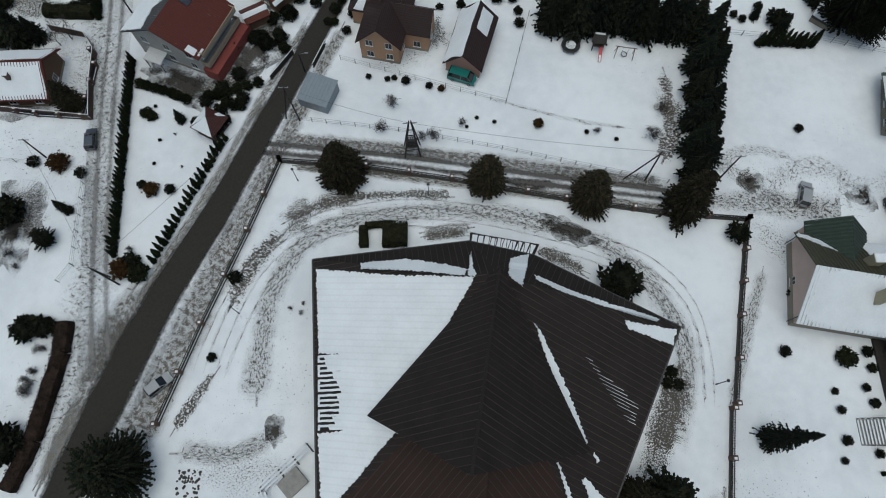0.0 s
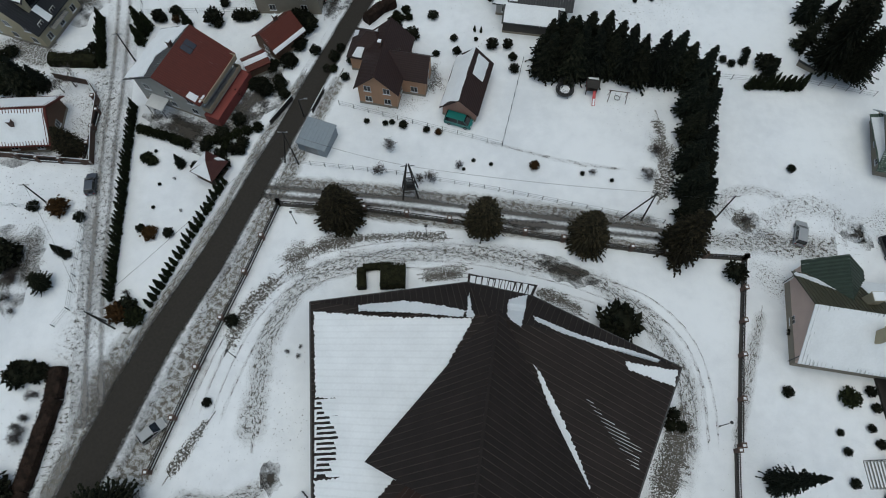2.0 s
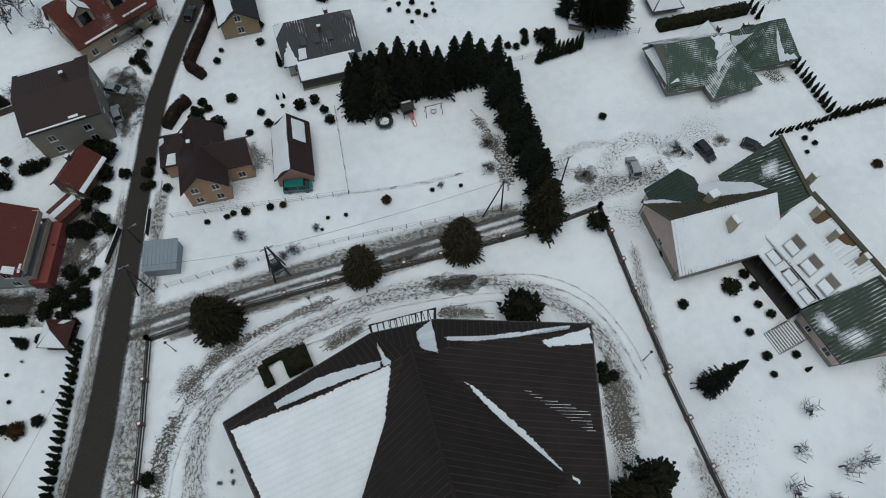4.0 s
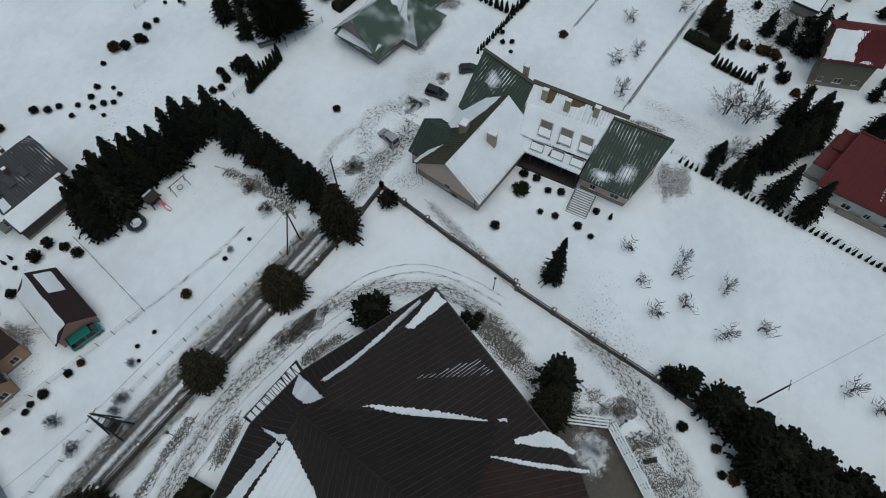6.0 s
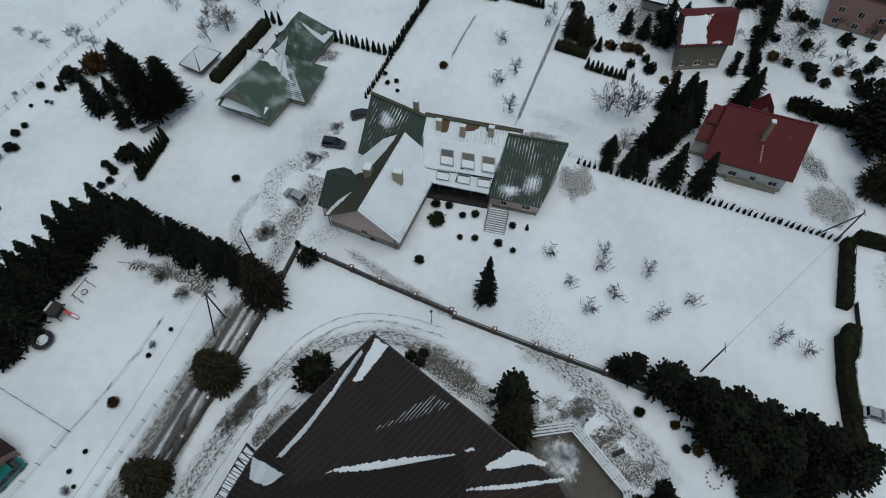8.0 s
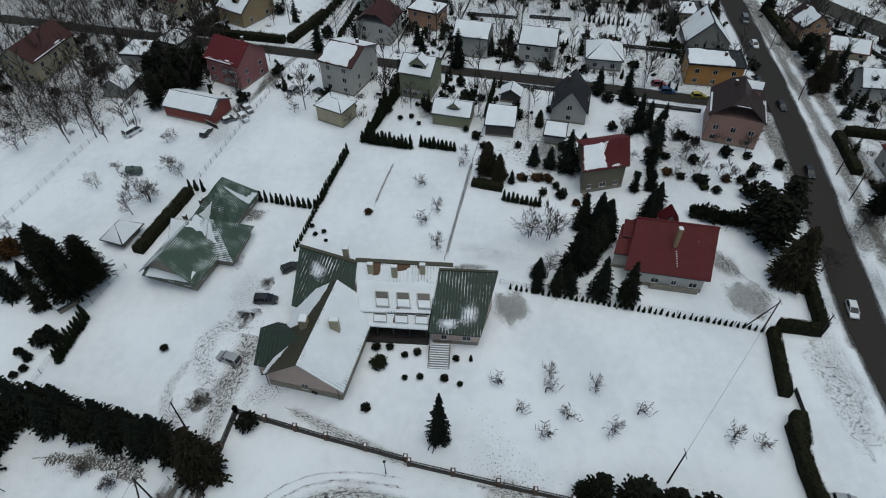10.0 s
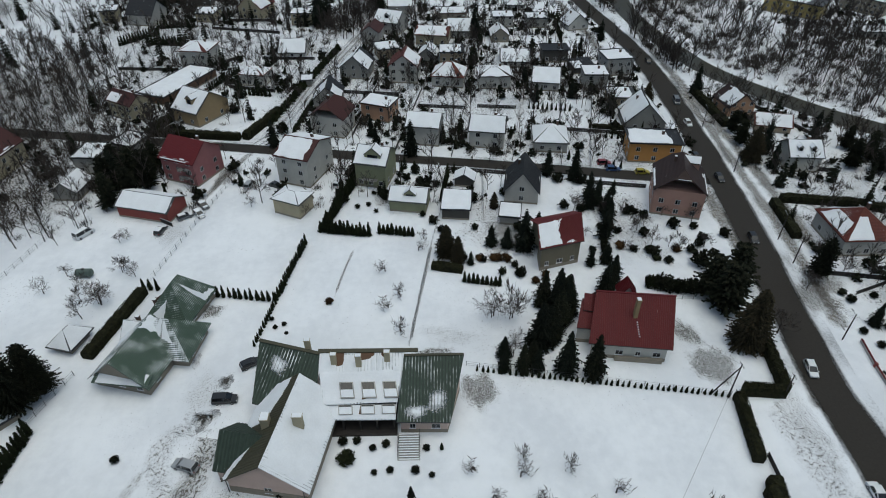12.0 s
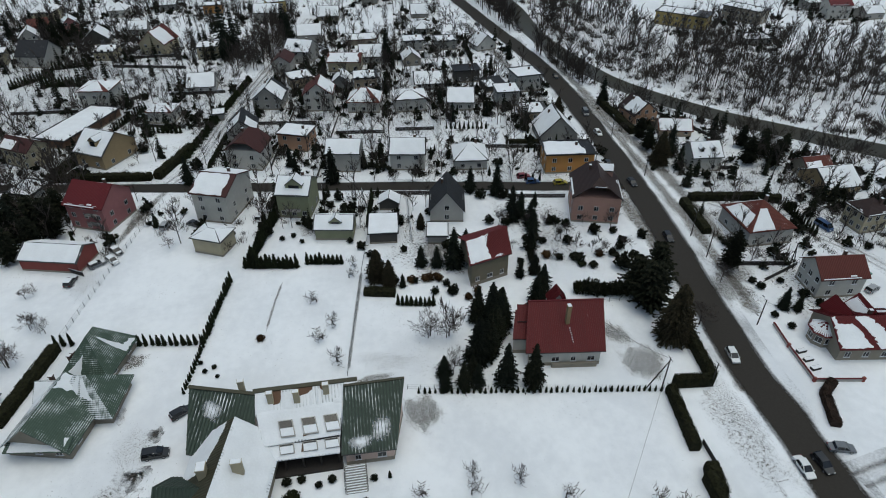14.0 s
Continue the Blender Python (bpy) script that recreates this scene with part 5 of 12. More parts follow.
strip("ground_wear", [(39.2, -3.0), (36.4, -11.9), (29.0, -22.0), (21.6, -28.9)], 6, "trodden", "trodden snow on the drive round the church", 0.020, 0.35, 15)
strip("ground_wear", [(23.7, -7.2), (23.6, -11.5), (18.8, -14.3)], 4, "thin_snow", "thin snow beside the terrace", 0.021, 0.35, 16)
strip("ground_wear", [(151.3, -82.9), (104.6, -79.8), (72.0, -74.3), (54.7, -73.1)], 4, "verge", "dirty snow on the road verge", 0.022, 0.35, 17)
strip("ground_wear", [(87.1, -85.1), (117.8, -88.6), (151.8, -90.4), (197.5, -92.1), (263.0, -88.3)], 5, "verge", "snow-covered pavement beside the road", 0.023, 0.35, 18)
strip("ground_wear", [(69.5, -63.2), (56.3, -64.3), (46.1, -64.9)], 9, "trodden_area", "worn snow between hedge and road", 0.024, 0.35, 19)
strip("ground_wear", [(139.1, 62.1), (157.8, 57.8), (168.4, 53.6)], 3, "trodden", "trodden path along the lot line", 0.025, 0.35, 20)
strip("ground_wear", [(118.5, -0.1), (100.5, 2.5), (85.8, 4.6)], 1.2, "thin_snow", "worn line along the fence", 0.026, 0.35, 21)
strip("ground_wear", [(100.2, 21.5), (109.3, 20.2), (117.4, 18.7)], 1.0, "thin_snow", "line of plant stumps in the snow", 0.027, 0.35, 22)
patch("ground_wear", 19.4, 35.2, 3.6, 1.8, -25, "bare", "bare wet asphalt on the drive", 0.028)
patch("ground_wear", -23.1, 38.0, 5, 4, 40, "thin_snow", "grass showing through thin snow", 0.029)
patch("ground_wear", -16.9, 40.8, 6, 2.5, 0, "thin_snow", "grass showing through thin snow under the tree", 0.030)
patch("ground_wear", -23.9, 4.5, 1.6, 2.2, 10, "bare", "bare trampled patch in the snow", 0.031)
patch("ground_wear", -28.0, -0.4, 8, 6, 0, "trodden_area", "trampled snow before the church", 0.032)
patch("ground_wear", 13.8, 43.5, 4.5, 1.1, -8, "bare", "bare wet asphalt on the lane", 0.033)
patch("ground_wear", 50.6, 43.7, 2.0, 2.4, 0, "bare", "heap of earth and rubble in the snow", 0.034)
patch("ground_wear", 68.7, 40.9, .9, 1.8, 0, "bare", "brown earth mound in the snow", 0.035)
patch("ground_wear", 38.6, 57.2, 4, 5, 0, "thin_snow", "grass under the conifer belt", 0.036)
patch("ground_wear", -1.5, 74.0, 4, 5, 0, "thin_snow", "grass showing beside the house", 0.037)
patch("ground_wear", -67.8, 38.8, 6, 9, 0, "thin_snow", "grass showing through thin snow", 0.038)
patch("ground_wear", 71.9, -8.4, 4, 4, 0, "thin_snow", "grass showing through thin snow", 0.039)
patch("ground_wear", 73.6, -8.8, 6, 5, 0, "thin_snow", "grass showing through thin snow", 0.042)
patch("ground_wear", 83.0, -0.5, 7, 2, 90, "thin_snow", "dry stalks behind the house", 0.043)
patch("ground_wear", 76.8, 39.2, 1.5, 1.5, 0, "bare", "trampled snow by the car", 0.044)
patch("ground_wear", 67.9, 40.9, 2.2, 1.4, 0, "bare", "brown earth mound in the snow", 0.045)
patch("ground_wear", 95.5, 47.0, 3, 3, 0, "thin_snow", "grass showing by the cottage", 0.046)
patch("ground_wear", 125.5, 65.0, 8, 6, 0, "trodden_area", "trampled snow round parked cars", 0.047)
patch("ground_wear", 153.5, 59.1, 3, 14, 80, "thin_snow", "weeds along the lot line", 0.048)
patch("ground_wear", 29.5, -5.6, 4, 4, 0, "thin_snow", "grass under the tree", 0.049)
patch("ground_wear", 87.4, -3.9, 9, 4, 80, "trodden_area", "thin snow behind the house", 0.050)
patch("ground_wear", 167.5, -44.3, 40, 22, 80, "garden", "trodden snow of garden plots", 0.051)
patch("ground_wear", 213.3, -18.6, 45, 40, 0, "garden", "trodden snow of garden plots", 0.052)
patch("ground_wear", 228.1, 33.8, 60, 45, 0, "garden", "trodden snow of garden plots", 0.053)
patch("ground_wear", 265.0, 104.8, 75, 60, 0, "garden", "trodden snow of garden plots", 0.054)
patch("ground_wear", 230.2, -166.1, 55, 60, 30, "garden", "thin snow under riverside trees", 0.055)
patch("ground_wear", 295.9, -128.0, 60, 45, 30, "garden", "thin snow under riverside trees", 0.056)
patch("ground_wear", 139.4, -120.4, 40, 32, 0, "garden", "trodden snow of garden plots", 0.057)
patch("ground_wear", 177.2, 94.0, 26, 34, 0, "garden", "leaf litter and snow under trees", 0.058)
patch("ground_wear", -35.5, 67.1, 4, 6, -30, "bare", "dark wet paving beside the house", 0.059)
patch("ground_wear", -44.5, 63.1, 3.5, 7, 60, "bare", "dark wet paving beside the house", 0.060)
patch("ground_wear", -20.8, 93.8, 4, 7, -20, "bare", "dark wet paving of the yard", 0.061)
patch("ground_wear", -70.0, 94.5, 6, 6, 0, "thin_snow", "brown soil of a garden terrace", 0.062)
patch("ground_wear", -37.8, 62.4, 3, 9, -60, "thin_snow", "soil under the shrubs", 0.063)
patch("ground_wear", -8.7, 68.2, 7, 5, 0, "trodden_area", "trodden snow round the house", 0.064)
patch("ground_wear", 121.9, -21.6, 14, 9, 0, "thin_snow", "soil of a rock garden under snow", 0.065)
patch("ground_wear", 119.6, -49.1, 16, 12, 0, "trodden_area", "trodden snow of the garden", 0.066)
patch("ground_wear", 140.7, 10.7, 10, 8, 0, "thin_snow", "cobbled yard under thin snow", 0.067)
patch("ground_wear", 99.1, -85.5, 12, 8, 0, "thin_snow", "soil under the trees", 0.068)
patch("ground_wear", -20.6, 98.7, 5, 8, -20, "bare", "dark wet paving of the yard", 0.069)
patch("ground_wear", -17.0, 118.3, 9, 12, 0, "garden", "shrubby bank under thin snow", 0.070)
patch("ground_wear", -35.9, 69.1, 7, 10, 0, "garden", "soil under the shrubs", 0.071)
patch("ground_wear", -75.2, 62.9, 8, 5, 0, "garden", "dark soil of the house garden", 0.072)
patch("ground_wear", -33.6, 95.6, 10, 8, 0, "trodden_area", "trodden snow of the yard", 0.073)
patch("ground_wear", 125.5, -14.9, 18, 10, 0, "garden", "garden soil under thin snow", 0.074)
patch("ground_wear", 132.9, -50.2, 16, 16, 0, "garden", "garden soil under thin snow", 0.075)
patch("ground_wear", 91.9, -102.5, 18, 12, 0, "garden", "garden soil under thin snow", 0.076)


# ---------------------------------------------------------------- snow lying on the church roof
def poly_snow(roof, plane, outline, seed, thick=0.07):
    """A snow patch on a church roof plane, given by its outline seen in plan."""
    a, b, c = (Vector(v) for v in plane[:3])
    n = (b - a).cross(c - a).normalized()
    if n.z < 0:
        n = -n
    pts = []
    m = len(outline)
    for i in range(m):
        p, q = Vector((*outline[i], 0)), Vector((*outline[(i + 1) % m], 0))
        k = max(1, int((q - p).length / 0.3))
        for s in range(k):
            w = p.lerp(q, s / k)
            w += Vector((rnoise(w.x * 1.3 + seed, w.y * 1.3), rnoise(w.y * 1.3, w.x * 1.3 + seed), 0)) * (0.2 if thick > 0.05 else 0.06 if thick > 0.015 else 0.02)
            if thick > 0.05 and 0 < s:
                side = Vector(((q - p).y, (p - q).x, 0)).normalized()
                w += side * (0.11 if s % 2 else -0.06) * (1 + 0.6 * rnoise(w.x * 3, w.y * 3))
            z = a.z - (n.x * (w.x - a.x) + n.y * (w.y - a.y)) / n.z
            pts.append(Vector((w.x, w.y, z)))
    bm = bmesh.new()
    down = Vector((n.x, n.y, 0)).normalized() if n.z < 0.9 and thick > 0.05 else Vector()
    mid = sum((p.dot(down) for p in pts), 0.0) / len(pts)
    top = [bm.verts.new(p + n * (thick + 0.05) + Vector((0, 0, max(0.0, min(0.5, 0.45 * (p.dot(down) - mid + 0.3)))) if down.length else (0, 0, 0))) for p in pts]
    low = [bm.verts.new(p + n * 0.01) for p in pts]
    bm.faces.new(top)
    for i in range(len(top)):
        j = (i + 1) % len(top)
        bm.faces.new((top[i], low[i], low[j], top[j]))
    bmesh.ops.triangulate(bm, faces=[f for f in bm.faces if len(f.verts) > 4])
    return part("snow_cover", bm, M["church_snow" if plane is CF["W"] else "roof_snow"], roof, "white snow lying on the sheet metal")


ROOFS = [c for c in CHURCH.children if c.name.startswith("roof")]
FACE = dict(zip(CF, ROOFS))


# ---------------------------------------------------------------- the green-roofed house, the cottage and the red-roofed house
def roof_dusting(h, P, u0, u1, v0, v1, label="thin snow blown into the ribs of the sheet"):
    """A soft-edged patch of thin snow on a roof plane."""
    g = Geo()
    a, b, c, d = (Vector(p) for p in P)
    up = (b - a).cross(d - a).normalized() * 0.09
    n, m = 6, 6
    V = [a.lerp(b, u0 + (u1 - u0) * i / n).lerp(d.lerp(c, u0 + (u1 - u0) * i / n), v0 + (v1 - v0) * k / m) + up for k in range(m + 1) for i in range(n + 1)]
    g.add(V, [(k * (n + 1) + i, k * (n + 1) + i + 1, (k + 1) * (n + 1) + i + 1, (k + 1) * (n + 1) + i) for k in range(m) for i in range(n)])
    ob = part("snow_dusting", g.g, M["dusting"], h, label)
    me = ob.data
    uv = me.uv_layers.new(name="UVMap") if not me.uv_layers else me.uv_layers[0]
    for lp in me.loops:
        uv.data[lp.index].uv = ((lp.vertex_index % (n + 1)) / n, (lp.vertex_index // (n + 1)) / m)
    return ob


def lean_house(h, P, wall, roof, snow, inset=0.7, rib=0.0, wins=0, base="stone", seed=0.0):
    """A stretch of house under one sloping roof plane: eave corners P[0], P[1], then the high corners. wins: windows along the eave wall."""
    c = sum((Vector(p) for p in P), Vector()) / 4
    a, b, d = (Vector(p) for p in P[:3])
    n = (b - a).cross(d - a)
    foot = []
    for p in P:
        q = Vector(p) + (c - Vector(p)).normalized() * inset * 1.35
        z = a.z - (n.x * (q.x - a.x) + n.y * (q.y - a.y)) / n.z
        foot.append((q.x, q.y, z - 0.24))
    g = Geo().add([(x, y, 0) for x, y, z in foot] + foot, [(0, 1, 5, 4), (1, 2, 6, 5), (2, 3, 7, 6), (3, 0, 4, 7), (4, 5, 6, 7)])
    part("wall", g.g, M[wall], h)
    out = [Vector((x, y, 0)) + (Vector((x, y, 0)) - Vector((c.x, c.y, 0))).normalized() * 0.06 for x, y, z in foot]
    g = Geo().add([(*v[:2], 0) for v in out] + [(*v[:2], 0.9) for v in out], [(0, 1, 5, 4), (1, 2, 6, 5), (2, 3, 7, 6), (3, 0, 4, 7), (4, 5, 6, 7)])
    part("plinth", g.g, M[base], h)
    rf = add_roof(h, [P], roof, (snow,), 0.2, rib, seed)
    e = Vector(P[1]) - Vector(P[0])
    part("gutter", Geo().beam(Vector(P[0]) + Vector((0, 0, -0.12)), Vector(P[1]) + Vector((0, 0, -0.12)), 0.16, 0.16).g, M["dark_steel"], rf)
    p0, p1 = Vector(foot[0]), Vector(foot[1])
    yaw = math.degrees(math.atan2((p1 - p0).y, (p1 - p0).x)) - 90
    for k in range(wins):
        q = p0.lerp(p1, (k + 0.5) / wins)
        window(h, q.x, q.y, 1.2, yaw, 1.5 if k % 2 else 1.0, 1.2)
    return rf


def green_house():
    h = thing("house", pose(0, 0, 0), "large beige house with weathered green metal roofs, half snowed", "house", "large villas")
    # the long lean roofs, low side to the garden
    lean_house(h, [(68.4, 31.7, 4.0), (64.8, 20.3, 4.0), (74.9, 20.2, 9.0), (78.5, 31.6, 9.0)], "villa_wall", "green_dust", [((0.35, 0.0), (0.5, 0.12), (0.62, 0.30), (0.75, 0.34), (0.98, 0.0))], rib=0.62, seed=2.0)
    lean_house(h, [(64.0, 6.3, 3.7), (63.7, -2.9, 3.7), (74.1, -5.6, 9.0), (74.1, 5.1, 9.0)], "villa_wall", "green_stripe", None, rib=0.56, wins=2, seed=3.0)
    for P, box in (([(68.4, 31.7, 4.0), (64.8, 20.3, 4.0), (74.9, 20.2, 9.0), (78.5, 31.6, 9.0)], (0.12, 0.62, 0.42, 0.95)), ([(64.0, 6.3, 3.7), (63.7, -2.9, 3.7), (74.1, -5.6, 9.0), (74.1, 5.1, 9.0)], (0.38, 1.0, 0.02, 0.62)), ([(64.0, 6.3, 3.7), (63.7, -2.9, 3.7), (74.1, -5.6, 9.0), (74.1, 5.1, 9.0)], (0.0, 0.7, 0.0, 0.30))):
        roof_dusting(h, P, *box)
    # the gabled wing towards the yard and its cross gable
    house(61.5, 24.7, -10, 17.0, 13.0, 3.9, 8.9, "gable", "villa_wall", ("green_white", "olive_roof"), ([(0.04, 1.0, 0.03, 0.985)], [((0.02, 0.0), (0.52, 0.0), (0.46, 0.55), (0.12, 0.80), (0.02, 0.80)), ((0.64, 0.34), (0.99, 0.0), (0.99, 0.16), (0.68, 0.52))]), ((3, 1, 1),), 0.7, 0.55, (), base="stone", into=h)
    house(59.6, 30.3, 79, 7.6, 8.4, 3.4, 7.3, "gable", "villa_wall", ("green_dust", "green_dust"), (None, None), (), 0.45, 0.6, (), into=h)
    skirt = part("stone_base", Geo().box(-8.58, -8.51, -6.5, 6.5, 0, 1.5).box(-8.5, 8.5, -6.58, -6.51, 0, 1.5).g, M["stone"], h)
    skirt.matrix_basis = pose(61.5, 24.7, 0, 0, 0, -10)
    part("downpipe", Geo().tube((51.8, 20.3, 0.1), (51.8, 20.3, 3.7), 0.07, 0.07, 6).tube((53.9, 32.7, 0.1), (53.9, 32.7, 3.6), 0.07, 0.07, 6).g, M["dark_steel"], h)
    # the middle: an upper roof, a step with a shadow line, and a lower roof over the porch
    U = [(66.6, 19.0, 5.35), (66.9, 6.2, 5.35), (75.2, 5.0, 9.0), (75.4, 20.6, 9.0)]
    D = [(64.7, 18.6, 3.75), (64.5, 6.5, 3.75), (67.0, 6.3, 4.95), (66.9, 18.8, 4.95)]
    for k, P in enumerate((U, D)):
        rf = part("middle_roof", Geo().prism(P, 0.2).g, M["green_white"], h)
        roof_uv(rf.data, P)
        for i, reg in enumerate(([(0.01, 0.99, 0.01, 0.62), (0.0, 0.2, 0.60, 0.97), (0.30, 0.46, 0.60, 0.93), (0.62, 0.66, 0.6, 0.9), (0.70, 0.74, 0.6, 0.92), (0.9, 0.99, 0.6, 0.7)] if k == 0 else [(0.01, 0.99, 0.02, 0.97)])):
            part("snow_cover", snow_sheet(*P, reg, 0.04, 0.1, 0.02, 3.3 * k + i, 0.5), M["roof_snow"], rf, "white snow cover")
        if k == 0:
            for u0, u1, v0 in ((0.19, 0.30, 0.70), (0.45, 0.64, 0.62), (0.73, 0.82, 0.72)):
                part("rusty_sheet", snow_sheet(*P, (u0, u1, v0, 0.99), 0.10, 0.01, 0.005, u0 * 9, 0.5), M["brown"], rf, "bare rust-brown roof sheet")
    # set-back wall coloured dark: the porch recess's shade is put into its render
    part("wall", Geo().box(67.6, 74.0, 6.3, 19.5, 0, 4.6).box(73.6, 74.0, 6.3, 19.5, 4.6, 8.2).g, M["dark"], h)
    part("ridge_cap", Geo().beam((75.6, 20.6, 9.1), (75.4, 2.6, 9.1), 0.9, 0.16).g, M["olive_roof"], h)
    part("ridge_cap", Geo().beam((78.6, 31.7, 9.12), (75.0, 20.2, 9.12), 0.7, 0.16).g, M["olive_roof"], h)
    part("ridge_cap", Geo().beam((74.2, 5.1, 9.12), (74.2, -5.6, 9.12), 0.5, 0.16).g, M["olive_roof"], h)
    for P, v0, v1, ys, deep in ((U, 0.10, 0.40, (14.7, 10.9, 7.2), 0.55), (D, 0.30, 0.95, (15.0, 11.2, 7.6), 0.8)):
        a, d = Vector(P[0]), (Vector(P[3]) - Vector(P[0]))
        t = d.normalized()
        n = Vector((-t.z, 0, t.x)).normalized()
        for y in ys:
            o = Vector((a.x, y, a.z)) + d * v0
            o.y = y
            ln = d.length * (v1 - v0)
            def quad(w, s0, s1, up):
                return [o + t * (ln * s) + Vector((0, k * w, 0)) + n * up for s, k in ((s0, 1), (s0, -1), (s1, -1), (s1, 1))]
            b = part("roof_window", Geo().prism(quad(1.2, 0.0, 1.0, 0.42), 0.5, -n).g, M["lightgrey"], h)
            part("pane", Geo().prism(quad(1.02, deep, 0.95, 0.46), 0.05, -n).g, M["glass"], b)
            part("snow_cover", Geo().prism(quad(1.05, 0.06, deep - 0.03, 0.53), 0.1, -n).g, M["roof_snow"], b)
    for y in (13.1, 12.6):
        part("rusty_sheet", Geo().prism([(65.3 if y > 13 else 67.2, y - 0.3, 4.25 if y > 13 else 5.85), (65.4 if y > 13 else 67.3, y - 1.0, 4.3 if y > 13 else 5.9), (66.6 if y > 13 else 68.3, y - 0.8, 4.95 if y > 13 else 6.35), (66.5 if y > 13 else 68.2, y - 0.5, 4.93 if y > 13 else 6.33)], 0.05).g, M["brown"], h, "bare rust-brown roof sheet")
    # riser in anthracite, its dark colour drawing the shadow line below the upper eave
    part("roof_step", Geo().box(66.75, 66.95, 6.4, 18.8, 4.9, 5.3).g, M["dark_roof"], h)
    part("porch_beam", Geo().box(64.9, 65.2, 6.6, 18.4, 3.2, 3.5).g, M["dark_wood"], h)
    for y in (6.8, 9.8, 12.7, 15.6, 18.3):
        part("porch_post", Geo().box(64.9, 65.2, y - 0.16, y + 0.16, 0, 3.2).g, M["dark_wood"], h)
    for x, y in ((77.0, 22.6), (73.4, 17.5), (73.0, 13.1), (73.8, 8.1)):
        chimney(h, x, y, 7.2, 10.5, 0.7, 1.0, "cream")
    chimney(h, 61.2, 21.9, 6.6, 9.6, 0.8, 1.6, "cream")
    chimney(h, 61.4, 27.2, 6.2, 9.3, 1.6, 1.3, "cream")
    # entrance steps with railings
    for k in range(11):
        st = part("step", Geo().box(59.0 + k * 0.38, 59.38 + k * 0.38, 2.5, 6.0, 0, 0.16 * (k + 1)).g, M["concrete"], h)
        part("snow_cover", Geo().box(59.02 + k * 0.38, 59.22 + k * 0.38, 2.6, 5.9, 0.16 * (k + 1), 0.16 * (k + 1) + 0.05).g, M["roof_snow"], st)
    for y in (2.4, 6.1):
        g = Geo().beam((59.0, y, 1.0), (63.2, y, 2.8), 0.07, 0.07)
        for k in range(6):
            g.box(59.0 + k * 0.82, 59.07 + k * 0.82, y - 0.03, y + 0.03, 0, 1.0 + 0.35 * k)
        part("railing", g.g, M["dark_steel"], h)
    # terrace floor also coloured dark to carry the shade of the recess
    part("terrace", Geo().box(63.9, 67.5, 6.35, 18.6, 0, 0.5).g, M["dark_wood"], h)
    return h


green_house()


def cottage():
    h = thing("house", pose(0, 0, 0), "low cottage with pale green metal roofs and patches of snow", "house", "large villas")
    house(80.9, 56.3, -14, 11.6, 11.2, 2.9, 8.0, "gable", "stone", ("green_pale", "green_snowy"), ([((0.70, 0.99), (0.98, 0.99), (0.99, 0.02), (0.90, 0.02), (0.84, 0.4))], [(0.05, 0.45, 0.0, 0.35), ((0.30, 0.4), (0.5, 0.4), (0.45, 0.7), (0.3, 0.7))]), ((3, 2, 3), (0, 1, 2)), 0.8, 0.0, (), into=h)
    house(85.9, 52.0, -97, 10.6, 9.0, 2.9, 7.8, "hip", "stone", ("green_snowy", "green_pale", "green_pale", "green_snowy"), ([((0.20, 0.02), (0.42, 0.02), (0.5, 0.98), (0.30, 0.98)), ((0.55, 0.50), (0.80, 0.40), (0.7, 0.9), (0.55, 0.92))], None, None, None), ((1, 1, 2), (0, 1, 1)), 0.8, 0.0, (), into=h)
    house(96.7, 53.1, -14, 10.6, 8.4, 3.0, 8.8, "hip", "stone", "green_pale", ([((0.62, 0.04), (0.95, 0.05), (0.90, 0.16), (0.72, 0.2), (0.55, 0.75), (0.47, 0.78))], None, None, [((0.05, 0.03), (0.45, 0.03), (0.42, 0.55), (0.3, 0.4))]), ((1, 1, 2), (0, 1, 2)), 0.7, 0.0, ((-0.3, 0.42), (-0.15, 0.48)), into=h)
    house(88.4, 59.4, -99, 3.6, 5.0, 2.6, 5.0, "gable", "stone", "green_snowy", (1, None), (), 0.4, 0.0, ((0.1, 0.2),), into=h)
    P = [(74.6, 62.6, 3.0), (73.0, 51.9, 3.0), (75.6, 51.4, 3.9), (77.2, 62.0, 3.9)]
    pr = part("porch_roof", Geo().prism(P, 0.15).g, M["green_pale"], h)
    roof_uv(pr.data, P)
    part("snow_cover", snow_sheet(P[0], P[1], P[2], P[3], (0.05, 0.95, 0.05, 0.9), 0.03, 0.1, 0.02, 4.1), M["roof_snow"], h)
    return h


cottage()


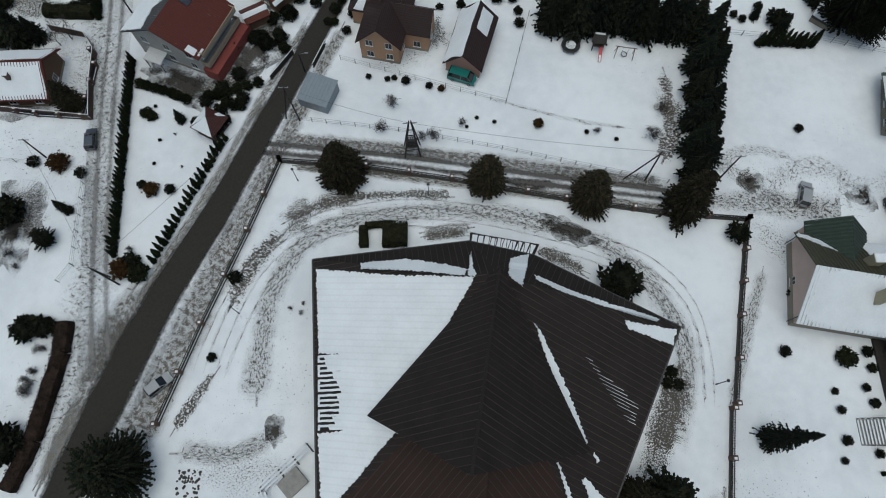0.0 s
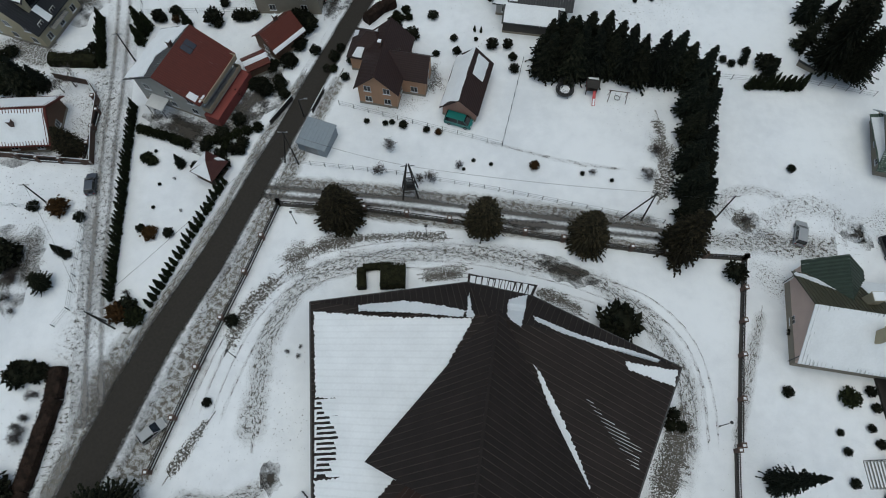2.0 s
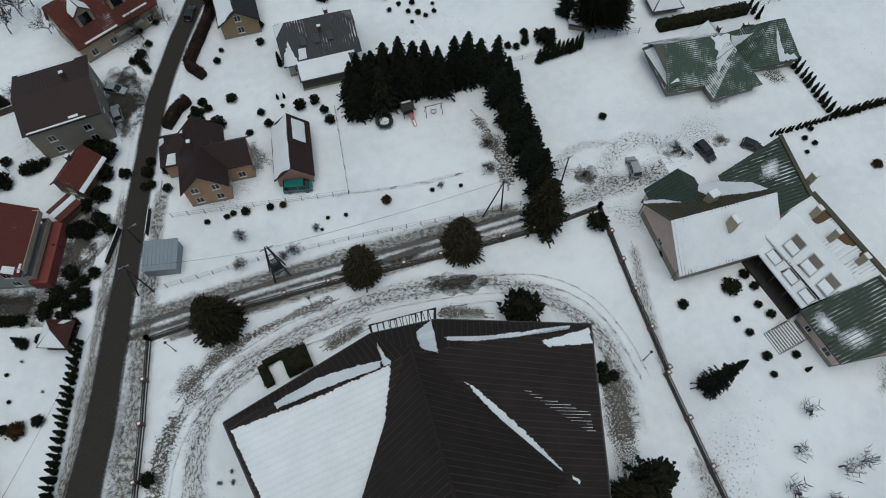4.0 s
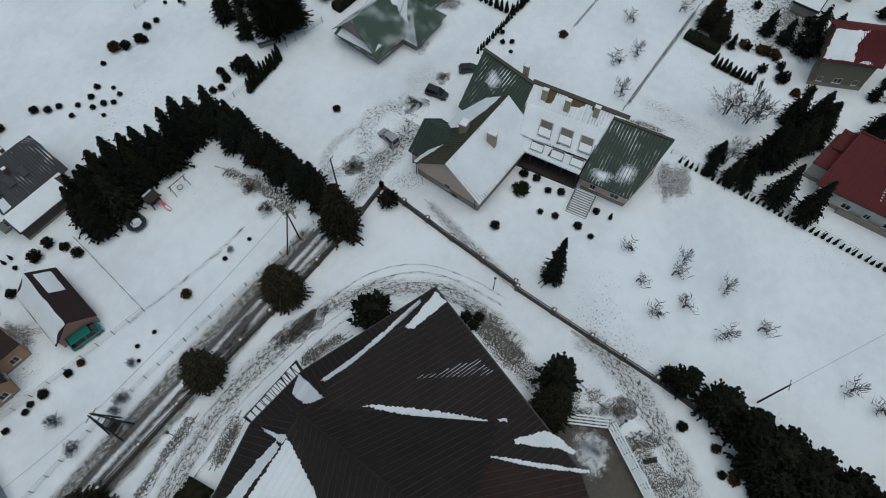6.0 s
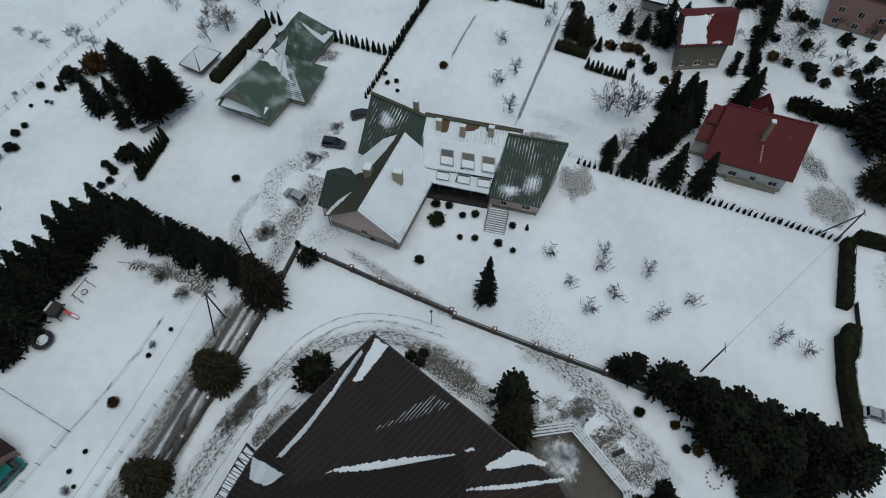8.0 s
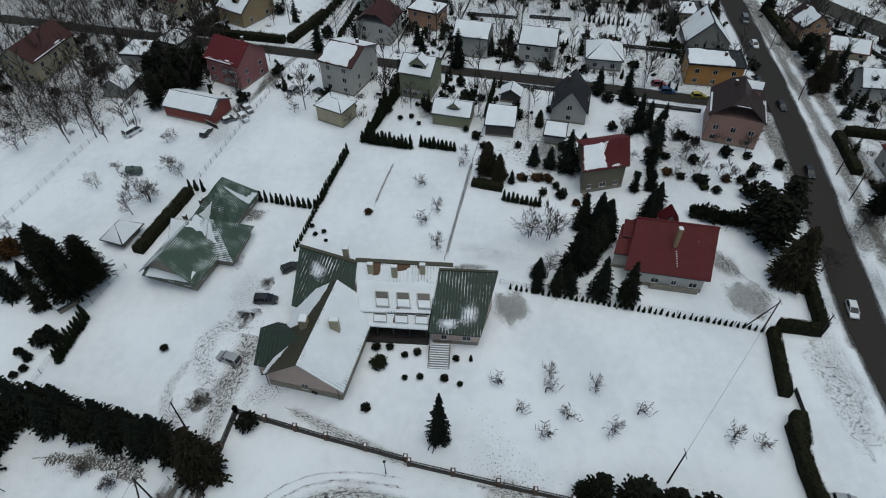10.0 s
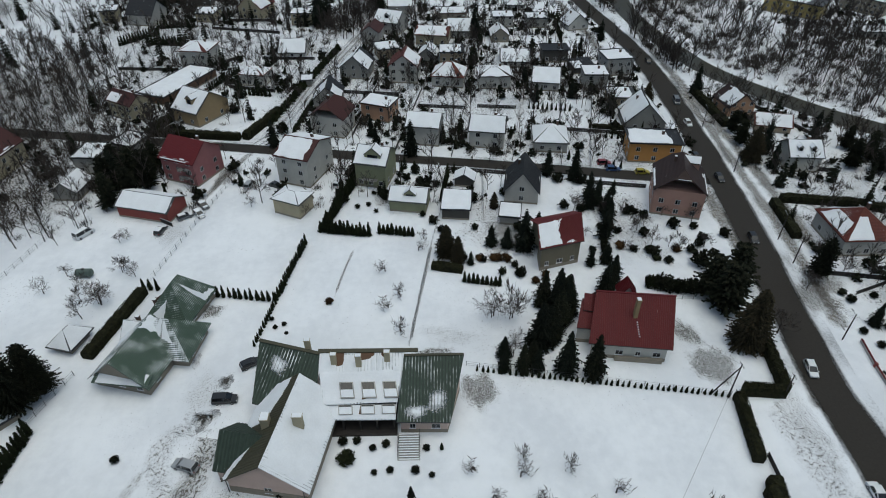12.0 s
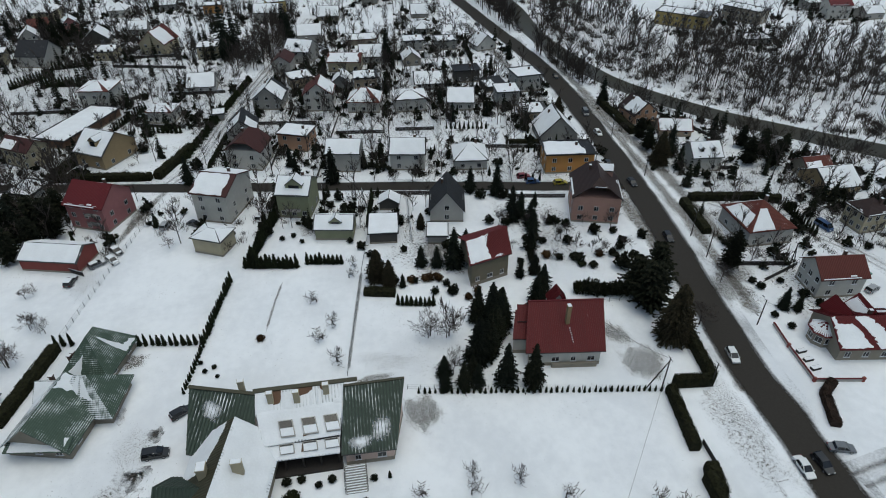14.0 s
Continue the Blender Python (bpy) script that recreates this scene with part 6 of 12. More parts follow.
def red_house():
    h = thing("house", pose(0, 0, 0), "white house under one wide dark red metal roof", "house", "large villas")
    TL, TR, BR, BL = (90.2, -33.0, 9.3), (88.2, -48.4, 9.3), (78.9, -46.0, 4.1), (81.0, -30.2, 4.1)
    lean_house(h, [BL, BR, TR, TL], "white", "red_roof", None, 0.75, 0.36, 4, seed=1.3)
    lean_house(h, [(85.2, -28.7, 4.2), (84.6, -32.6, 4.2), (90.2, -33.6, 6.9), (90.8, -30.6, 6.9)], "white", "red_roof", None, 0.3, 0.36, seed=1.6)
    lean_house(h, [(88.2, -30.4, 6.1), (87.6, -33.2, 6.1), (90.6, -33.7, 8.0), (91.2, -31.0, 8.0)], "white", "red_roof", None, 0.25, 0.36, seed=1.7)
    house(92.0, -39.8, -8, 3.0, 3.4, 7.6, 10.0, "gable", "white", "red_roof", (), (), 0.3, 0.35, (), into=h)
    part("back_roof", Geo().prism([TR, (92.0, -48.9, 4.6), (94.0, -32.6, 4.6), TL], 0.2).g, M["red_roof"], h)
    part("ridge_cap", Geo().beam((90.25, -32.9, 9.36), (88.25, -48.5, 9.36), 0.4, 0.14).g, M["red_roof"], h)
    chimney(h, 85.2, -39.8, 6.4, 11.4, 0.9, 0.75, "tan")
    part("stone_base", Geo().beam((79.15, -44.6, 0.55), (80.3, -35.6, 0.55), 0.5, 1.1).g, M["stone"], h)
    for k in range(7):
        part("snow_guard", Geo().box(81.4 + k * 0.42, 81.55 + k * 0.42, -40.12, -39.88, 5.05 + k * 0.235, 5.22 + k * 0.235).g, M["roof_snow"], h)
    return h


red_house()


def pink_house():
    h = thing("house", pose(0, 0, 0), "pink rendered house with a dark brown tiled roof", "house", "houses on the road")
    house(-9.6, 73.4, 78, 12.0, 6.9, 5.0, 8.4, "gable", "peach", "brown_roof", (None, (0.05, 0.2, 0.05, 0.4)), ((3, 2, 2), (0, 2, 2)), 0.6, 0.0, ((0.05, 0.1),), into=h)
    house(-5.9, 72.8, -12, 8.0, 5.2, 4.8, 7.6, "gable", "peach", "brown_roof", (), ((1, 2, 1), (0, 1, 2)), 0.5, 0.0, (), into=h)
    house(-12.0, 78.0, -12, 7.0, 6.0, 4.2, 7.2, "hip", "peach", "brown_roof", ((0.1, 0.35, 0.05, 0.4),), (), 0.5, 0.0, (), into=h)
    return h


pink_house()
house(5.0, 70.0, 74, 11.0, 6.0, 2.7, 5.4, "gable", "pink", "brown_roof", ([(0.55, 0.95, 0.25, 0.8)], (0.02, 0.98, 0.03, 0.97)), (), 0.5, 0.0, (), name="garage", category="garage", label="pink garage with a brown roof snowed on one side", group="outbuildings")
house(-73.2, 62.8, 2, 13.0, 9.0, 3.0, 6.2, "gable", "brown", "rust_roof", (1, (0.03, 0.97, 0.05, 0.9)), ((0, 1, 3), (1, 1, 1)), 0.7, 0.5, ((0.1, -0.25),), label="low brown wooden house with a fully snowed gabled roof", group="houses on the road")
house(-29.7, 82.0, 48, 6.6, 5.6, 3.0, 5.4, "gable", "brown", "brick_roof", ([(0.0, 1.0, 0.0, 0.18)], [(0.05, 0.95, 0.05, 0.25)]), ((3, 1, 1),), 0.5, 0.0, ((0.1, 0.1),), name="summerhouse", category="summerhouse", label="small brown summerhouse with a brick-red roof", group="outbuildings")
house(-33.5, 76.0, 30, 4.0, 3.0, 2.4, 3.4, "gable", "brown", "brick_roof", ([(0.0, 1.0, 0.5, 0.9)], None), (), 0.3, 0.0, (), name="shed", category="shed", label="small wooden shed with a reddish roof", group="outbuildings")
house(87.6, 72.8, -14, 5.2, 4.0, 2.3, 4.2, "hip", "dark", "grey_roof", (1,), (), 0.9, 0.0, (), name="gazebo", category="gazebo", label="dark garden gazebo with a snowed hipped roof", group="outbuildings")


def chalet():
    h = thing("house", pose(0, 0, 0), "grey-roofed chalet with a snowed lean-to before it", "house", "houses on the road")
    house(18.6, 92.6, -9, 13.6, 9.6, 4.0, 8.6, "half", "lightgrey", "grey_roof", ([((0.0, 0.0), (0.2, 0.0), (0.05, 0.6)), (0.2, 0.3, 0.1, 0.35), (0.1, 0.9, 0.0, 0.06)], 1, None, 1), ((0, 1, 4), (1, 1, 2)), 0.8, 0.0, ((0.05, -0.2), (0.2, 0.1)), into=h)
    for k in range(3):
        part("roof_window", Geo().prism([(14.6 + k * 2.6, 89.6 - k * 0.41, 5.9), (15.8 + k * 2.6, 89.4 - k * 0.41, 5.9), (16.0 + k * 2.6, 90.6 - k * 0.41, 7.1), (14.8 + k * 2.6, 90.8 - k * 0.41, 7.1)], 0.1).g, M["glass"], h)
    house(17.4, 85.6, -9, 10.0, 4.0, 2.6, 3.5, "shed", "dark", "grey_roof", (1,), (), 0.3, 0.0, (), into=h)
    return h


chalet()


def grey_shed():
    h = thing("shed", pose(-21.2, 59.9, 0, 0, 0, -20), "blue-grey sheet-metal shed with a low roof", "shed", "outbuildings")
    part("wall", Geo().box(-2.6, 2.6, -2.5, 2.5, 0, 2.3).g, M["shed_sheet"], h)
    part("roof", Geo().prism([(-2.75, -2.7, 2.3), (2.75, -2.7, 2.3), (2.75, 2.7, 2.75), (-2.75, 2.7, 2.75)], 0.08).g, M["shed_sheet"], h)
    part("door", Geo().box(-1.2, 1.2, -2.56, -2.505, 0.05, 2.05).g, M["steel"], h)
    for k in range(9):
        part("roof_seam", Geo().beam((-2.5 + k * 0.62, -2.7, 2.33), (-2.5 + k * 0.62, 2.7, 2.78), 0.06, 0.05).g, M["shed_sheet"], h)
    return h


grey_shed()


def gazebo():
    h = thing("gazebo", pose(-38.8, 53.8, 0, 0, 0, 62), "small garden gazebo with a maroon roof half under snow", "gazebo", "outbuildings")
    for x in (-1.7, 1.7):
        for y in (-1.7, 1.7):
            part("post", Geo().box(x - 0.08, x + 0.08, y - 0.08, y + 0.08, 0, 2.3).g, M["dark_wood"], h)
    planes = [[(-2.3, -2.3, 2.2), (2.3, -2.3, 2.2), (0, 0, 3.9)], [(2.3, -2.3, 2.2), (2.3, 2.3, 2.2), (0, 0, 3.9)], [(2.3, 2.3, 2.2), (-2.3, 2.3, 2.2), (0, 0, 3.9)], [(-2.3, 2.3, 2.2), (-2.3, -2.3, 2.2), (0, 0, 3.9)]]
    add_roof(h, planes, "maroon_roof", (None, (0.1, 0.4, 0.05, 0.4), 1, 1), 0.12)
    part("floor", Geo().box(-1.9, 1.9, -1.9, 1.9, 0, 0.15).g, M["wood"], h)
    part("bench", Geo().box(-1.5, 1.5, 1.2, 1.6, 0.15, 0.55).g, M["wood"], h)
    return h


gazebo()


# ---------------------------------------------------------------- fences
def picket_fence(points, label, high=1.5, every=6.4, name="fence"):
    """Low stone base capped with snow, dark pickets on two rails, and stout posts."""
    h = thing(name, pose(0, 0, 0), label, "fence", kind="")
    posts = []
    for a, b in zip(points, points[1:]):
        a, b = Vector((*a, 0)), Vector((*b, 0))
        L = (b - a).length
        d = (b - a).normalized()
        s = Vector((-d.y, d.x, 0))
        n = max(1, round(L / every))
        up = Vector((0, 0, 1))
        part("base", Geo().beam(a + up * 0.22, b + up * 0.22, 0.38, 0.44).g, M["dark"], h)
        part("snow_ledge", Geo().beam(a + up * 0.47 + s * 0.12, b + up * 0.47 + s * 0.12, 0.12, 0.07).g, M["roof_snow"], h)
        for z in (0.75, high - 0.12):
            part("rail", Geo().beam(a + up * z, b + up * z, 0.09, 0.12).g, M["dark_wood"], h)
        g = Geo()
        for k in range(int(L / 0.22)):
            p = a + d * (0.22 * k + 0.1)
            g.beam(p + up * 0.5 + s * 0.06, p + up * high + s * 0.06, 0.13, 0.04, d)
        tagged(part("picket", g.g, M["dark_wood"], h), "dark pickets of the fence", kind="stuff")
        for k in range(n + 1):
            p = a + d * (L * k / n)
            if all((p - q).length > 1 for q in posts):
                posts.append(p)
    for p in posts:
        g = Geo().box(-0.3, 0.3, -0.3, 0.3, 0, high + 0.15).box(-0.38, 0.38, -0.38, 0.38, high + 0.15, high + 0.25)
        o = part("post", g.g, M["brick"], h)
        o.location = p
        part("snow_cap", Geo().box(-0.2, 0.2, -0.2, 0.14, high + 0.25, high + 0.31).g, M["roof_snow"], o)
    return h


def wire_fence(points, label, high=1.4, every=2.6, mat_name="steel"):
    h = thing("fence", pose(0, 0, 0), label, "fence")
    for a, b in zip(points, points[1:]):
        a, b = Vector((*a, 0)), Vector((*b, 0))
        n = max(1, round((b - a).length / every))
        up = Vector((0, 0, 1))
        for z in (0.3, 0.75, high - 0.05):
            part("wire", Geo().beam(a + up * z, b + up * z, 0.025, 0.03).g, M[mat_name], h)
        for k in range(n + 1):
            p = a.lerp(b, k / n)
            part("post", Geo().box(p.x - 0.05, p.x + 0.05, p.y - 0.05, p.y + 0.05, 0, high).g, M[mat_name], h)
    return h


FENCE_A = "dark picket fence on a snow-capped concrete base with brick posts"
picket_fence([(-26.9, 47.5), (-12.5, 46.3), (1.5, 44.0), (19.8, 40.4), (36.0, 37.8), (48.5, 36.8)], FENCE_A)
picket_fence([(48.5, 36.8), (44.8, 21.1), (42.0, 8.2)], FENCE_A)
picket_fence([(41.4, 7.6), (39.0, -6.0), (37.2, -17.0), (35.5, -24.5), (33.0, -34.0)], FENCE_A)
picket_fence([(-26.9, 47.5), (-30.9, 35.1), (-36.2, 20.1), (-40.8, 5.6)], FENCE_A)
WIRE = "thin wire mesh fence on steel posts"
wire_fence([(-27.1, 55.8), (-7.4, 53.2), (9.9, 49.7), (26.7, 45.7), (36.7, 43.4)], WIRE)
wire_fence([(-18.0, 67.7), (0.5, 61.9), (10.9, 58.7), (15.7, 77.2)], WIRE)
wire_fence([(85.0, 4.7), (118.5, -0.1), (138.2, -3.6)], WIRE, 1.3)
wire_fence([(105.9, 63.9), (138.4, 58.5), (160.2, 53.7)], WIRE, 1.5)
wire_fence([(50.6, 73.0), (56.9, 72.3), (67.1, 71.7), (78.9, 68.6)], WIRE, 1.4)
wire_fence([(97.1, -67.1), (97.5, -50.0)], WIRE, 1.5)
wire_fence([(79.5, -6.5), (71.0, -55.0)], WIRE, 1.3)
wire_fence([(64.0, 105.8), (83.4, 102.3), (130, 94)], WIRE, 1.4)
picket_fence([(-62.2, 69.3), (-60.9, 66.3), (-61.1, 55.9), (-69.0, 56.5), (-76.0, 57.7)], "brown brick garden wall with pickets and snow caps", 1.3, 4.0)
wire_fence([(-60.4, 102.4), (-57.4, 89.7), (-28.5, 90.1)], WIRE, 1.3)
wire_fence([(-73.6, 47.9), (-67.9, 47.3), (-59.2, 46.3)], WIRE, 1.3)
wire_fence([(-58.8, 46.3), (-57.7, 29.5), (-59.3, 26.8)], WIRE, 1.3)


def board_fence(a, b, high=1.3, label="dark board fence between two gardens", mat_name="dark_wood", board=0.5):
    """Posts and upright boards, with snow along the top."""
    h = thing("fence", pose(0, 0, 0), label, "fence")
    a, b = Vector((*a, 0)), Vector((*b, 0))
    d = (b - a).normalized()
    up = Vector((0, 0, 1))
    g = Geo()
    for k in range(max(1, int((b - a).length / board))):
        p = a + d * (board * k + 0.05)
        g.beam(p + up * high * (0.5 + 0.02 * (k % 3)), p + d * board * 0.92 + up * high * (0.5 + 0.02 * (k % 3)), 0.05, high)
    tagged(part("board", g.g, M[mat_name], h), kind="stuff")
    for z in (0.35, high - 0.2):
        part("rail", Geo().beam(a + up * z, b + up * z, 0.14, 0.08).g, M[mat_name], h)
    part("snow_ledge", Geo().beam(a + up * (high + 0.06), b + up * (high + 0.06), 0.09, 0.06).g, M["roof_snow"], h)
    return h


# ---------------------------------------------------------------- poles and lamps
def pole(x, y, h, label="wooden power pole with a crossarm", strut=None, lean=(0, 0), name="power_pole", arm=1.6, yaw=0.0, lamp=False):
    t = thing(name, pose(x, y, 0, 0, 0, yaw), label, "pole", "power poles")
    top = Vector((lean[0], lean[1], h))
    part("shaft", Geo().tube((0, 0, 0), top, 0.15, 0.1, 8).g, M["dark_wood"], t)
    if arm:
        part("crossarm", Geo().beam(top + Vector((-arm / 2, 0, -0.25)), top + Vector((arm / 2, 0, -0.25)), 0.1, 0.12).g, M["steel"], t)
        for k in (-1, 0, 1):
            c = top + Vector((k * arm * 0.45, 0, -0.19))
            part("insulator", Geo().tube(c, c + Vector((0, 0, 0.22)), 0.06, 0.04, 6).g, M["lamp_glass"], t)
    if strut:
        part("strut", Geo().tube((strut[0], strut[1], 0), top * 0.9, 0.13, 0.1, 8).g, M["dark_wood"], t)
    if lamp:
        part("lamp_arm", Geo().beam(top * 0.95, top * 0.95 + Vector((1.2, 0, 0.35)), 0.06, 0.06).g, M["steel"], t)
        part("lamp_head", Geo().box(top.x + 1.0, top.x + 1.6, top.y - 0.12, top.y + 0.12, h * 0.95 + 0.3, h * 0.95 + 0.42).g, M["steel"], t)
    return t


pole(33.2, 44.0, 9.5, strut=(-3.5, 0.2), lean=(-0.3, 0.2), label="wooden power pole with a slanting strut")
pole(45.0, 43.8, 8.6)
pole(-50.0, 26.4, 8.8, strut=(-1.6, 1.2), label="wooden power pole with a slanting strut")
pole(-56.8, 78.2, 7.2)
pole(-66.1, 48.5, 6.0)
pole(-24.2, 65.3, 5.0, arm=0, lamp=True, label="roadside pole with a small lamp", name="street_lamp")
pole(-24.3, 55.4, 7.5, strut=(-2.4, 0.4), lean=(-1.2, 1.6), label="leaning wooden pole with a strut")
pole(41.0, -31.6, 9.8)
pole(71.1, -54.7, 8.6, strut=(0.6, 3.0), label="wooden power pole with a slanting strut")
pole(70.2, -64.4, 6.4)
pole(109.4, -85.5, 8.0, lamp=True, arm=0, label="grey street lamp on the pavement", name="street_lamp")
pole(147.6, 8.3, 8.2)
pole(118.7, -86.2, 7.6, lamp=True, arm=0, label="grey street lamp on the pavement", name="street_lamp")
pole(180.7, -90.0, 7.0, lamp=True, arm=0, label="grey street lamp on the pavement", name="street_lamp")
pole(151.6, -88.6, 7.0, lamp=True, arm=0, label="grey street lamp on the pavement", name="street_lamp")
pole(84.6, -83.5, 7.0, lamp=True, arm=0, label="grey street lamp on the pavement", name="street_lamp")
pole(100.5, -101.5, 8.5, strut=(0.6, -2.0), label="wooden power pole with a slanting strut")


def garden_lamp(x, y, h=3.6):
    t = thing("garden_lamp", pose(x, y, 0), "dark churchyard lamp post with a small lantern", "lamp", "churchyard lamps")
    part("shaft", Geo().tube((0, 0, 0), (0, 0, h), 0.07, 0.05, 8).g, M["dark_steel"], t)
    part("foot", Geo().tube((0, 0, 0), (0, 0, 0.4), 0.14, 0.1, 8).g, M["dark_steel"], t)
    part("lantern", Geo().tube((0, 0, h), (0, 0, h + 0.45), 0.12, 0.2, 8).g, M["lamp_glass"], t)
    part("cap", Geo().tube((0, 0, h + 0.45), (0, 0, h + 0.62), 0.26, 0.05, 8).g, M["dark_steel"], t)


for lx, ly in ((-2.3, 41.4), (-23.8, 44.1), (-31.0, 21.8), (39.8, 11.0), (28.2, -14.5)):
    garden_lamp(lx, ly)


def pylon():
    t = thing("transformer_pylon", pose(-5.0, 49.2, 0, 0, 0, 4), "wooden A-frame pylon carrying a transformer", "pylon")
    top = Vector((0, 0, 9.6))
    for x, y in ((-1.3, -0.9), (1.3, -0.9), (-1.3, 1.4), (1.3, 1.4)):
        part("leg", Geo().tube((x, y, 0), top + Vector((x * 0.12, y * 0.12, 0)), 0.14, 0.1, 8).g, M["dark_wood"], t)
    for z in (2.2, 4.2, 6.2):
        f = 1 - 0.88 * z / 9.6
        for y in (-0.9, 1.4):
            part("brace", Geo().beam((-1.3 * f, y * f, z), (1.3 * f, y * f, z), 0.1, 0.12).g, M["dark_wood"], t)
    part("platform", Geo().box(-0.9, 0.9, -0.8, 0.9, 3.0, 3.12).g, M["dark_wood"], t)
    part("transformer", Geo().box(-0.5, 0.5, -0.45, 0.45, 3.12, 4.5).g, M["dark_steel"], t)
    for k in (-0.3, 0, 0.3):
        part("insulator", Geo().tube((k, 0, 4.5), (k, 0, 4.95), 0.07, 0.05, 6).g, M["lamp_glass"], t)
    part("crossarm", Geo().beam((-1.1, 0, 9.3), (1.1, 0, 9.3), 0.12, 0.12).g, M["steel"], t)


pylon()


def cable(a, b, sag=0.8, r=0.02):
    g = Geo()
    a, b = Vector(a), Vector(b)
    pts = [a.lerp(b, i / 12) - Vector((0, 0, 4 * sag * (i / 12) * (1 - i / 12))) for i in range(13)]
    side = (b - a).cross(Vector((0, 0, 1))).normalized() * r
    up = Vector((0, 0, r))
    g.add([p + o for p in pts for o in (side - up, up, -side - up)], [(3 * i + k, 3 * i + (k + 1) % 3, 3 * i + 3 + (k + 1) % 3, 3 * i + 3 + k) for i in range(12) for k in range(3)])
    return tagged(part("power_cable", g.g, M["dark_steel"]), "thin dark overhead power cable", "cable", "overhead cables")


cable((-5, 49.2, 9.3), (32.9, 44.2, 9.2))
cable((32.9, 44.2, 9.2), (45, 43.8, 8.3))
cable((-5, 49.2, 9.3), (-25.5, 57, 7.4))
cable((-25.5, 57, 7.4), (-50, 26.4, 8.5))
cable((-50, 26.4, 8.5), (-66.1, 48.5, 5.8))
cable((71.1, -54.7, 8.4), (86, -47.5, 6.0))
cable((41, -31.6, 9.6), (71.1, -54.7, 8.4))


# ---------------------------------------------------------------- vehicles
def car(x, y, yaw, paint="silver", kind="hatch", label="", snowed=False):
    """A parked car, nose towards its own +x."""
    L, W, H, hood, tail = dict(hatch=(4.2, 1.76, 1.48, 0.27, 0.02), sedan=(4.5, 1.78, 1.44, 0.27, 0.17), suv=(4.5, 1.85, 1.72, 0.24, 0.0), van=(5.0, 1.95, 1.98, 0.12, 0.0))[kind]
    t = thing("car", pose(x, y, 0, 0, 0, yaw), label or "parked %s car on the snow" % paint, "car", "parked cars")
    sill, belt = 0.25, 0.56 * H
    def prof(pts, w0, w1):
        n = len(pts)
        v = [(px, -wv, pz) for (px, pz), wv in zip(pts, w0)] + [(px, wv, pz) for (px, pz), wv in zip(pts, w1)]
        return v, [tuple(range(n)), tuple(range(2 * n - 1, n - 1, -1))] + [(i, n + i, n + (i + 1) % n, (i + 1) % n) for i in range(n)]
    low = [(-L / 2, sill + 0.1), (-L / 2 + 0.06, sill), (L / 2 - 0.08, sill), (L / 2, sill + 0.12), (L / 2 - 0.04, belt * 0.72), (L / 2 - L * hood * 0.92, belt), (-L / 2 + L * tail, belt + 0.03), (-L / 2 + 0.03, belt - 0.05)]
    w = [W / 2 - 0.05, W / 2 - 0.06, W / 2 - 0.1, W / 2 - 0.1, W / 2 - 0.1, W / 2 - 0.03, W / 2 - 0.05, W / 2 - 0.07]
    v, f = prof(low, w, w)
    body = part("body", (v, f), M["car_" + paint], t)
    a, b = L / 2 - L * hood, -L / 2 + L * tail
    cab = [(b + 0.05, belt), (a + 0.1, belt), (a - (0.75 if kind != "van" else 0.5), H - 0.03), (a - 1.3, H), (b + 0.5, H), (b + (0.55 if kind == "sedan" else 0.18), H - 0.05)]
    ww = [W / 2 - 0.06, W / 2 - 0.06, W / 2 - 0.2, W / 2 - 0.22, W / 2 - 0.22, W / 2 - 0.2]
    v, f = prof(cab, ww, ww)
    part("cabin_glass", (v, f), M["glass"], t)
    rf = [(a - 0.75, H - 0.02), (a - 1.3, H + 0.02), (b + 0.5, H + 0.02), (b + 0.25, H - 0.05)]
    g = Geo()
    g.add([(px, s * (W / 2 - 0.2), pz) for s in (-1, 1) for px, pz in rf], [(0, 4, 5, 1), (1, 5, 6, 2), (2, 6, 7, 3)])
    g.add([(px, s * (W / 2 - 0.2), pz - 0.05) for s in (-1, 1) for px, pz in rf], [(1, 5, 4, 0), (2, 6, 5, 1), (3, 7, 6, 2)])
    part("roof_panel", g.g, M["car_" + paint] if not snowed else M["roof_snow"], t)
    for s in (-1, 1):
        for p0, p1, pw in (((a + 0.08, belt), (a - 0.75, H - 0.02), 0.08), ((b + 0.08, belt), (b + 0.3, H - 0.04), 0.2), ((0.0, belt), (0.05, H - 0.02), 0.1)):
            part("pillar", Geo().beam((p0[0], s * (W / 2 - 0.065), p0[1]), (p1[0], s * (W / 2 - 0.2), p1[1]), pw, 0.06).g, M["car_" + paint], t)
        part("headlight", Geo().box(L / 2 - 0.12, L / 2 + 0.005, s * (W / 2 - 0.35) - 0.18, s * (W / 2 - 0.35) + 0.18, belt * 0.62, belt * 0.78).g, M["lamp_glass"], t)
        part("tail_light", Geo().box(-L / 2 - 0.005, -L / 2 + 0.08, s * (W / 2 - 0.25) - 0.12, s * (W / 2 - 0.25) + 0.12, belt * 0.7, belt * 0.95).g, M["tail_red"], t)
        part("mirror", Geo().box(a - 0.1, a + 0.08, s * (W / 2 + 0.06) - 0.08, s * (W / 2 + 0.06) + 0.08, belt + 0.02, belt + 0.16).g, M["car_" + paint], t)
        for k in (-1, 1):
            cx = k * L * 0.3
            ty = part("wheel", Geo().tube((cx, s * (W / 2 - 0.2), 0.32), (cx, s * (W / 2 + 0.0), 0.32), 0.32, 0.32, 14).g, M["tyre"], t)
            part("rim", Geo().tube((cx, s * (W / 2 - 0.01), 0.32), (cx, s * (W / 2 + 0.012), 0.32), 0.2, 0.18, 10).g, M["chrome"], ty)
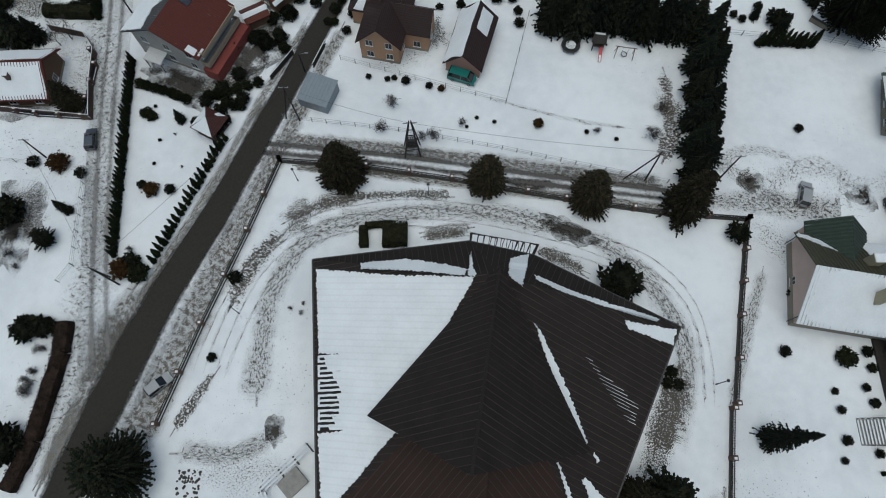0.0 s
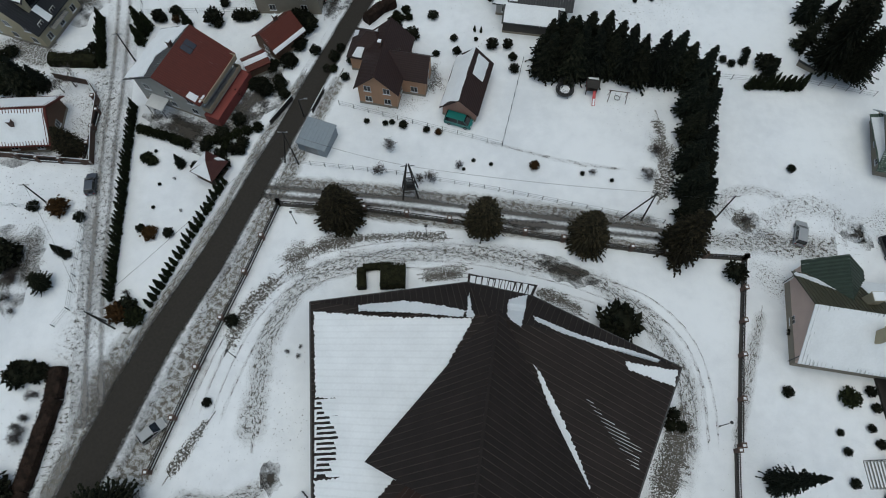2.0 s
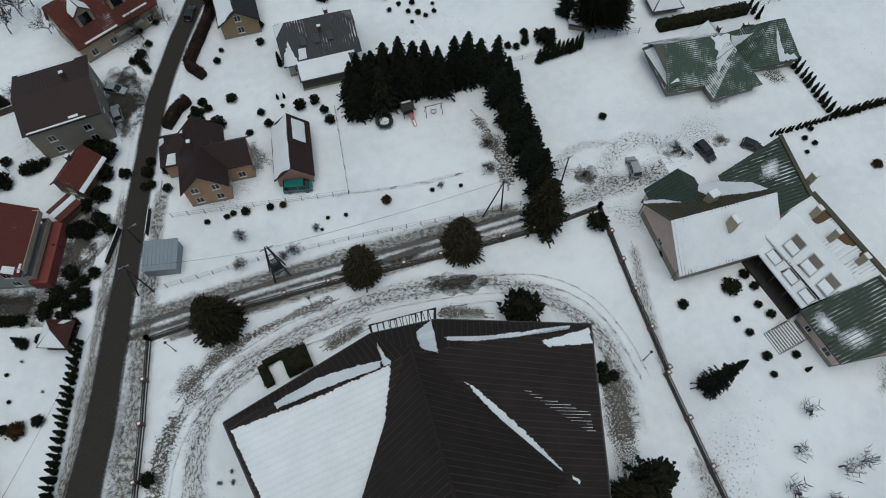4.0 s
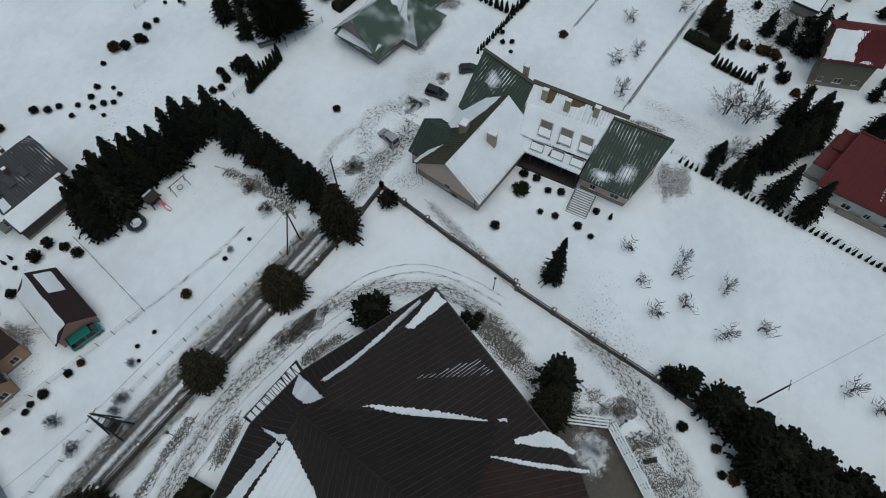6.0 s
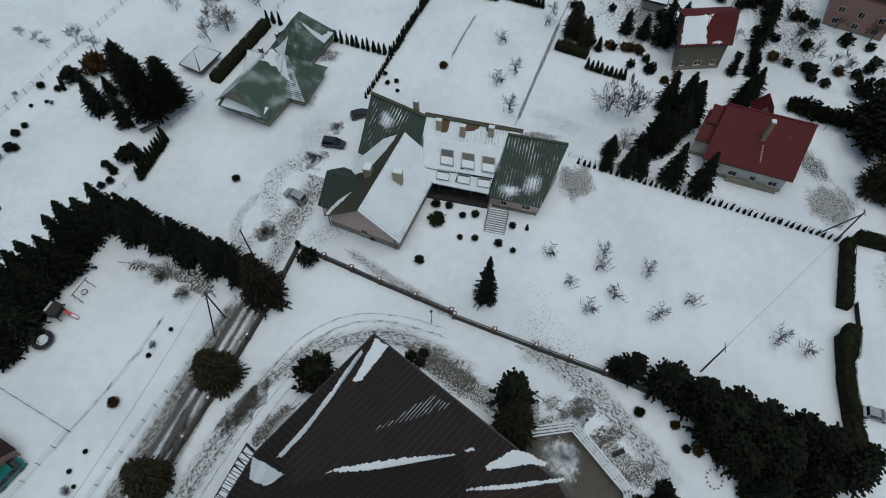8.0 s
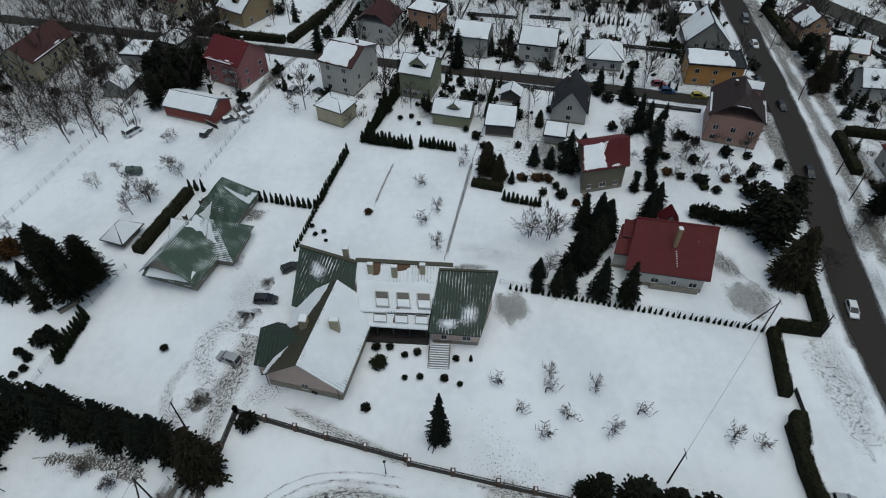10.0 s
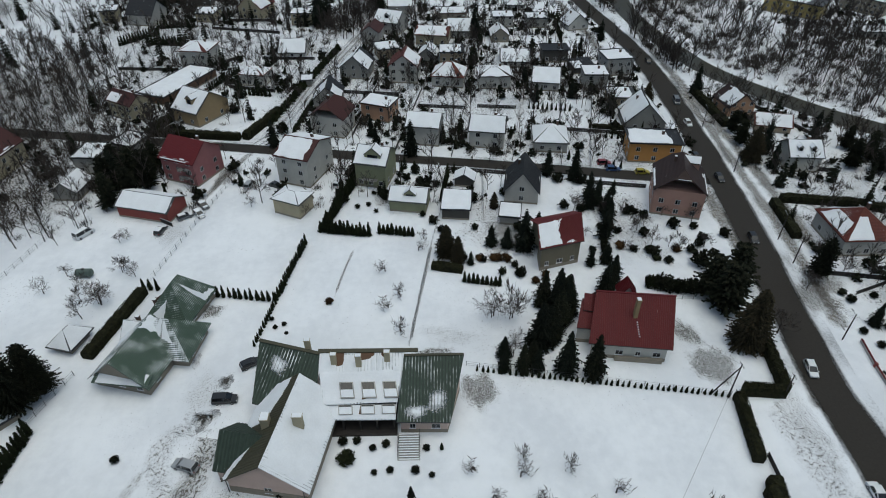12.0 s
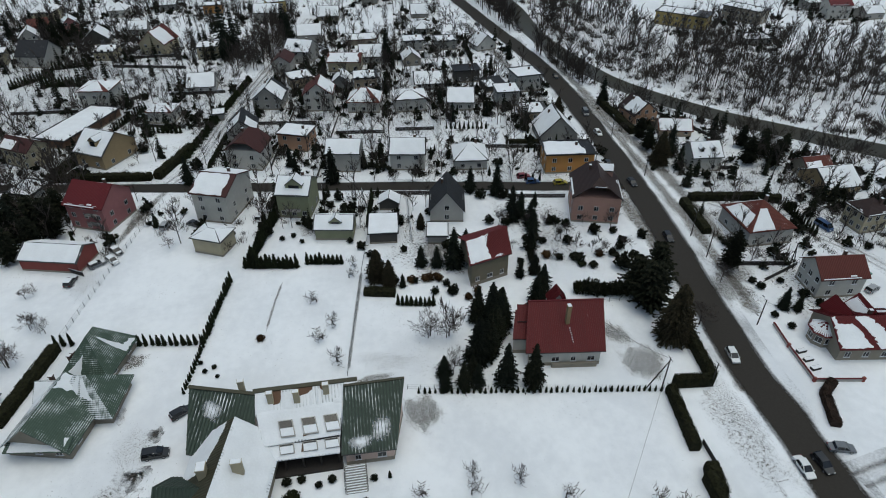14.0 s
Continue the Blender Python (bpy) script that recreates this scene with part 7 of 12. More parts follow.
    part("number_plate", Geo().box(-L / 2 - 0.012, -L / 2 + 0.02, -0.26, 0.26, belt * 0.6, belt * 0.72).g, M["frame_white"], t)
    if snowed:
        part("snow_cover", Geo().box(a + 0.1, L / 2 - 0.25, -W / 2 + 0.2, W / 2 - 0.2, belt - 0.05, belt + 0.06).g, M["roof_snow"], t)
    return t


CARS_HERE = True


# ---------------------------------------------------------------- playground
def playground():
    t = thing("trampoline", pose(22.8, 70.2, 0), "round black garden trampoline with a net", "trampoline")
    ring = [(1.55 * math.cos(i * 0.3142), 1.55 * math.sin(i * 0.3142)) for i in range(20)]
    g = Geo()
    for (a, b), (c, d) in zip(ring, ring[1:] + ring[:1]):
        g.beam((a, b, 0.75), (c, d, 0.75), 0.28, 0.1)
    part("rim", g.g, M["dark_steel"], t)
    part("mat", ([(a * 0.9, b * 0.9, 0.74) for a, b in ring], [tuple(range(20))]), M["dark_roof"], t)
    part("snow_cover", ([(a * 0.6, b * 0.6, 0.78) for a, b in ring], [tuple(range(20))]), M["roof_snow"], t)
    for i in range(0, 20, 4):
        a, b = ring[i]
        part("leg", Geo().tube((a, b, 0), (a, b, 0.7), 0.04, 0.04, 6).g, M["dark_steel"], t)
        part("net_pole", Geo().tube((a, b, 0.75), (a * 0.95, b * 0.95, 2.4), 0.05, 0.04, 6).g, M["dark_steel"], t)
    g = Geo()
    for z in (1.2, 1.6, 2.0, 2.35):
        for (a, b), (c, d) in zip(ring, ring[1:] + ring[:1]):
            g.beam((a * 0.96, b * 0.96, z), (c * 0.96, d * 0.96, z), 0.03, 0.03)
    part("net", g.g, M["dark_steel"], t)
    t = thing("playhouse", pose(27.6, 70.4, 0, 0, 0, -8), "wooden climbing house with a red slide", "playhouse")
    for x in (-0.9, 0.9):
        for y in (-0.9, 0.9):
            part("post", Geo().box(x - 0.07, x + 0.07, y - 0.07, y + 0.07, 0, 2.6).g, M["dark_wood"], t)
    part("deck", Geo().box(-1, 1, -1, 1, 1.15, 1.25).g, M["wood"], t)
    for s in (-1, 1):
        part("roof", Geo().prism([(-1.2, s * 1.2, 2.3), (1.2, s * 1.2, 2.3), (1.2, 0, 3.0), (-1.2, 0, 3.0)], 0.06).g, M["dark_wood"], t)
    part("snow_cover", Geo().prism([(-0.9, 1.0, 2.52), (0.9, 1.0, 2.52), (0.9, 0.25, 2.95), (-0.9, 0.25, 2.95)], 0.06).g, M["roof_snow"], t)
    for s in (-1, 1):
        part("side_board", Geo().box(s * 0.95 - 0.03, s * 0.95 + 0.03, -0.9, 0.9, 1.25, 1.75).g, M["red_plastic"], t)
    sl = part("slide", Geo().prism([(0.25, -1.0, 1.3), (0.8, -1.0, 1.3), (0.85, -3.4, 0.25), (0.3, -3.4, 0.25)], 0.08).g, M["red_plastic"], t)
    part("slide_snow", Geo().prism([(0.35, -2.3, 0.78), (0.7, -2.3, 0.78), (0.75, -3.4, 0.30), (0.4, -3.4, 0.30)], 0.03).g, M["roof_snow"], sl)
    t = thing("swing", pose(32.1, 68.4, 0, 0, 0, -10), "wooden swing frame with a round nest seat", "swing")
    for x in (-1.6, 1.6):
        for y in (-0.8, 0.8):
            part("leg", Geo().tube((x, y, 0), (x * 0.92, 0, 2.3), 0.06, 0.05, 6).g, M["brick"], t)
    part("top_beam", Geo().tube((-1.9, 0, 2.3), (1.9, 0, 2.3), 0.07, 0.07, 8).g, M["brick"], t)
    g = Geo()
    for i in range(14):
        a0, a1 = i * 0.4488, (i + 1) * 0.4488
        g.beam((0.5 * math.cos(a0), 0.5 * math.sin(a0), 0.5), (0.5 * math.cos(a1), 0.5 * math.sin(a1), 0.5), 0.1, 0.08)
    part("nest_seat", g.g, M["dark_steel"], t)
    for s in (-1, 1):
        part("rope", Geo().tube((s * 0.5, 0, 0.5), (s * 0.5, 0, 2.3), 0.02, 0.02, 4).g, M["dark_steel"], t)
    for bx, by, yw in ((20.4, 73.9, -12), (23.3, 75.2, -5)):
        t = thing("bench", pose(bx, by, 0, 0, 0, yw), "dark wooden garden bench with snow on its seat", "bench", "playground benches")
        part("seat", Geo().box(-0.9, 0.9, -0.25, 0.2, 0.4, 0.46).g, M["dark_wood"], t)
        part("snow_cover", Geo().box(-0.85, 0.85, -0.2, 0.15, 0.46, 0.54).g, M["roof_snow"], t)
        part("backrest", Geo().box(-0.9, 0.9, 0.22, 0.28, 0.55, 0.95).g, M["dark_wood"], t)
        for s in (-0.8, 0.8):
            part("leg", Geo().box(s - 0.05, s + 0.05, -0.22, 0.26, 0, 0.4).g, M["dark_wood"], t)
    t = thing("tripod_grill", pose(26.0, 73.2, 0), "small steel tripod grill", "grill")
    for k in range(3):
        a = k * 2.094
        part("leg", Geo().tube((0.6 * math.cos(a), 0.6 * math.sin(a), 0), (0, 0, 1.5), 0.03, 0.03, 5).g, M["dark_steel"], t)
    part("bowl", Geo().tube((0, 0, 0.5), (0, 0, 0.62), 0.2, 0.35, 10).g, M["steel"], t)


playground()


# ---------------------------------------------------------------- terrace of the church with its railings
def railing(line, label, bars=4):
    r = thing("railing", pose(0, 0, 0), label, "railing", "church railings")
    for a, b in zip(line, line[1:]):
        a, b = Vector((*a, 0)), Vector((*b, 0))
        d = (b - a).normalized()
        s = Vector((-d.y, d.x, 0))
        for k in range(bars):
            z = 1.15 - 0.08 * k
            p, q = a + s * (0.46 * k - 0.7), b + s * (0.46 * k - 0.7)
            part("bar", Geo().beam(p + Vector((0, 0, z)), q + Vector((0, 0, z)), 0.24, 0.1).g, M["roof_snow"], r)
        n = max(1, round((b - a).length / 2.2))
        for k in range(n + 1):
            p = a.lerp(b, k / n)
            part("post", Geo().beam(p - s * 0.8, p + s * 0.8, 0.12, 0.1).beam(p + Vector((0, 0, 0)), p + Vector((0, 0, 1.05)), 0.12, 0.12, d).beam(p - s * 0.8 + Vector((0, 0, 0.8)), p + s * 0.8 + Vector((0, 0, 0.8)), 0.1, 0.1).g, M["dark_steel"], r)


def terrace():
    t = thing("terrace", pose(0, 0, 0), "paved church terrace, wet and half cleared of snow", "terrace", kind="structure")
    part("slab", Geo().prism([(17.0, -9.0, 0.12), (24.5, -4.8, 0.12), (27.6, -13.0, 0.12), (20.4, -21.2, 0.12), (10.0, -22.5, 0.12), (12.0, -16.0, 0.12)], 0.1).g, M["paving"], t)
    for box in ((-0.1, 1.1, -0.15, 1.0), (0.1, 1.1, 0.0, 1.15)):
        roof_dusting(t, [(17.0, -14.0, 0.05), (24.0, -16.4, 0.05), (27.6, -12.8, 0.05), (23.8, -5.0, 0.05)], *box, "thin worn snow left on the paving")
    railing([(24.6, -4.4), (27.9, -13.2), (20.6, -21.6), (12.0, -23.2)], "long four-bar railing capped with snow")
    railing([(-18.8, 2.4), (-22.5, -1.0), (-24.8, -3.2), (-23.0, -6.5)], "three-bar railing of the side stairs under snow", 3)
    st = thing("stairs", pose(-21.0, -2.4, 0, 0, 0, 43), "short concrete stairs half cleared of snow", "stairs")
    for k in range(5):
        part("step", Geo().box(-1.6 + 0.36 * k, 1.9, -1.4, 1.4, 0.15 * k, 0.15 * k + 0.15).g, M["concrete"], st)
    b = thing("bench", pose(25.6, -20.0, 0, 0, 0, -55), "dark wooden bench in the shrub bed", "bench", "playground benches")
    part("seat", Geo().box(-1, 1, -0.3, 0.3, 0.4, 0.48).g, M["dark_wood"], b)
    part("backrest", Geo().box(-1, 1, 0.32, 0.38, 0.55, 1.0).g, M["dark_wood"], b)
    for s in (-0.8, 0.8):
        part("leg", Geo().box(s - 0.06, s + 0.06, -0.25, 0.3, 0, 0.4).g, M["dark_wood"], b)


terrace()


# ---------------------------------------------------------------- snow on the church roof, and parked cars
poly_snow(FACE["W"], CF["W"], [(-18.3, 26.7), (-6.6, 24.7), (4.3, 23.5), (1.2, 18.4), (-4.6, 3.6), (-6.1, 3.9), (-12.9, -3.8), (-15.5, -6.1), (-16.5, 4.0), (-13.1, 4.3), (-13.4, 14.2), (-17.1, 14.4)], 1)
poly_snow(FACE["NL"], CF["NL"], [(-11.5, 26.7), (-5.1, 27.1), (0.5, 25.8), (3.3, 24.7), (2.8, 23.6), (-3.4, 24.8), (-11.3, 25.7)], 2)
poly_snow(FACE["NL"], CF["NL"], [(3.9, 28.2), (4.3, 23.3), (3.3, 23.5)], 3)
poly_snow(FACE["NM"], CF["NM"], [(9.4, 27.1), (12.4, 28.5), (10.1, 21.4), (8.6, 23.5)], 4)
poly_snow(FACE["NR"], CF["NR"], [(12.5, 24.5), (16.6, 22.6), (22.9, 20.6), (29.9, 18.9), (29.4, 18.5), (22.5, 20.0), (15.9, 21.9), (12.5, 23.7)], 5)
poly_snow(FACE["E"], CF["E"], [(24.7, 18.6), (27.2, 18.2), (32.5, 17.7), (31.7, 15.5), (29.2, 16.2), (25.2, 17.4)], 6)
poly_snow(FACE["E"], CF["E"], [(11.9, 17.6), (12.8, 16.4), (14.7, 12.3), (16.1, 9.2), (18.5, 2.7), (18.1, 2.0), (16.4, 6.0), (14.6, 9.8), (13.0, 14.1)], 7)
poly_snow(FACE["E"], CF["E"], [(19.3, 1.5), (19.9, 0.5), (19.6, 0.2), (19.2, 1.0)], 8)
poly_snow(FACE["E"], CF["E"], [(14.2, 0.2), (14.5, 0.3), (16.5, -5.0), (19.1, -11.8), (18.8, -12.1), (16.0, -5.7)], 9)
poly_snow(FACE["E"], CF["E"], [(17.4, -1.7), (18.0, -1.6), (19.1, -2.6), (21.1, -4.8), (21.3, -6.2), (20.5, -9.5), (20.0, -9.3), (19.8, -7.2), (18.5, -4.5)], 10)
rng = random.Random(77)
for k in range(15):     # snow tongues between the bare troughs low on the west slope
    y = 14.2 - 0.655 * k
    x0, x1 = -17.2 + 0.07 * (14.2 - y), -13.3 + 0.04 * (14.2 - y)
    poly_snow(FACE["W"], CF["W"], [(x0, y), (x1, y + 0.08), (x1, y - 0.24), (x0, y - 0.30)], 40 + k, 0.04)
    bare = (0.5, 0.7, 1.0, 1.5, 2.0, 2.3, 2.5, 2.7, 2.6, 2.4, 2.5, 2.2, 1.9, 1.6, 1.2)[k] * rng.uniform(0.85, 1.2)
    poly_snow(FACE["W"], CF["W"], [(x0 + 0.35 + bare, y - 0.26), (x1, y - 0.22), (x1, y - 0.66), (x0 + 0.5 + bare, y - 0.64)], 70 + k, 0.04)
    if k % 3 != 1:
        poly_snow(FACE["W"], CF["W"], [(x0, y - 0.28), (x0 + 0.30, y - 0.27), (x0 + 0.26, y - 0.66), (x0, y - 0.66)], 90 + k, 0.04)
for k in range(13):     # thin streaks of snow left in the troughs
    f = k / 12
    x, y = 18.2 + 6.0 * f, 13.4 - 7.9 * f
    ln = (0.9, 1.4, 1.0, 2.6, 3.6, 3.9, 4.2, 4.0, 3.6, 3.0, 2.4, 1.7, 1.2)[k] * rng.uniform(0.85, 1.1)
    x += 0.6 * (1 - f)
    poly_snow(FACE["E"], CF["E"], [(x, y), (x + ln, y - 0.44 * ln), (x + ln - 0.03, y - 0.44 * ln - 0.07), (x + 0.02, y - 0.04)], 60 + k, 0.012)
car(-41.3, 11.1, 42, "silver", "hatch", "silver hatchback car standing on trodden snow")
car(58.5, 41.1, 71, "silver", "suv", "silver estate car standing on trodden snow")
car(72.1, 38.1, -87, "black", "suv", "black estate car standing on trodden snow")
car(-58.9, 51.6, 99, "slate", "hatch", "slate hatchback car standing on trodden snow")
car(3.4, 63.6, -20, "green", "van", "teal green delivery van parked before the garage")
car(80.7, 35.3, -57, "black", "hatch", "black hatchback car standing on trodden snow")
car(-21.4, 94.3, 91, "silver", "hatch", "silver hatchback car standing on trodden snow")
car(-20.3, 100.2, -37, "silver", "hatch", "silver hatchback car standing on trodden snow")
car(-1.9, 114.2, 63, "black", "hatch", "black hatchback car standing on trodden snow")
car(137.0, 60.7, -135, "black", "sedan", "black saloon car standing in the snow, partly snowed over", True)
car(131.8, 63.8, -52, "grey", "hatch", "grey hatchback car standing in the snow, partly snowed over", True)
car(132.8, 60.5, -136, "white", "hatch", "white hatchback car standing in the snow, partly snowed over", True)
car(125.7, 68.0, -9, "black", "hatch", "black hatchback car standing in the snow, partly snowed over", True)
car(147.1, 50.5, -13, "silver", "suv", "silver estate car standing on trodden snow")
car(146.5, 43.0, -124, "black", "sedan", "black saloon car standing on trodden snow")
car(147.1, 25.8, -14, "white", "suv", "white estate car standing in the snow, partly snowed over", True)
car(76.6, -72.8, 171, "white", "hatch", "white hatchback car standing on the cleared road")
car(50.6, -70.3, 178, "white", "sedan", "white saloon car standing on the cleared road")
car(53.0, -79.2, -105, "grey", "sedan", "grey saloon car standing on the cleared road")
car(50.7, -73.9, -178, "black", "hatch", "black hatchback car standing on the cleared road")
car(118.6, -79.8, 176, "black", "hatch", "black hatchback car standing on the cleared road")
car(147.4, -82.6, -178, "black", "hatch", "black hatchback car standing on the cleared road")
car(159.6, -80.2, -180, "black", "hatch", "black hatchback car standing on the cleared road")
car(182.5, -85.7, -178, "white", "hatch", "white hatchback car standing on the cleared road")
car(199.9, -87.6, 172, "grey", "van", "grey van standing on the cleared road")
car(238.2, -88.9, -179, "black", "hatch", "black hatchback car standing on the cleared road")
car(319.9, -73.2, -167, "black", "hatch", "black hatchback car standing on the cleared road")
car(153.3, -53.5, -95, "blue", "hatch", "blue hatchback car standing on trodden snow")
car(151.3, -61.5, -90, "yellow", "hatch", "yellow hatchback car standing on trodden snow")
car(157.0, -51.7, -87, "maroon", "hatch", "maroon hatchback car standing on trodden snow")
car(116.2, -123.0, -167, "blue", "van", "blue van standing on trodden snow")
car(90.7, -116.5, -68, "silver", "hatch", "silver hatchback car standing on trodden snow")
car(95.8, -118.5, -72, "green", "hatch", "green hatchback car standing on trodden snow")
car(157.1, 69.0, -29, "silver", "hatch", "silver hatchback car standing on trodden snow")
car(124.6, 86.7, -30, "white", "van", "white van standing in the snow, partly snowed over", True)
car(39.7, -56.7, -93, "silver", "sedan", "silver saloon car standing on trodden snow")


# ---------------------------------------------------------------- more worn ground and yard things
strip("ground_wear", [(-32.2, 12.1), (-29.7, 20.1), (-25.4, 28.7), (-19.1, 33.6), (-11.7, 35.4), (-4.7, 35.9), (4.5, 34.7), (12.5, 32.9), (22.9, 30.1), (30.6, 26.2), (34.0, 21.5), (34.8, 15.8), (34.4, 8.1)], 0.8, "rut", "wheel rut pressed into the churchyard snow", 0.050, 0.3, 0)
strip("ground_wear", [(-33.5, 12.5), (-31.4, 20.7), (-26.8, 29.9), (-19.7, 34.9), (-11.9, 36.5), (-4.7, 37.3), (4.8, 36.5), (13.0, 34.7), (23.4, 31.4), (31.2, 27.1), (35.3, 22.1), (36.7, 15.9), (36.2, 8.0)], 0.6, "rut", "wheel rut pressed into the churchyard snow", 0.051, 0.3, 1)
strip("ground_wear", [(-35.3, 12.9), (-33.1, 21.4), (-28.0, 31.0), (-20.3, 36.2), (-12.2, 38.2), (-4.7, 39.2), (5.1, 38.3), (13.4, 36.1), (24.0, 32.7), (32.3, 28.5), (37.0, 23.0), (38.4, 16.0), (37.6, 7.8)], 0.9, "rut", "wheel rut pressed into the churchyard snow", 0.052, 0.3, 2)
strip("ground_wear", [(-36.8, 13.3), (-34.3, 21.9), (-29.0, 31.9), (-21.0, 37.8), (-12.5, 39.9), (-4.7, 40.6), (5.3, 39.6), (13.8, 37.5), (24.6, 34.3), (33.3, 29.9), (38.3, 23.6), (39.7, 16.0), (39.1, 7.7)], 0.6, "rut", "wheel rut pressed into the churchyard snow", 0.053, 0.3, 3)
patch("ground_wear", -19.4, 95.5, 8.5, 4.5, 75, "bare", "dark wet yard cleared of snow", 0.055)


for k, (line, w) in enumerate((([(-33.0, 22.0), (-29.6, 29.6), (-25.0, 35.6)], 5.0), ([(-26.0, 36.4), (-18.0, 40.2), (-8.0, 41.6), (2.0, 41.2)], 3.2), ([(-3.6, 34.2), (1.0, 34.6), (4.4, 34.4)], 2.6), ([(14.0, 32.0), (18.0, 30.6), (23.0, 28.0)], 3.0),
                             ([(35.2, 14.0), (32.5, 7.0), (29.6, 0.5)], 5.5), ([(-24.0, 46.2), (-12.0, 45.6), (-4.0, 44.8)], 2.0), ([(-39.0, 4.0), (-36.0, 9.0), (-33.0, 14.0)], 3.0), ([(36.0, 47.0), (38.5, 52.0), (39.0, 60.0), (38.5, 66.0)], 4.5), ([(-44.0, 21.0), (-48.5, 20.0), (-50.5, 12.0)], 5.0))):
    strip("ground_wear", line, w, "tufts", "tufts of dead grass standing through the snow", 0.0625 + 0.0002 * k, 0.35, 40 + k)
patch("ground_wear", 22.4, -9.0, 6.0, 3.2, -62, "thin_snow", "thin snow over the inner terrace paving", 0.134)
patch("ground_wear", 18.6, -15.0, 4.5, 1.6, -60, "thin_snow", "thin snow over the inner terrace paving", 0.136)


rng = random.Random(5)
g = Geo()
for k in range(70):     # small stones set in a bed beside the drive
    x, y, r = -35.4 + rng.uniform(-1.6, 1.6), -2.4 + rng.uniform(-2.6, 1.8), rng.uniform(0.10, 0.20)
    g.tube((x, y, 0), (x + 0.02, y, r * 1.1), r * 1.2, r * 0.6, 6)
tagged(part("bed_stones", g.g, M["dark"]), "dark stones and plant stumps in a snowed bed", "stones", kind="stuff")


def fuel_tank(x, y, yaw):
    t = thing("fuel_tank", pose(x, y, 0, 0, 0, yaw), "grey-green steel tank lying on two cradles", "tank")
    g = Geo().tube((-1.6, 0, 1.2), (1.6, 0, 1.2), 0.95, 0.95, 16)
    g.tube((-1.9, 0, 1.2), (-1.6, 0, 1.2), 0.55, 0.95, 16).tube((1.6, 0, 1.2), (1.9, 0, 1.2), 0.95, 0.55, 16)
    part("barrel", g.g, M["tank_green"], t)
    part("manhole", Geo().tube((0, 0, 2.1), (0, 0, 2.4), 0.3, 0.3, 10).g, M["dark_steel"], t)
    for k in (-1.0, 1.0):
        part("cradle", Geo().box(k - 0.15, k + 0.15, -0.7, 0.7, 0, 0.6).g, M["concrete"], t)


fuel_tank(108.5, 79.3, -90)
patch("ground_wear", 20.0, 35.4, 5.5, 1.3, -20, "bare", "brown bare ground beside the drive", 0.057)
patch("ground_wear", 8.0, 44.2, 8.0, 1.4, -8, "bare", "brown bare strip along the fence", 0.058)
strip("road", [(36, 41.3), (44, 40.4), (53, 39.6), (64, 38)], [3, 5, 7, 8], "trodden", "snow-packed yard entrance with wheel ruts", 0.079, category="road")
patch("ground_wear", 26.7, -8.5, 4.6, 2.8, -65, "thin_snow", "thin snow left on the terrace paving", 0.132)
patch("ground_wear", 30.4, -13.7, 3.4, 2.2, -30, "bare", "bare wet ground at the terrace corner", 0.059)
patch("ground_wear", 27.8, -19.0, 3.6, 2.0, -50, "thin_snow", "speckled snow over a planted bed", 0.060)
patch("ground_wear", 23.5, -23.0, 3.6, 1.6, -50, "thin_snow", "speckled snow over a planted bed", 0.061)
patch("ground_wear", -68.7, 35.7, 4.5, 8, 0, "bare", "bare dark ground under old shrubs", 0.062)
patch("ground_wear", -62.9, 65.1, 5, 9, 0, "trodden_area", "trampled snow of a garden", 0.065)
patch("ground_wear", 74.4, 22.2, 3.5, 2.0, -30, "bare", "muddy spot in the yard", 0.066)
patch("ground_wear", 52.7, 32.9, 9, 5, -30, "trodden_area", "snow churned by wheels in the yard", 0.067)
board_fence((-75.9, 57.4), (-59.6, 55.6), 1.7, "brown board fence of the garden", "brick")
board_fence((-59.6, 55.6), (-60.9, 62.7), 1.7, "brown board fence of the garden", "brick")
board_fence((-60.9, 62.7), (-61.5, 69.3), 1.7, "brown board fence of the garden", "brick")
board_fence((-61.5, 69.3), (-63.8, 72.6), 1.7, "brown board fence of the garden", "brick")
board_fence((-63.8, 72.6), (-70.8, 74.3), 1.7, "brown board fence of the garden", "brick")
patch("ground_wear", -33.2, 69.2, 4, 9, -25, "bare", "dark wet yard beside the house", 0.068)
patch("ground_wear", -44.9, 62.5, 8, 3, -20, "bare", "dark ground along the house wall", 0.069)
patch("ground_wear", -28.2, 87.8, 3.5, 9, -25, "bare", "dark wet yard beside the road", 0.070)
# dark patch laid in place of the porch under the roof front
patch("ground_wear", -73.5, 59.3, 7, 3, 0, "bare", "dark patch for the porch before the wooden house", 0.060)
patch("ground_wear", -70.7, 93.0, 6, 6, 0, "bare", "bare earth beside the house", 0.0602)
patch("ground_wear", -77.5, 81.3, 10, 7, 0, "thin_snow", "thin snow on a garden", 0.0603)
patch("ground_wear", -68.6, 68.4, 6, 4, 0, "trodden_area", "trampled snow in the garden", 0.0604)
patch("ground_wear", 96.7, 47.8, 2.5, 4, 0, "thin_snow", "dry stalks through the snow beside the cottage", 0.0601)
patch("ground_wear", 83.7, 47.7, 1.2, 4, -60, "bare", "dark bare ground along the cottage wall", 0.0606)
strip("ground_wear", [(-62.8, 80.5), (-59.2, 62.7), (-56.6, 46.3), (-55.4, 31.4), (-55.2, 21.4), (-55.4, 9.7), (-57.0, -1.1)], 9, "trodden_area", "dirty trampled snow beside the lane", 0.0607, 0.4, 21)
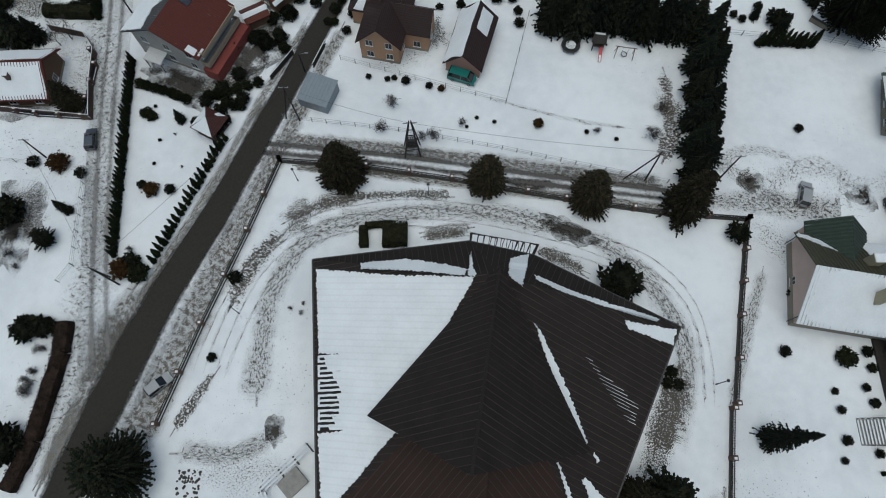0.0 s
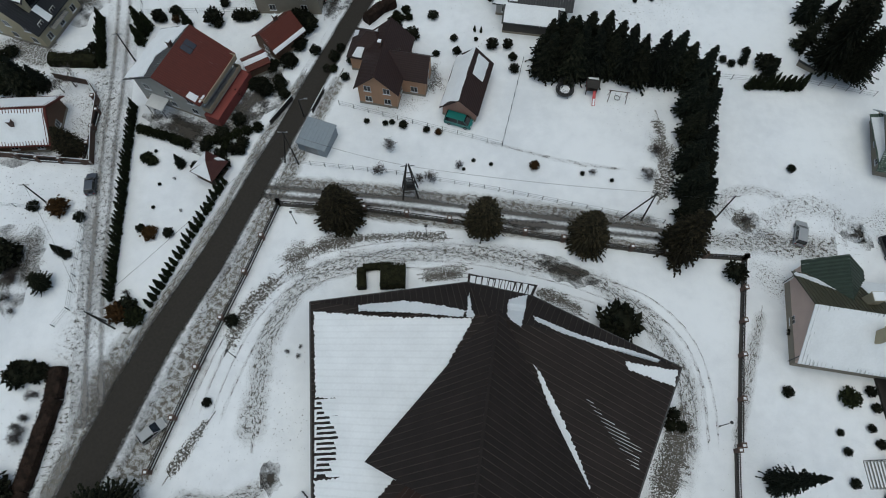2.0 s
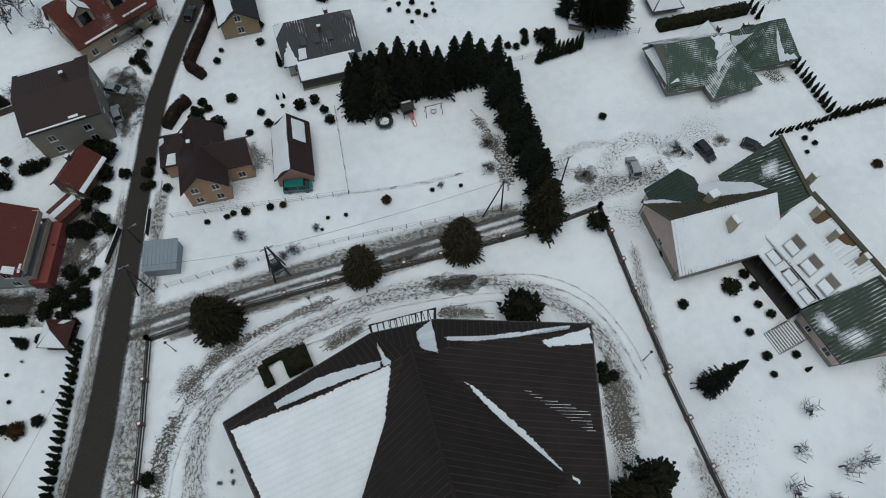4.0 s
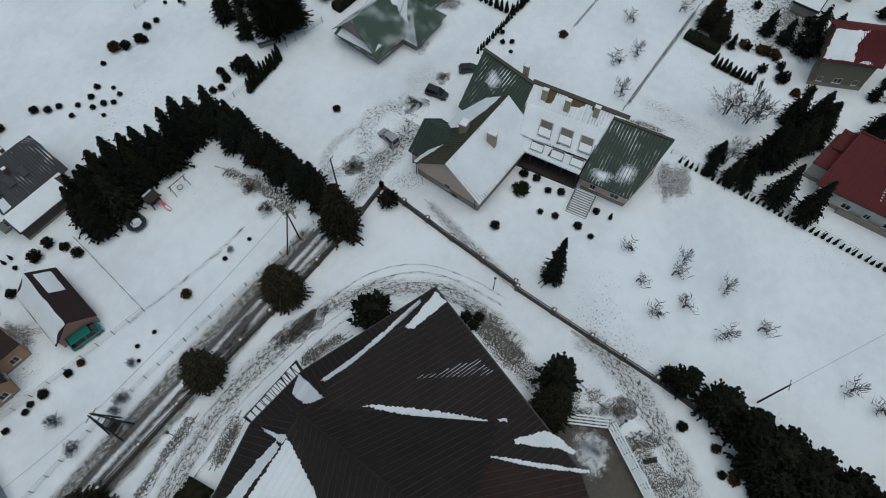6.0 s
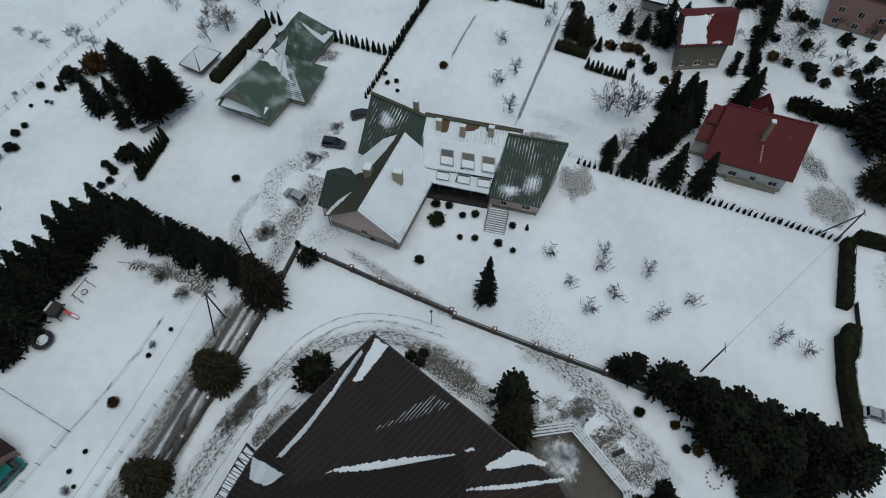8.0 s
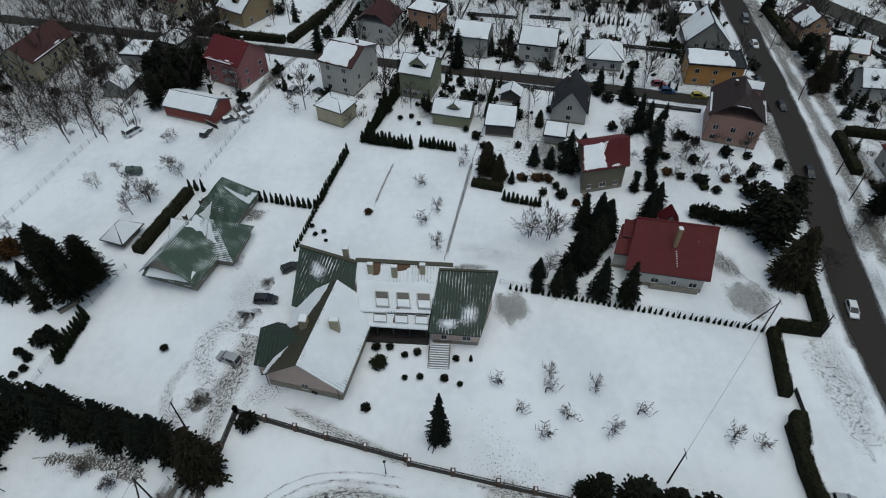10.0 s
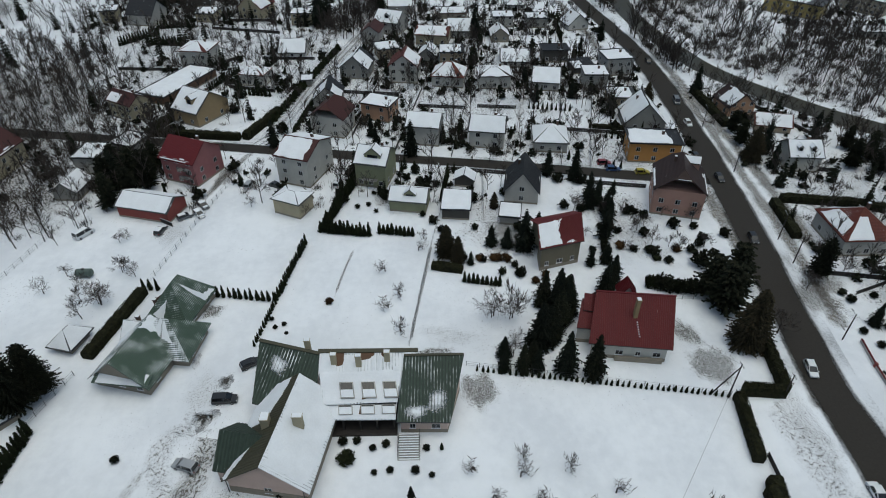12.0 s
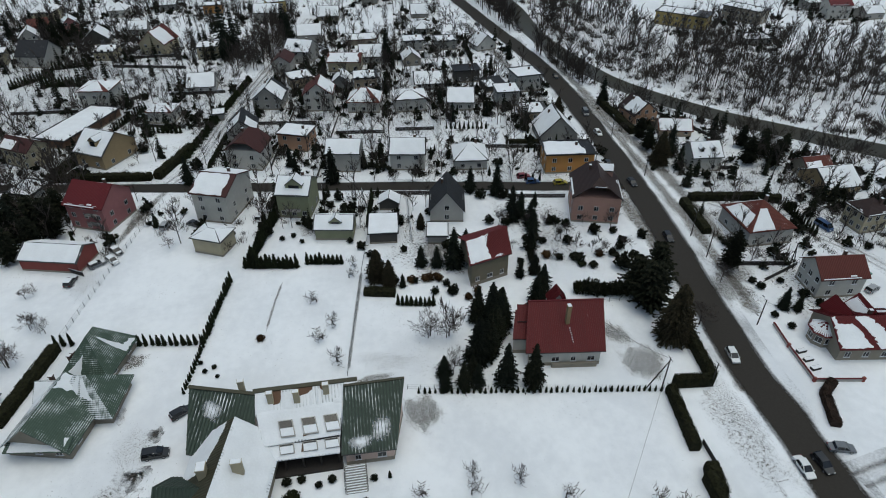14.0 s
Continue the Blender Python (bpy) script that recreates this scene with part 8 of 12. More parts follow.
strip("ground_wear", [(-29.6, 59.2), (-35.5, 43.1), (-40.1, 29.5), (-44.4, 17.9)], 5, "verge", "dirty speckled snow on the road verge", 0.0612, 0.4, 23)
strip("ground_wear", [(327.9, -67.3), (214.3, -75.7), (158.0, -76.4), (120.1, -75.5), (89.0, -74.1), (66.8, -70.9)], 6, "verge", "snow bank thrown up beside the main road", 0.0614, 0.4, 25)
strip("ground_wear", [(346.0, -97.0), (229.3, -94.9), (158.5, -95.5), (111.8, -93.1)], 6, "verge", "snow bank thrown up beside the main road", 0.0615, 0.4, 26)
strip("ground_wear", [(7.5, 59.5), (11.5, 58.7), (18.3, 56.4), (24.0, 54.9), (32.4, 53.6)], 1.2, "rut", "narrow footpath trodden across the garden", 0.0616, 0.4, 27)
patch("ground_wear", 68.7, 41.2, 1.4, 3.2, 10, "bare", "muddy heap in the yard", 0.0617)
patch("ground_wear", 49.5, 43.6, 2.0, 2.6, 0, "thin_snow", "leaf heap thinly snowed over", 0.0618)


# ---------------------------------------------------------------- the houses of the estate
house(194.1, 100.7, -121, 11.3, 7.5, 6.2, 8.6, "gable", "cream", "maroon_roof", ((0.05, 0.48, 0.04, 0.7), (0.3, 0.95, 0.1, 0.95), None, (0.1, 0.9, 0.05, 0.5)), ((0, 2, 3), (1, 2, 2), (3, 2, 2)), label="cream two-storey house with a partly snow-covered gabled maroon roof")
house(192.9, 76.7, -119, 11.0, 14.1, 4.9, 9.8, "gable", "tan", "grey_roof", (1, 1, 1, 1), ((0, 1, 2), (1, 1, 2), (3, 1, 2)), label="tan single-storey house with a snow-covered gabled grey roof", dormers=((0.1, 0, 2.6),))
house(154.4, 67.7, -113, 11.2, 11.5, 7.5, 11.5, "gable", "rose", "red_roof", ([(0.06, 0.8, 0.02, 0.06), (0.6, 0.72, 0.10, 0.16)], (0.2, 0.9, 0.02, 0.08)), ((0, 3, 3), (1, 2, 2), (3, 2, 2)), label="rose three-storey house with a partly snow-covered gabled red metal roof", balcony=((0, 0.2, 3, 2.6), (0, 0.2, 3, 5.2)))
house(135.1, 73.1, -105, 14.7, 8.1, 3.4, 5.5, "gable", "red", "grey_roof", (1, 1, 1, 1), (), label="red outbuilding with a snow-covered gabled grey roof", name="outbuilding", category="outbuilding", chim=())
house(153.9, 35.5, -110, 9.8, 14.2, 8.8, 11.4, "gable", "white", "maroon_roof", ((0.03, 0.85, 0.04, 0.95), 1, 1, (0.04, 0.9, 0.04, 0.80)), ((0, 3, 2), (1, 2, 2), (3, 2, 2)), label="white three-storey house with a partly snow-covered gabled maroon roof")
house(134.9, 36.0, -115, 7.9, 6.3, 4.6, 5.8, "hip", "cream", "grey_roof", (1, 1, 1, 1), (), label="cream outbuilding with a snow-covered hipped grey roof", name="outbuilding", category="outbuilding", chim=())
house(150.6, 15.2, -104, 8.7, 10.0, 7.4, 10.4, "gable", "green", "grey_roof", (1, 1, 1, 1), ((0, 1, 3), (1, 1, 2), (3, 1, 2)), label="green single-storey house with a snow-covered gabled grey roof", dormers=((0.05, 0, 4.5),), balcony=((0, 0, 4, 2.6),))
house(136.5, 5.4, -100, 9.6, 7.0, 3.5, 5.6, "gable", "green", "grey_roof", (1, 1, 1, 1), (), label="green outbuilding with a snow-covered gabled grey roof", name="outbuilding", category="outbuilding", chim=(), dormers=((0.05, 0, 3.0),))
house(133.3, -6.9, -96, 7.0, 8.0, 3.2, 4.0, "shed", "dark", "dark_roof", (1, 1, 1, 1), (), label="dark outbuilding with a snow-covered sloping anthracite roof", name="outbuilding", category="outbuilding", chim=())
house(147.3, -9.8, -10, 4.0, 5.2, 2.4, 4.0, "gable", "dark", "grey_roof", (1, 1, 1, 1), (), label="dark outbuilding with a snow-covered gabled grey roof", name="outbuilding", category="outbuilding", chim=())
house(142.0, -25.3, -10, 11.0, 8.9, 3.8, 9.3, "gable", "lightgrey", "dark_roof", (), ((3, 3, 1), (0, 2, 1), (2, 2, 1)), label="lightgrey two-storey house with a bare gabled anthracite roof")
house(129.6, -20.6, -100, 4.8, 6.0, 2.4, 2.4, "flat", "lightgrey", "grey_roof", (1, 1, 1, 1), (), label="lightgrey outbuilding with a snow-covered flat grey roof", name="outbuilding", category="outbuilding", chim=())
house(135.5, -65.4, -16, 13.0, 12.4, 7.7, 12.9, "half", "pink", "brown_roof", ([(0.06, 0.8, 0.02, 0.06), (0.6, 0.72, 0.10, 0.16)], (0.2, 0.9, 0.02, 0.08)), ((3, 2, 3), (0, 2, 2), (2, 2, 2)), label="pink two-storey house with a partly snow-covered half-hipped dark brown roof", dormers=((0.3, 0, 3.0),))
house(161.8, -66.8, -96, 14.7, 9.0, 6.3, 6.3, "flat", "orange", "dark_roof", ((0.03, 0.78, 0.04, 0.95), 1, 1, (0.04, 0.9, 0.04, 0.70)), ((0, 2, 3), (1, 2, 2), (3, 2, 2)), label="orange two-storey house with a partly snow-covered flat anthracite roof")
house(184.1, -70.3, -4, 12.0, 12.7, 2.9, 9.2, "gable", "grey", "dark_roof", ((0.03, 0.72, 0.04, 0.95), 1, 1, (0.04, 0.9, 0.04, 0.60)), ((3, 2, 2), (0, 1, 1), (2, 1, 1)), label="grey single-storey house with a partly snow-covered gabled anthracite roof")
house(170.0, -37.5, -96, 10.1, 11.0, 3.5, 6.8, "hip", "lightgrey", "grey_roof", (1, 1, 1, 1), ((0, 1, 2), (1, 1, 1), (3, 1, 1)), label="lightgrey single-storey house with a snow-covered hipped grey roof")
house(172.1, -18.3, -100, 10.6, 9.0, 5.8, 9.0, "gable", "white", "dark_roof", (1, 1, 1, 1), ((0, 2, 2), (1, 2, 2), (3, 2, 2)), label="white two-storey house with a snow-covered gabled anthracite roof")
house(174.9, 1.3, -100, 10.2, 10.0, 6.4, 8.9, "gable", "lightgrey", "grey_roof", (1, 1, 1, 1), ((0, 1, 2), (1, 1, 1), (3, 1, 1)), label="lightgrey single-storey house with a snow-covered gabled grey roof")
house(191.4, 16.5, -112, 10.0, 8.0, 5.6, 5.6, "flat", "salmon", "brick_roof", (1, 1, 1, 1), ((0, 2, 2), (1, 2, 2), (3, 2, 2)), label="salmon two-storey house with a snow-covered flat brick-red roof")
house(181.5, 31.0, -16, 10.0, 11.0, 6.6, 10.8, "half", "white", "maroon_roof", (), ((3, 2, 2), (0, 2, 2), (2, 2, 2)), label="white two-storey house with a bare half-hipped maroon roof")
house(204.7, 35.4, 1, 11.0, 9.4, 2.9, 7.1, "gable", "lightgrey", "dark_roof", ((0.05, 0.60, 0.04, 0.7), (0.3, 0.95, 0.1, 0.95), None, (0.1, 0.9, 0.05, 0.5)), ((3, 2, 2), (0, 1, 1), (2, 1, 1)), label="lightgrey single-storey house with a partly snow-covered gabled anthracite roof")
house(224.6, 8.8, -7, 10.0, 10.5, 6.6, 10.6, "gable", "white", "rust_roof", ((0.04, 0.96, 0.05, 0.93), None), ((3, 3, 3), (0, 2, 2), (2, 2, 2)), label="white two-storey house with a partly snow-covered gabled rust-red roof")
house(220.2, -7.9, -100, 11.6, 10.0, 4.4, 7.9, "hip", "white", "brick_roof", ((0.03, 0.78, 0.04, 0.95), 1, 1, (0.04, 0.9, 0.04, 0.70)), ((0, 2, 3), (1, 2, 1), (3, 2, 1)), label="white two-storey house with a partly snow-covered hipped brick-red roof")
house(218.3, -24.4, -90, 11.7, 10.0, 4.9, 6.4, "hip", "white", "brown_roof", ((0.03, 0.91, 0.04, 0.95), 1, 1, (0.04, 0.9, 0.04, 0.90)), ((0, 1, 3), (1, 1, 1), (3, 1, 1)), label="white single-storey house with a partly snow-covered hipped dark brown roof")
house(229.7, 27.4, -10, 11.0, 10.7, 4.2, 8.6, "gable", "grey", "dark_roof", ((0.03, 0.78, 0.04, 0.95), 1, 1, (0.04, 0.9, 0.04, 0.70)), ((3, 2, 3), (0, 1, 1), (2, 1, 1)), label="grey single-storey house with a partly snow-covered gabled anthracite roof")
house(217.5, -43.9, -100, 9.8, 13.0, 3.3, 6.6, "gable", "lightgrey", "grey_roof", (1, 1, 1, 1), ((0, 1, 3), (1, 1, 1), (3, 1, 1)), label="lightgrey single-storey house with a snow-covered gabled grey roof")
house(216.2, -61.5, -92, 8.3, 9.0, 5.6, 5.6, "flat", "lightgrey", "grey_roof", (1, 1, 1, 1), ((0, 2, 2), (1, 2, 1), (3, 2, 1)), label="lightgrey two-storey house with a snow-covered flat grey roof")
house(201.8, -67.8, -94, 9.0, 9.0, 3.0, 3.0, "flat", "beige", "grey_roof", ((0.03, 0.85, 0.04, 0.95), 1, 1, (0.04, 0.9, 0.04, 0.80)), ((0, 1, 3), (1, 1, 1), (3, 1, 1)), label="beige single-storey house with a partly snow-covered flat grey roof")
house(230.1, -72.9, -83, 10.3, 10.0, 6.5, 6.5, "flat", "lightgrey", "grey_roof", ((0.03, 0.91, 0.04, 0.95), 1, 1, (0.04, 0.9, 0.04, 0.90)), ((0, 2, 3), (1, 2, 2), (3, 2, 2)), label="lightgrey two-storey house with a partly snow-covered flat grey roof")
house(231.4, -59.9, -78, 8.3, 8.0, 2.4, 3.2, "shed", "dark", "dark_roof", ((0.05, 0.48, 0.04, 0.7), (0.3, 0.95, 0.1, 0.95), None, (0.1, 0.9, 0.05, 0.5)), (), label="dark outbuilding with a partly snow-covered sloping anthracite roof", name="outbuilding", category="outbuilding", chim=())
house(242.9, -51.2, -89, 10.1, 7.0, 5.0, 5.0, "flat", "dark", "dark_roof", ([(0.06, 0.8, 0.02, 0.06), (0.6, 0.72, 0.10, 0.16)], (0.2, 0.9, 0.02, 0.08)), ((0, 1, 3),), label="dark single-storey house with a partly snow-covered flat anthracite roof")
house(241.3, -35.0, -94, 11.5, 14.0, 2.4, 5.2, "gable", "white", "dark_roof", (1, 1, 1, 1), ((0, 1, 3),), label="white single-storey house with a snow-covered gabled anthracite roof")
house(244.4, -0.2, -10, 9.0, 7.3, 3.0, 6.0, "gable", "grey", "dark_roof", ((0.03, 0.91, 0.04, 0.95), 1, 1, (0.04, 0.9, 0.04, 0.90)), ((3, 2, 2), (0, 1, 1), (2, 1, 1)), label="grey single-storey house with a partly snow-covered gabled anthracite roof")
house(244.5, -9.6, -92, 9.1, 9.0, 4.2, 4.2, "flat", "beige", "dark_roof", ((0.03, 0.85, 0.04, 0.95), 1, 1, (0.04, 0.9, 0.04, 0.80)), ((0, 2, 3), (1, 2, 1), (3, 2, 1)), label="beige two-storey house with a partly snow-covered flat anthracite roof")
house(266.5, -2.6, -100, 13.7, 11.0, 4.4, 6.6, "gable", "cream", "brick_roof", ((0.03, 0.91, 0.04, 0.95), 1, 1, (0.04, 0.9, 0.04, 0.90)), ((0, 1, 3), (1, 1, 1), (3, 1, 1)), label="cream single-storey house with a partly snow-covered gabled brick-red roof")
house(275.8, -14.1, -92, 10.0, 13.0, 3.3, 6.9, "gable", "grey", "dark_roof", (1, 1, 1, 1), ((0, 1, 2), (1, 1, 1), (3, 1, 1)), label="grey single-storey house with a snow-covered gabled anthracite roof")
house(281.1, 16.5, -112, 11.6, 12.0, 5.5, 9.1, "gable", "lightgrey", "grey_roof", (1, 1, 1, 1), ((0, 2, 3), (1, 2, 2), (3, 2, 2)), label="lightgrey two-storey house with a snow-covered gabled grey roof", dormers=((0.0, 0, 2.2),))
house(267.9, 23.9, -10, 10.0, 7.3, 5.3, 7.8, "gable", "lightgrey", "maroon_roof", (), ((3, 3, 1), (0, 2, 1), (2, 2, 1)), label="lightgrey two-storey house with a bare gabled maroon roof")
house(248.9, 17.0, -74, 8.6, 9.0, 4.2, 4.2, "flat", "beige", "grey_roof", (1, 1, 1, 1), ((0, 2, 2), (1, 2, 1), (3, 2, 1)), label="beige two-storey house with a snow-covered flat grey roof")
house(268.4, -31.4, 1, 9.0, 7.6, 3.0, 6.0, "gable", "stone", "dark_roof", ((0.03, 0.78, 0.04, 0.95), 1, 1, (0.04, 0.9, 0.04, 0.70)), ((3, 2, 2), (0, 1, 1), (2, 1, 1)), label="stone single-storey house with a partly snow-covered gabled anthracite roof")
house(288.6, -34.9, -90, 9.1, 9.0, 4.7, 4.7, "flat", "lightgrey", "grey_roof", (1, 1, 1, 1), ((0, 2, 3), (1, 2, 1), (3, 2, 1)), label="lightgrey two-storey house with a snow-covered flat grey roof")
house(287.5, -50.5, -89, 9.0, 9.0, 4.2, 4.2, "flat", "grey", "grey_roof", ((0.03, 0.91, 0.04, 0.95), 1, 1, (0.04, 0.9, 0.04, 0.90)), ((0, 2, 3), (1, 2, 1), (3, 2, 1)), label="grey two-storey house with a partly snow-covered flat grey roof")
house(283.7, -67.7, 15, 9.0, 9.9, 2.6, 7.1, "gable", "white", "dark_roof", ((0.03, 0.72, 0.04, 0.95), 1, 1, (0.04, 0.9, 0.04, 0.60)), ((3, 3, 2), (0, 2, 1), (2, 2, 1)), label="white two-storey house with a partly snow-covered gabled anthracite roof")
house(311.2, 13.2, -91, 11.4, 12.0, 4.0, 7.6, "gable", "grey", "grey_roof", (1, 1, 1, 1), ((0, 1, 3), (1, 1, 1), (3, 1, 1)), label="grey single-storey house with a snow-covered gabled grey roof")
house(303.0, -11.3, -86, 14.5, 10.0, 2.4, 2.4, "flat", "stone", "brick_roof", (1, 1, 1, 1), (), label="stone outbuilding with a snow-covered flat brick-red roof", name="outbuilding", category="outbuilding", chim=())
house(349.1, 3.5, -95, 11.5, 11.0, 2.6, 6.5, "gable", "olive", "grey_roof", (1, 1, 1, 1), ((0, 1, 2),), label="olive single-storey house with a snow-covered gabled grey roof")
house(345.4, -45.8, -93, 9.3, 10.0, 2.4, 6.4, "gable", "grey", "grey_roof", (1, 1, 1, 1), (), label="grey outbuilding with a snow-covered gabled grey roof", name="outbuilding", category="outbuilding", chim=())
house(315.7, -43.6, -88, 9.6, 11.0, 2.8, 5.5, "hip", "lightgrey", "grey_roof", ((0.03, 0.91, 0.04, 0.95), 1, 1, (0.04, 0.9, 0.04, 0.90)), ((0, 1, 3), (1, 1, 1), (3, 1, 1)), label="lightgrey single-storey house with a partly snow-covered hipped grey roof")
house(251.7, 55.4, -90, 10.6, 12.0, 2.9, 6.5, "gable", "white", "grey_roof", (1, 1, 1, 1), ((0, 1, 3), (1, 1, 1), (3, 1, 1)), label="white single-storey house with a snow-covered gabled grey roof")
house(221.8, 64.6, -102, 9.0, 7.7, 4.5, 5.3, "hip", "white", "brick_roof", ((0.03, 0.88, 0.04, 0.95), 1, 1, (0.04, 0.9, 0.04, 0.85)), ((0, 1, 4), (1, 1, 2), (3, 1, 2)), label="white single-storey house with a partly snow-covered hipped brick-red roof")
house(242.9, 91.3, -98, 11.3, 11.5, 6.7, 8.5, "hip", "white", "brick_roof", ((0.03, 0.85, 0.04, 0.95), 1, 1, (0.04, 0.9, 0.04, 0.80)), ((0, 2, 3), (1, 2, 2), (3, 2, 2)), label="white two-storey house with a partly snow-covered hipped brick-red roof")
house(216.9, 92.1, -112, 11.4, 28.7, 3.0, 3.0, "flat", "brown", "grey_roof", (1, 1, 1, 1), (), label="brown outbuilding with a snow-covered flat grey roof", name="outbuilding", category="outbuilding", chim=())
house(300.2, 104.2, -96, 8.5, 10.5, 3.9, 3.9, "flat", "cream", "grey_roof", (1, 1, 1, 1), ((0, 2, 3), (1, 2, 2), (3, 2, 2)), label="cream two-storey house with a snow-covered flat grey roof")
house(305.0, 82.2, -18, 13.0, 12.0, 5.5, 10.9, "gable", "cream", "rust_roof", ((0.03, 0.72, 0.04, 0.95), 1, 1, (0.04, 0.9, 0.04, 0.60)), ((3, 3, 2), (0, 2, 1), (2, 2, 1)), label="cream two-storey house with a partly snow-covered gabled rust-red roof")
house(293.8, 58.3, -91, 9.4, 9.0, 5.3, 5.3, "flat", "cream", "grey_roof", ((0.03, 0.91, 0.04, 0.95), 1, 1, (0.04, 0.9, 0.04, 0.90)), ((0, 2, 3), (1, 2, 1), (3, 2, 1)), label="cream two-storey house with a partly snow-covered flat grey roof")
house(337.9, 98.7, -87, 8.6, 10.0, 3.2, 6.2, "gable", "grey", "grey_roof", (1, 1, 1, 1), ((0, 1, 2), (1, 1, 1), (3, 1, 1)), label="grey single-storey house with a snow-covered gabled grey roof")
house(325.3, 115.1, 3, 10.0, 11.4, 2.9, 7.4, "gable", "dark", "dark_roof", ((0.03, 0.91, 0.04, 0.95), 1, 1, (0.04, 0.9, 0.04, 0.90)), ((3, 2, 2), (0, 1, 1), (2, 1, 1)), label="dark single-storey house with a partly snow-covered gabled anthracite roof")
house(296.7, 131.7, -102, 12.7, 12.5, 5.2, 10.2, "gable", "lightgrey", "dark_roof", (), ((0, 1, 2), (1, 1, 2), (3, 1, 2)), label="lightgrey single-storey house with a bare gabled anthracite roof")
house(299.8, 150.2, -76, 7.2, 9.0, 5.4, 5.4, "flat", "cream", "grey_roof", (1, 1, 1, 1), ((0, 2, 2), (1, 2, 1), (3, 2, 1)), label="cream two-storey house with a snow-covered flat grey roof")
house(374.0, 154.2, -96, 11.6, 14.7, 5.3, 9.0, "hip", "cream", "grey_roof", ((0.03, 0.91, 0.04, 0.95), 1, 1, (0.04, 0.9, 0.04, 0.90)), ((0, 2, 3), (1, 2, 2), (3, 2, 2)), label="cream two-storey house with a partly snow-covered hipped grey roof")
house(355.6, 152.5, -66, 9.1, 8.0, 2.7, 5.1, "gable", "rust_roof", "rust_roof", (), (), label="rust-red outbuilding with a bare gabled rust-red roof", name="outbuilding", category="outbuilding", chim=())
house(349.3, 134.7, 20, 9.0, 7.8, 4.3, 7.5, "gable", "rose", "grey_roof", ((0.03, 0.85, 0.04, 0.95), 1, 1, (0.04, 0.9, 0.04, 0.80)), ((3, 2, 2), (0, 1, 1), (2, 1, 1)), label="rose single-storey house with a partly snow-covered gabled grey roof")
house(376.1, 117.3, -93, 8.9, 10.0, 3.8, 6.8, "hip", "white", "grey_roof", (1, 1, 1, 1), ((0, 1, 3), (1, 1, 1), (3, 1, 1)), label="white single-storey house with a snow-covered hipped grey roof")
house(384.9, 92.9, -85, 9.1, 9.0, 3.6, 6.3, "gable", "grey", "grey_roof", (1, 1, 1, 1), ((0, 1, 2), (1, 1, 1), (3, 1, 1)), label="grey single-storey house with a snow-covered gabled grey roof")
house(373.6, 67.1, -87, 10.0, 8.0, 4.5, 4.5, "flat", "orange", "grey_roof", (1, 1, 1, 1), ((0, 1, 4), (1, 1, 1), (3, 1, 1)), label="orange single-storey house with a snow-covered flat grey roof")
house(352.8, 35.9, -96, 13.5, 11.0, 4.9, 8.2, "gable", "lightgrey", "grey_roof", (1, 1, 1, 1), ((0, 1, 3), (1, 1, 1), (3, 1, 1)), label="lightgrey single-storey house with a snow-covered gabled grey roof")
house(368.6, 32.6, -71, 9.7, 9.0, 6.0, 6.0, "flat", "yellow", "grey_roof", (1, 1, 1, 1), ((0, 2, 2), (1, 2, 1), (3, 2, 1)), label="yellow two-storey house with a snow-covered flat grey roof")
house(326.9, 145.9, 15, 9.0, 8.4, 4.6, 8.3, "gable", "lightgrey", "grey_roof", ((0.03, 0.85, 0.04, 0.95), 1, 1, (0.04, 0.9, 0.04, 0.80)), ((3, 3, 2), (0, 2, 1), (2, 2, 1)), label="lightgrey two-storey house with a partly snow-covered gabled grey roof")
house(193.0, -104.7, 8, 10.0, 9.3, 3.8, 7.7, "gable", "peach", "brown_roof", ((0.05, 0.54, 0.04, 0.7), (0.3, 0.95, 0.1, 0.95), None, (0.1, 0.9, 0.05, 0.5)), ((3, 3, 3), (0, 2, 2), (2, 2, 2)), label="peach two-storey house with a partly snow-covered gabled dark brown roof")
house(179.9, -111.9, -105, 10.8, 8.0, 2.4, 4.8, "gable", "beige", "brick_roof", (1, 1, 1, 1), ((0, 1, 3), (1, 1, 1), (3, 1, 1)), label="beige single-storey house with a snow-covered gabled brick-red roof")
house(155.4, -108.5, -95, 9.0, 9.0, 5.0, 8.1, "gable", "white", "grey_roof", (1, 1, 1, 1), ((0, 1, 2), (1, 1, 1), (3, 1, 1)), label="white single-storey house with a snow-covered gabled grey roof", dormers=((-0.2, 0, 1.3), (0.2, 0, 1.3)))
house(118.0, -103.5, -90, 12.2, 13.0, 5.0, 9.6, "hip", "lightgrey", "brick_roof", ((0.05, 0.54, 0.04, 0.7), (0.3, 0.95, 0.1, 0.95), None, (0.1, 0.9, 0.05, 0.5)), ((0, 1, 3), (1, 1, 2), (3, 1, 2)), label="lightgrey single-storey house with a partly snow-covered hipped brick-red roof")
house(93.9, -107.1, 265, 10.7, 8.0, 5.7, 8.7, "gable", "white", "rust_roof", ([(0.06, 0.8, 0.02, 0.06), (0.6, 0.72, 0.10, 0.16)], (0.2, 0.9, 0.02, 0.08)), ((3, 3, 3), (0, 2, 2), (2, 2, 2)), label="white two-storey house with a partly snow-covered gabled rust-red roof")
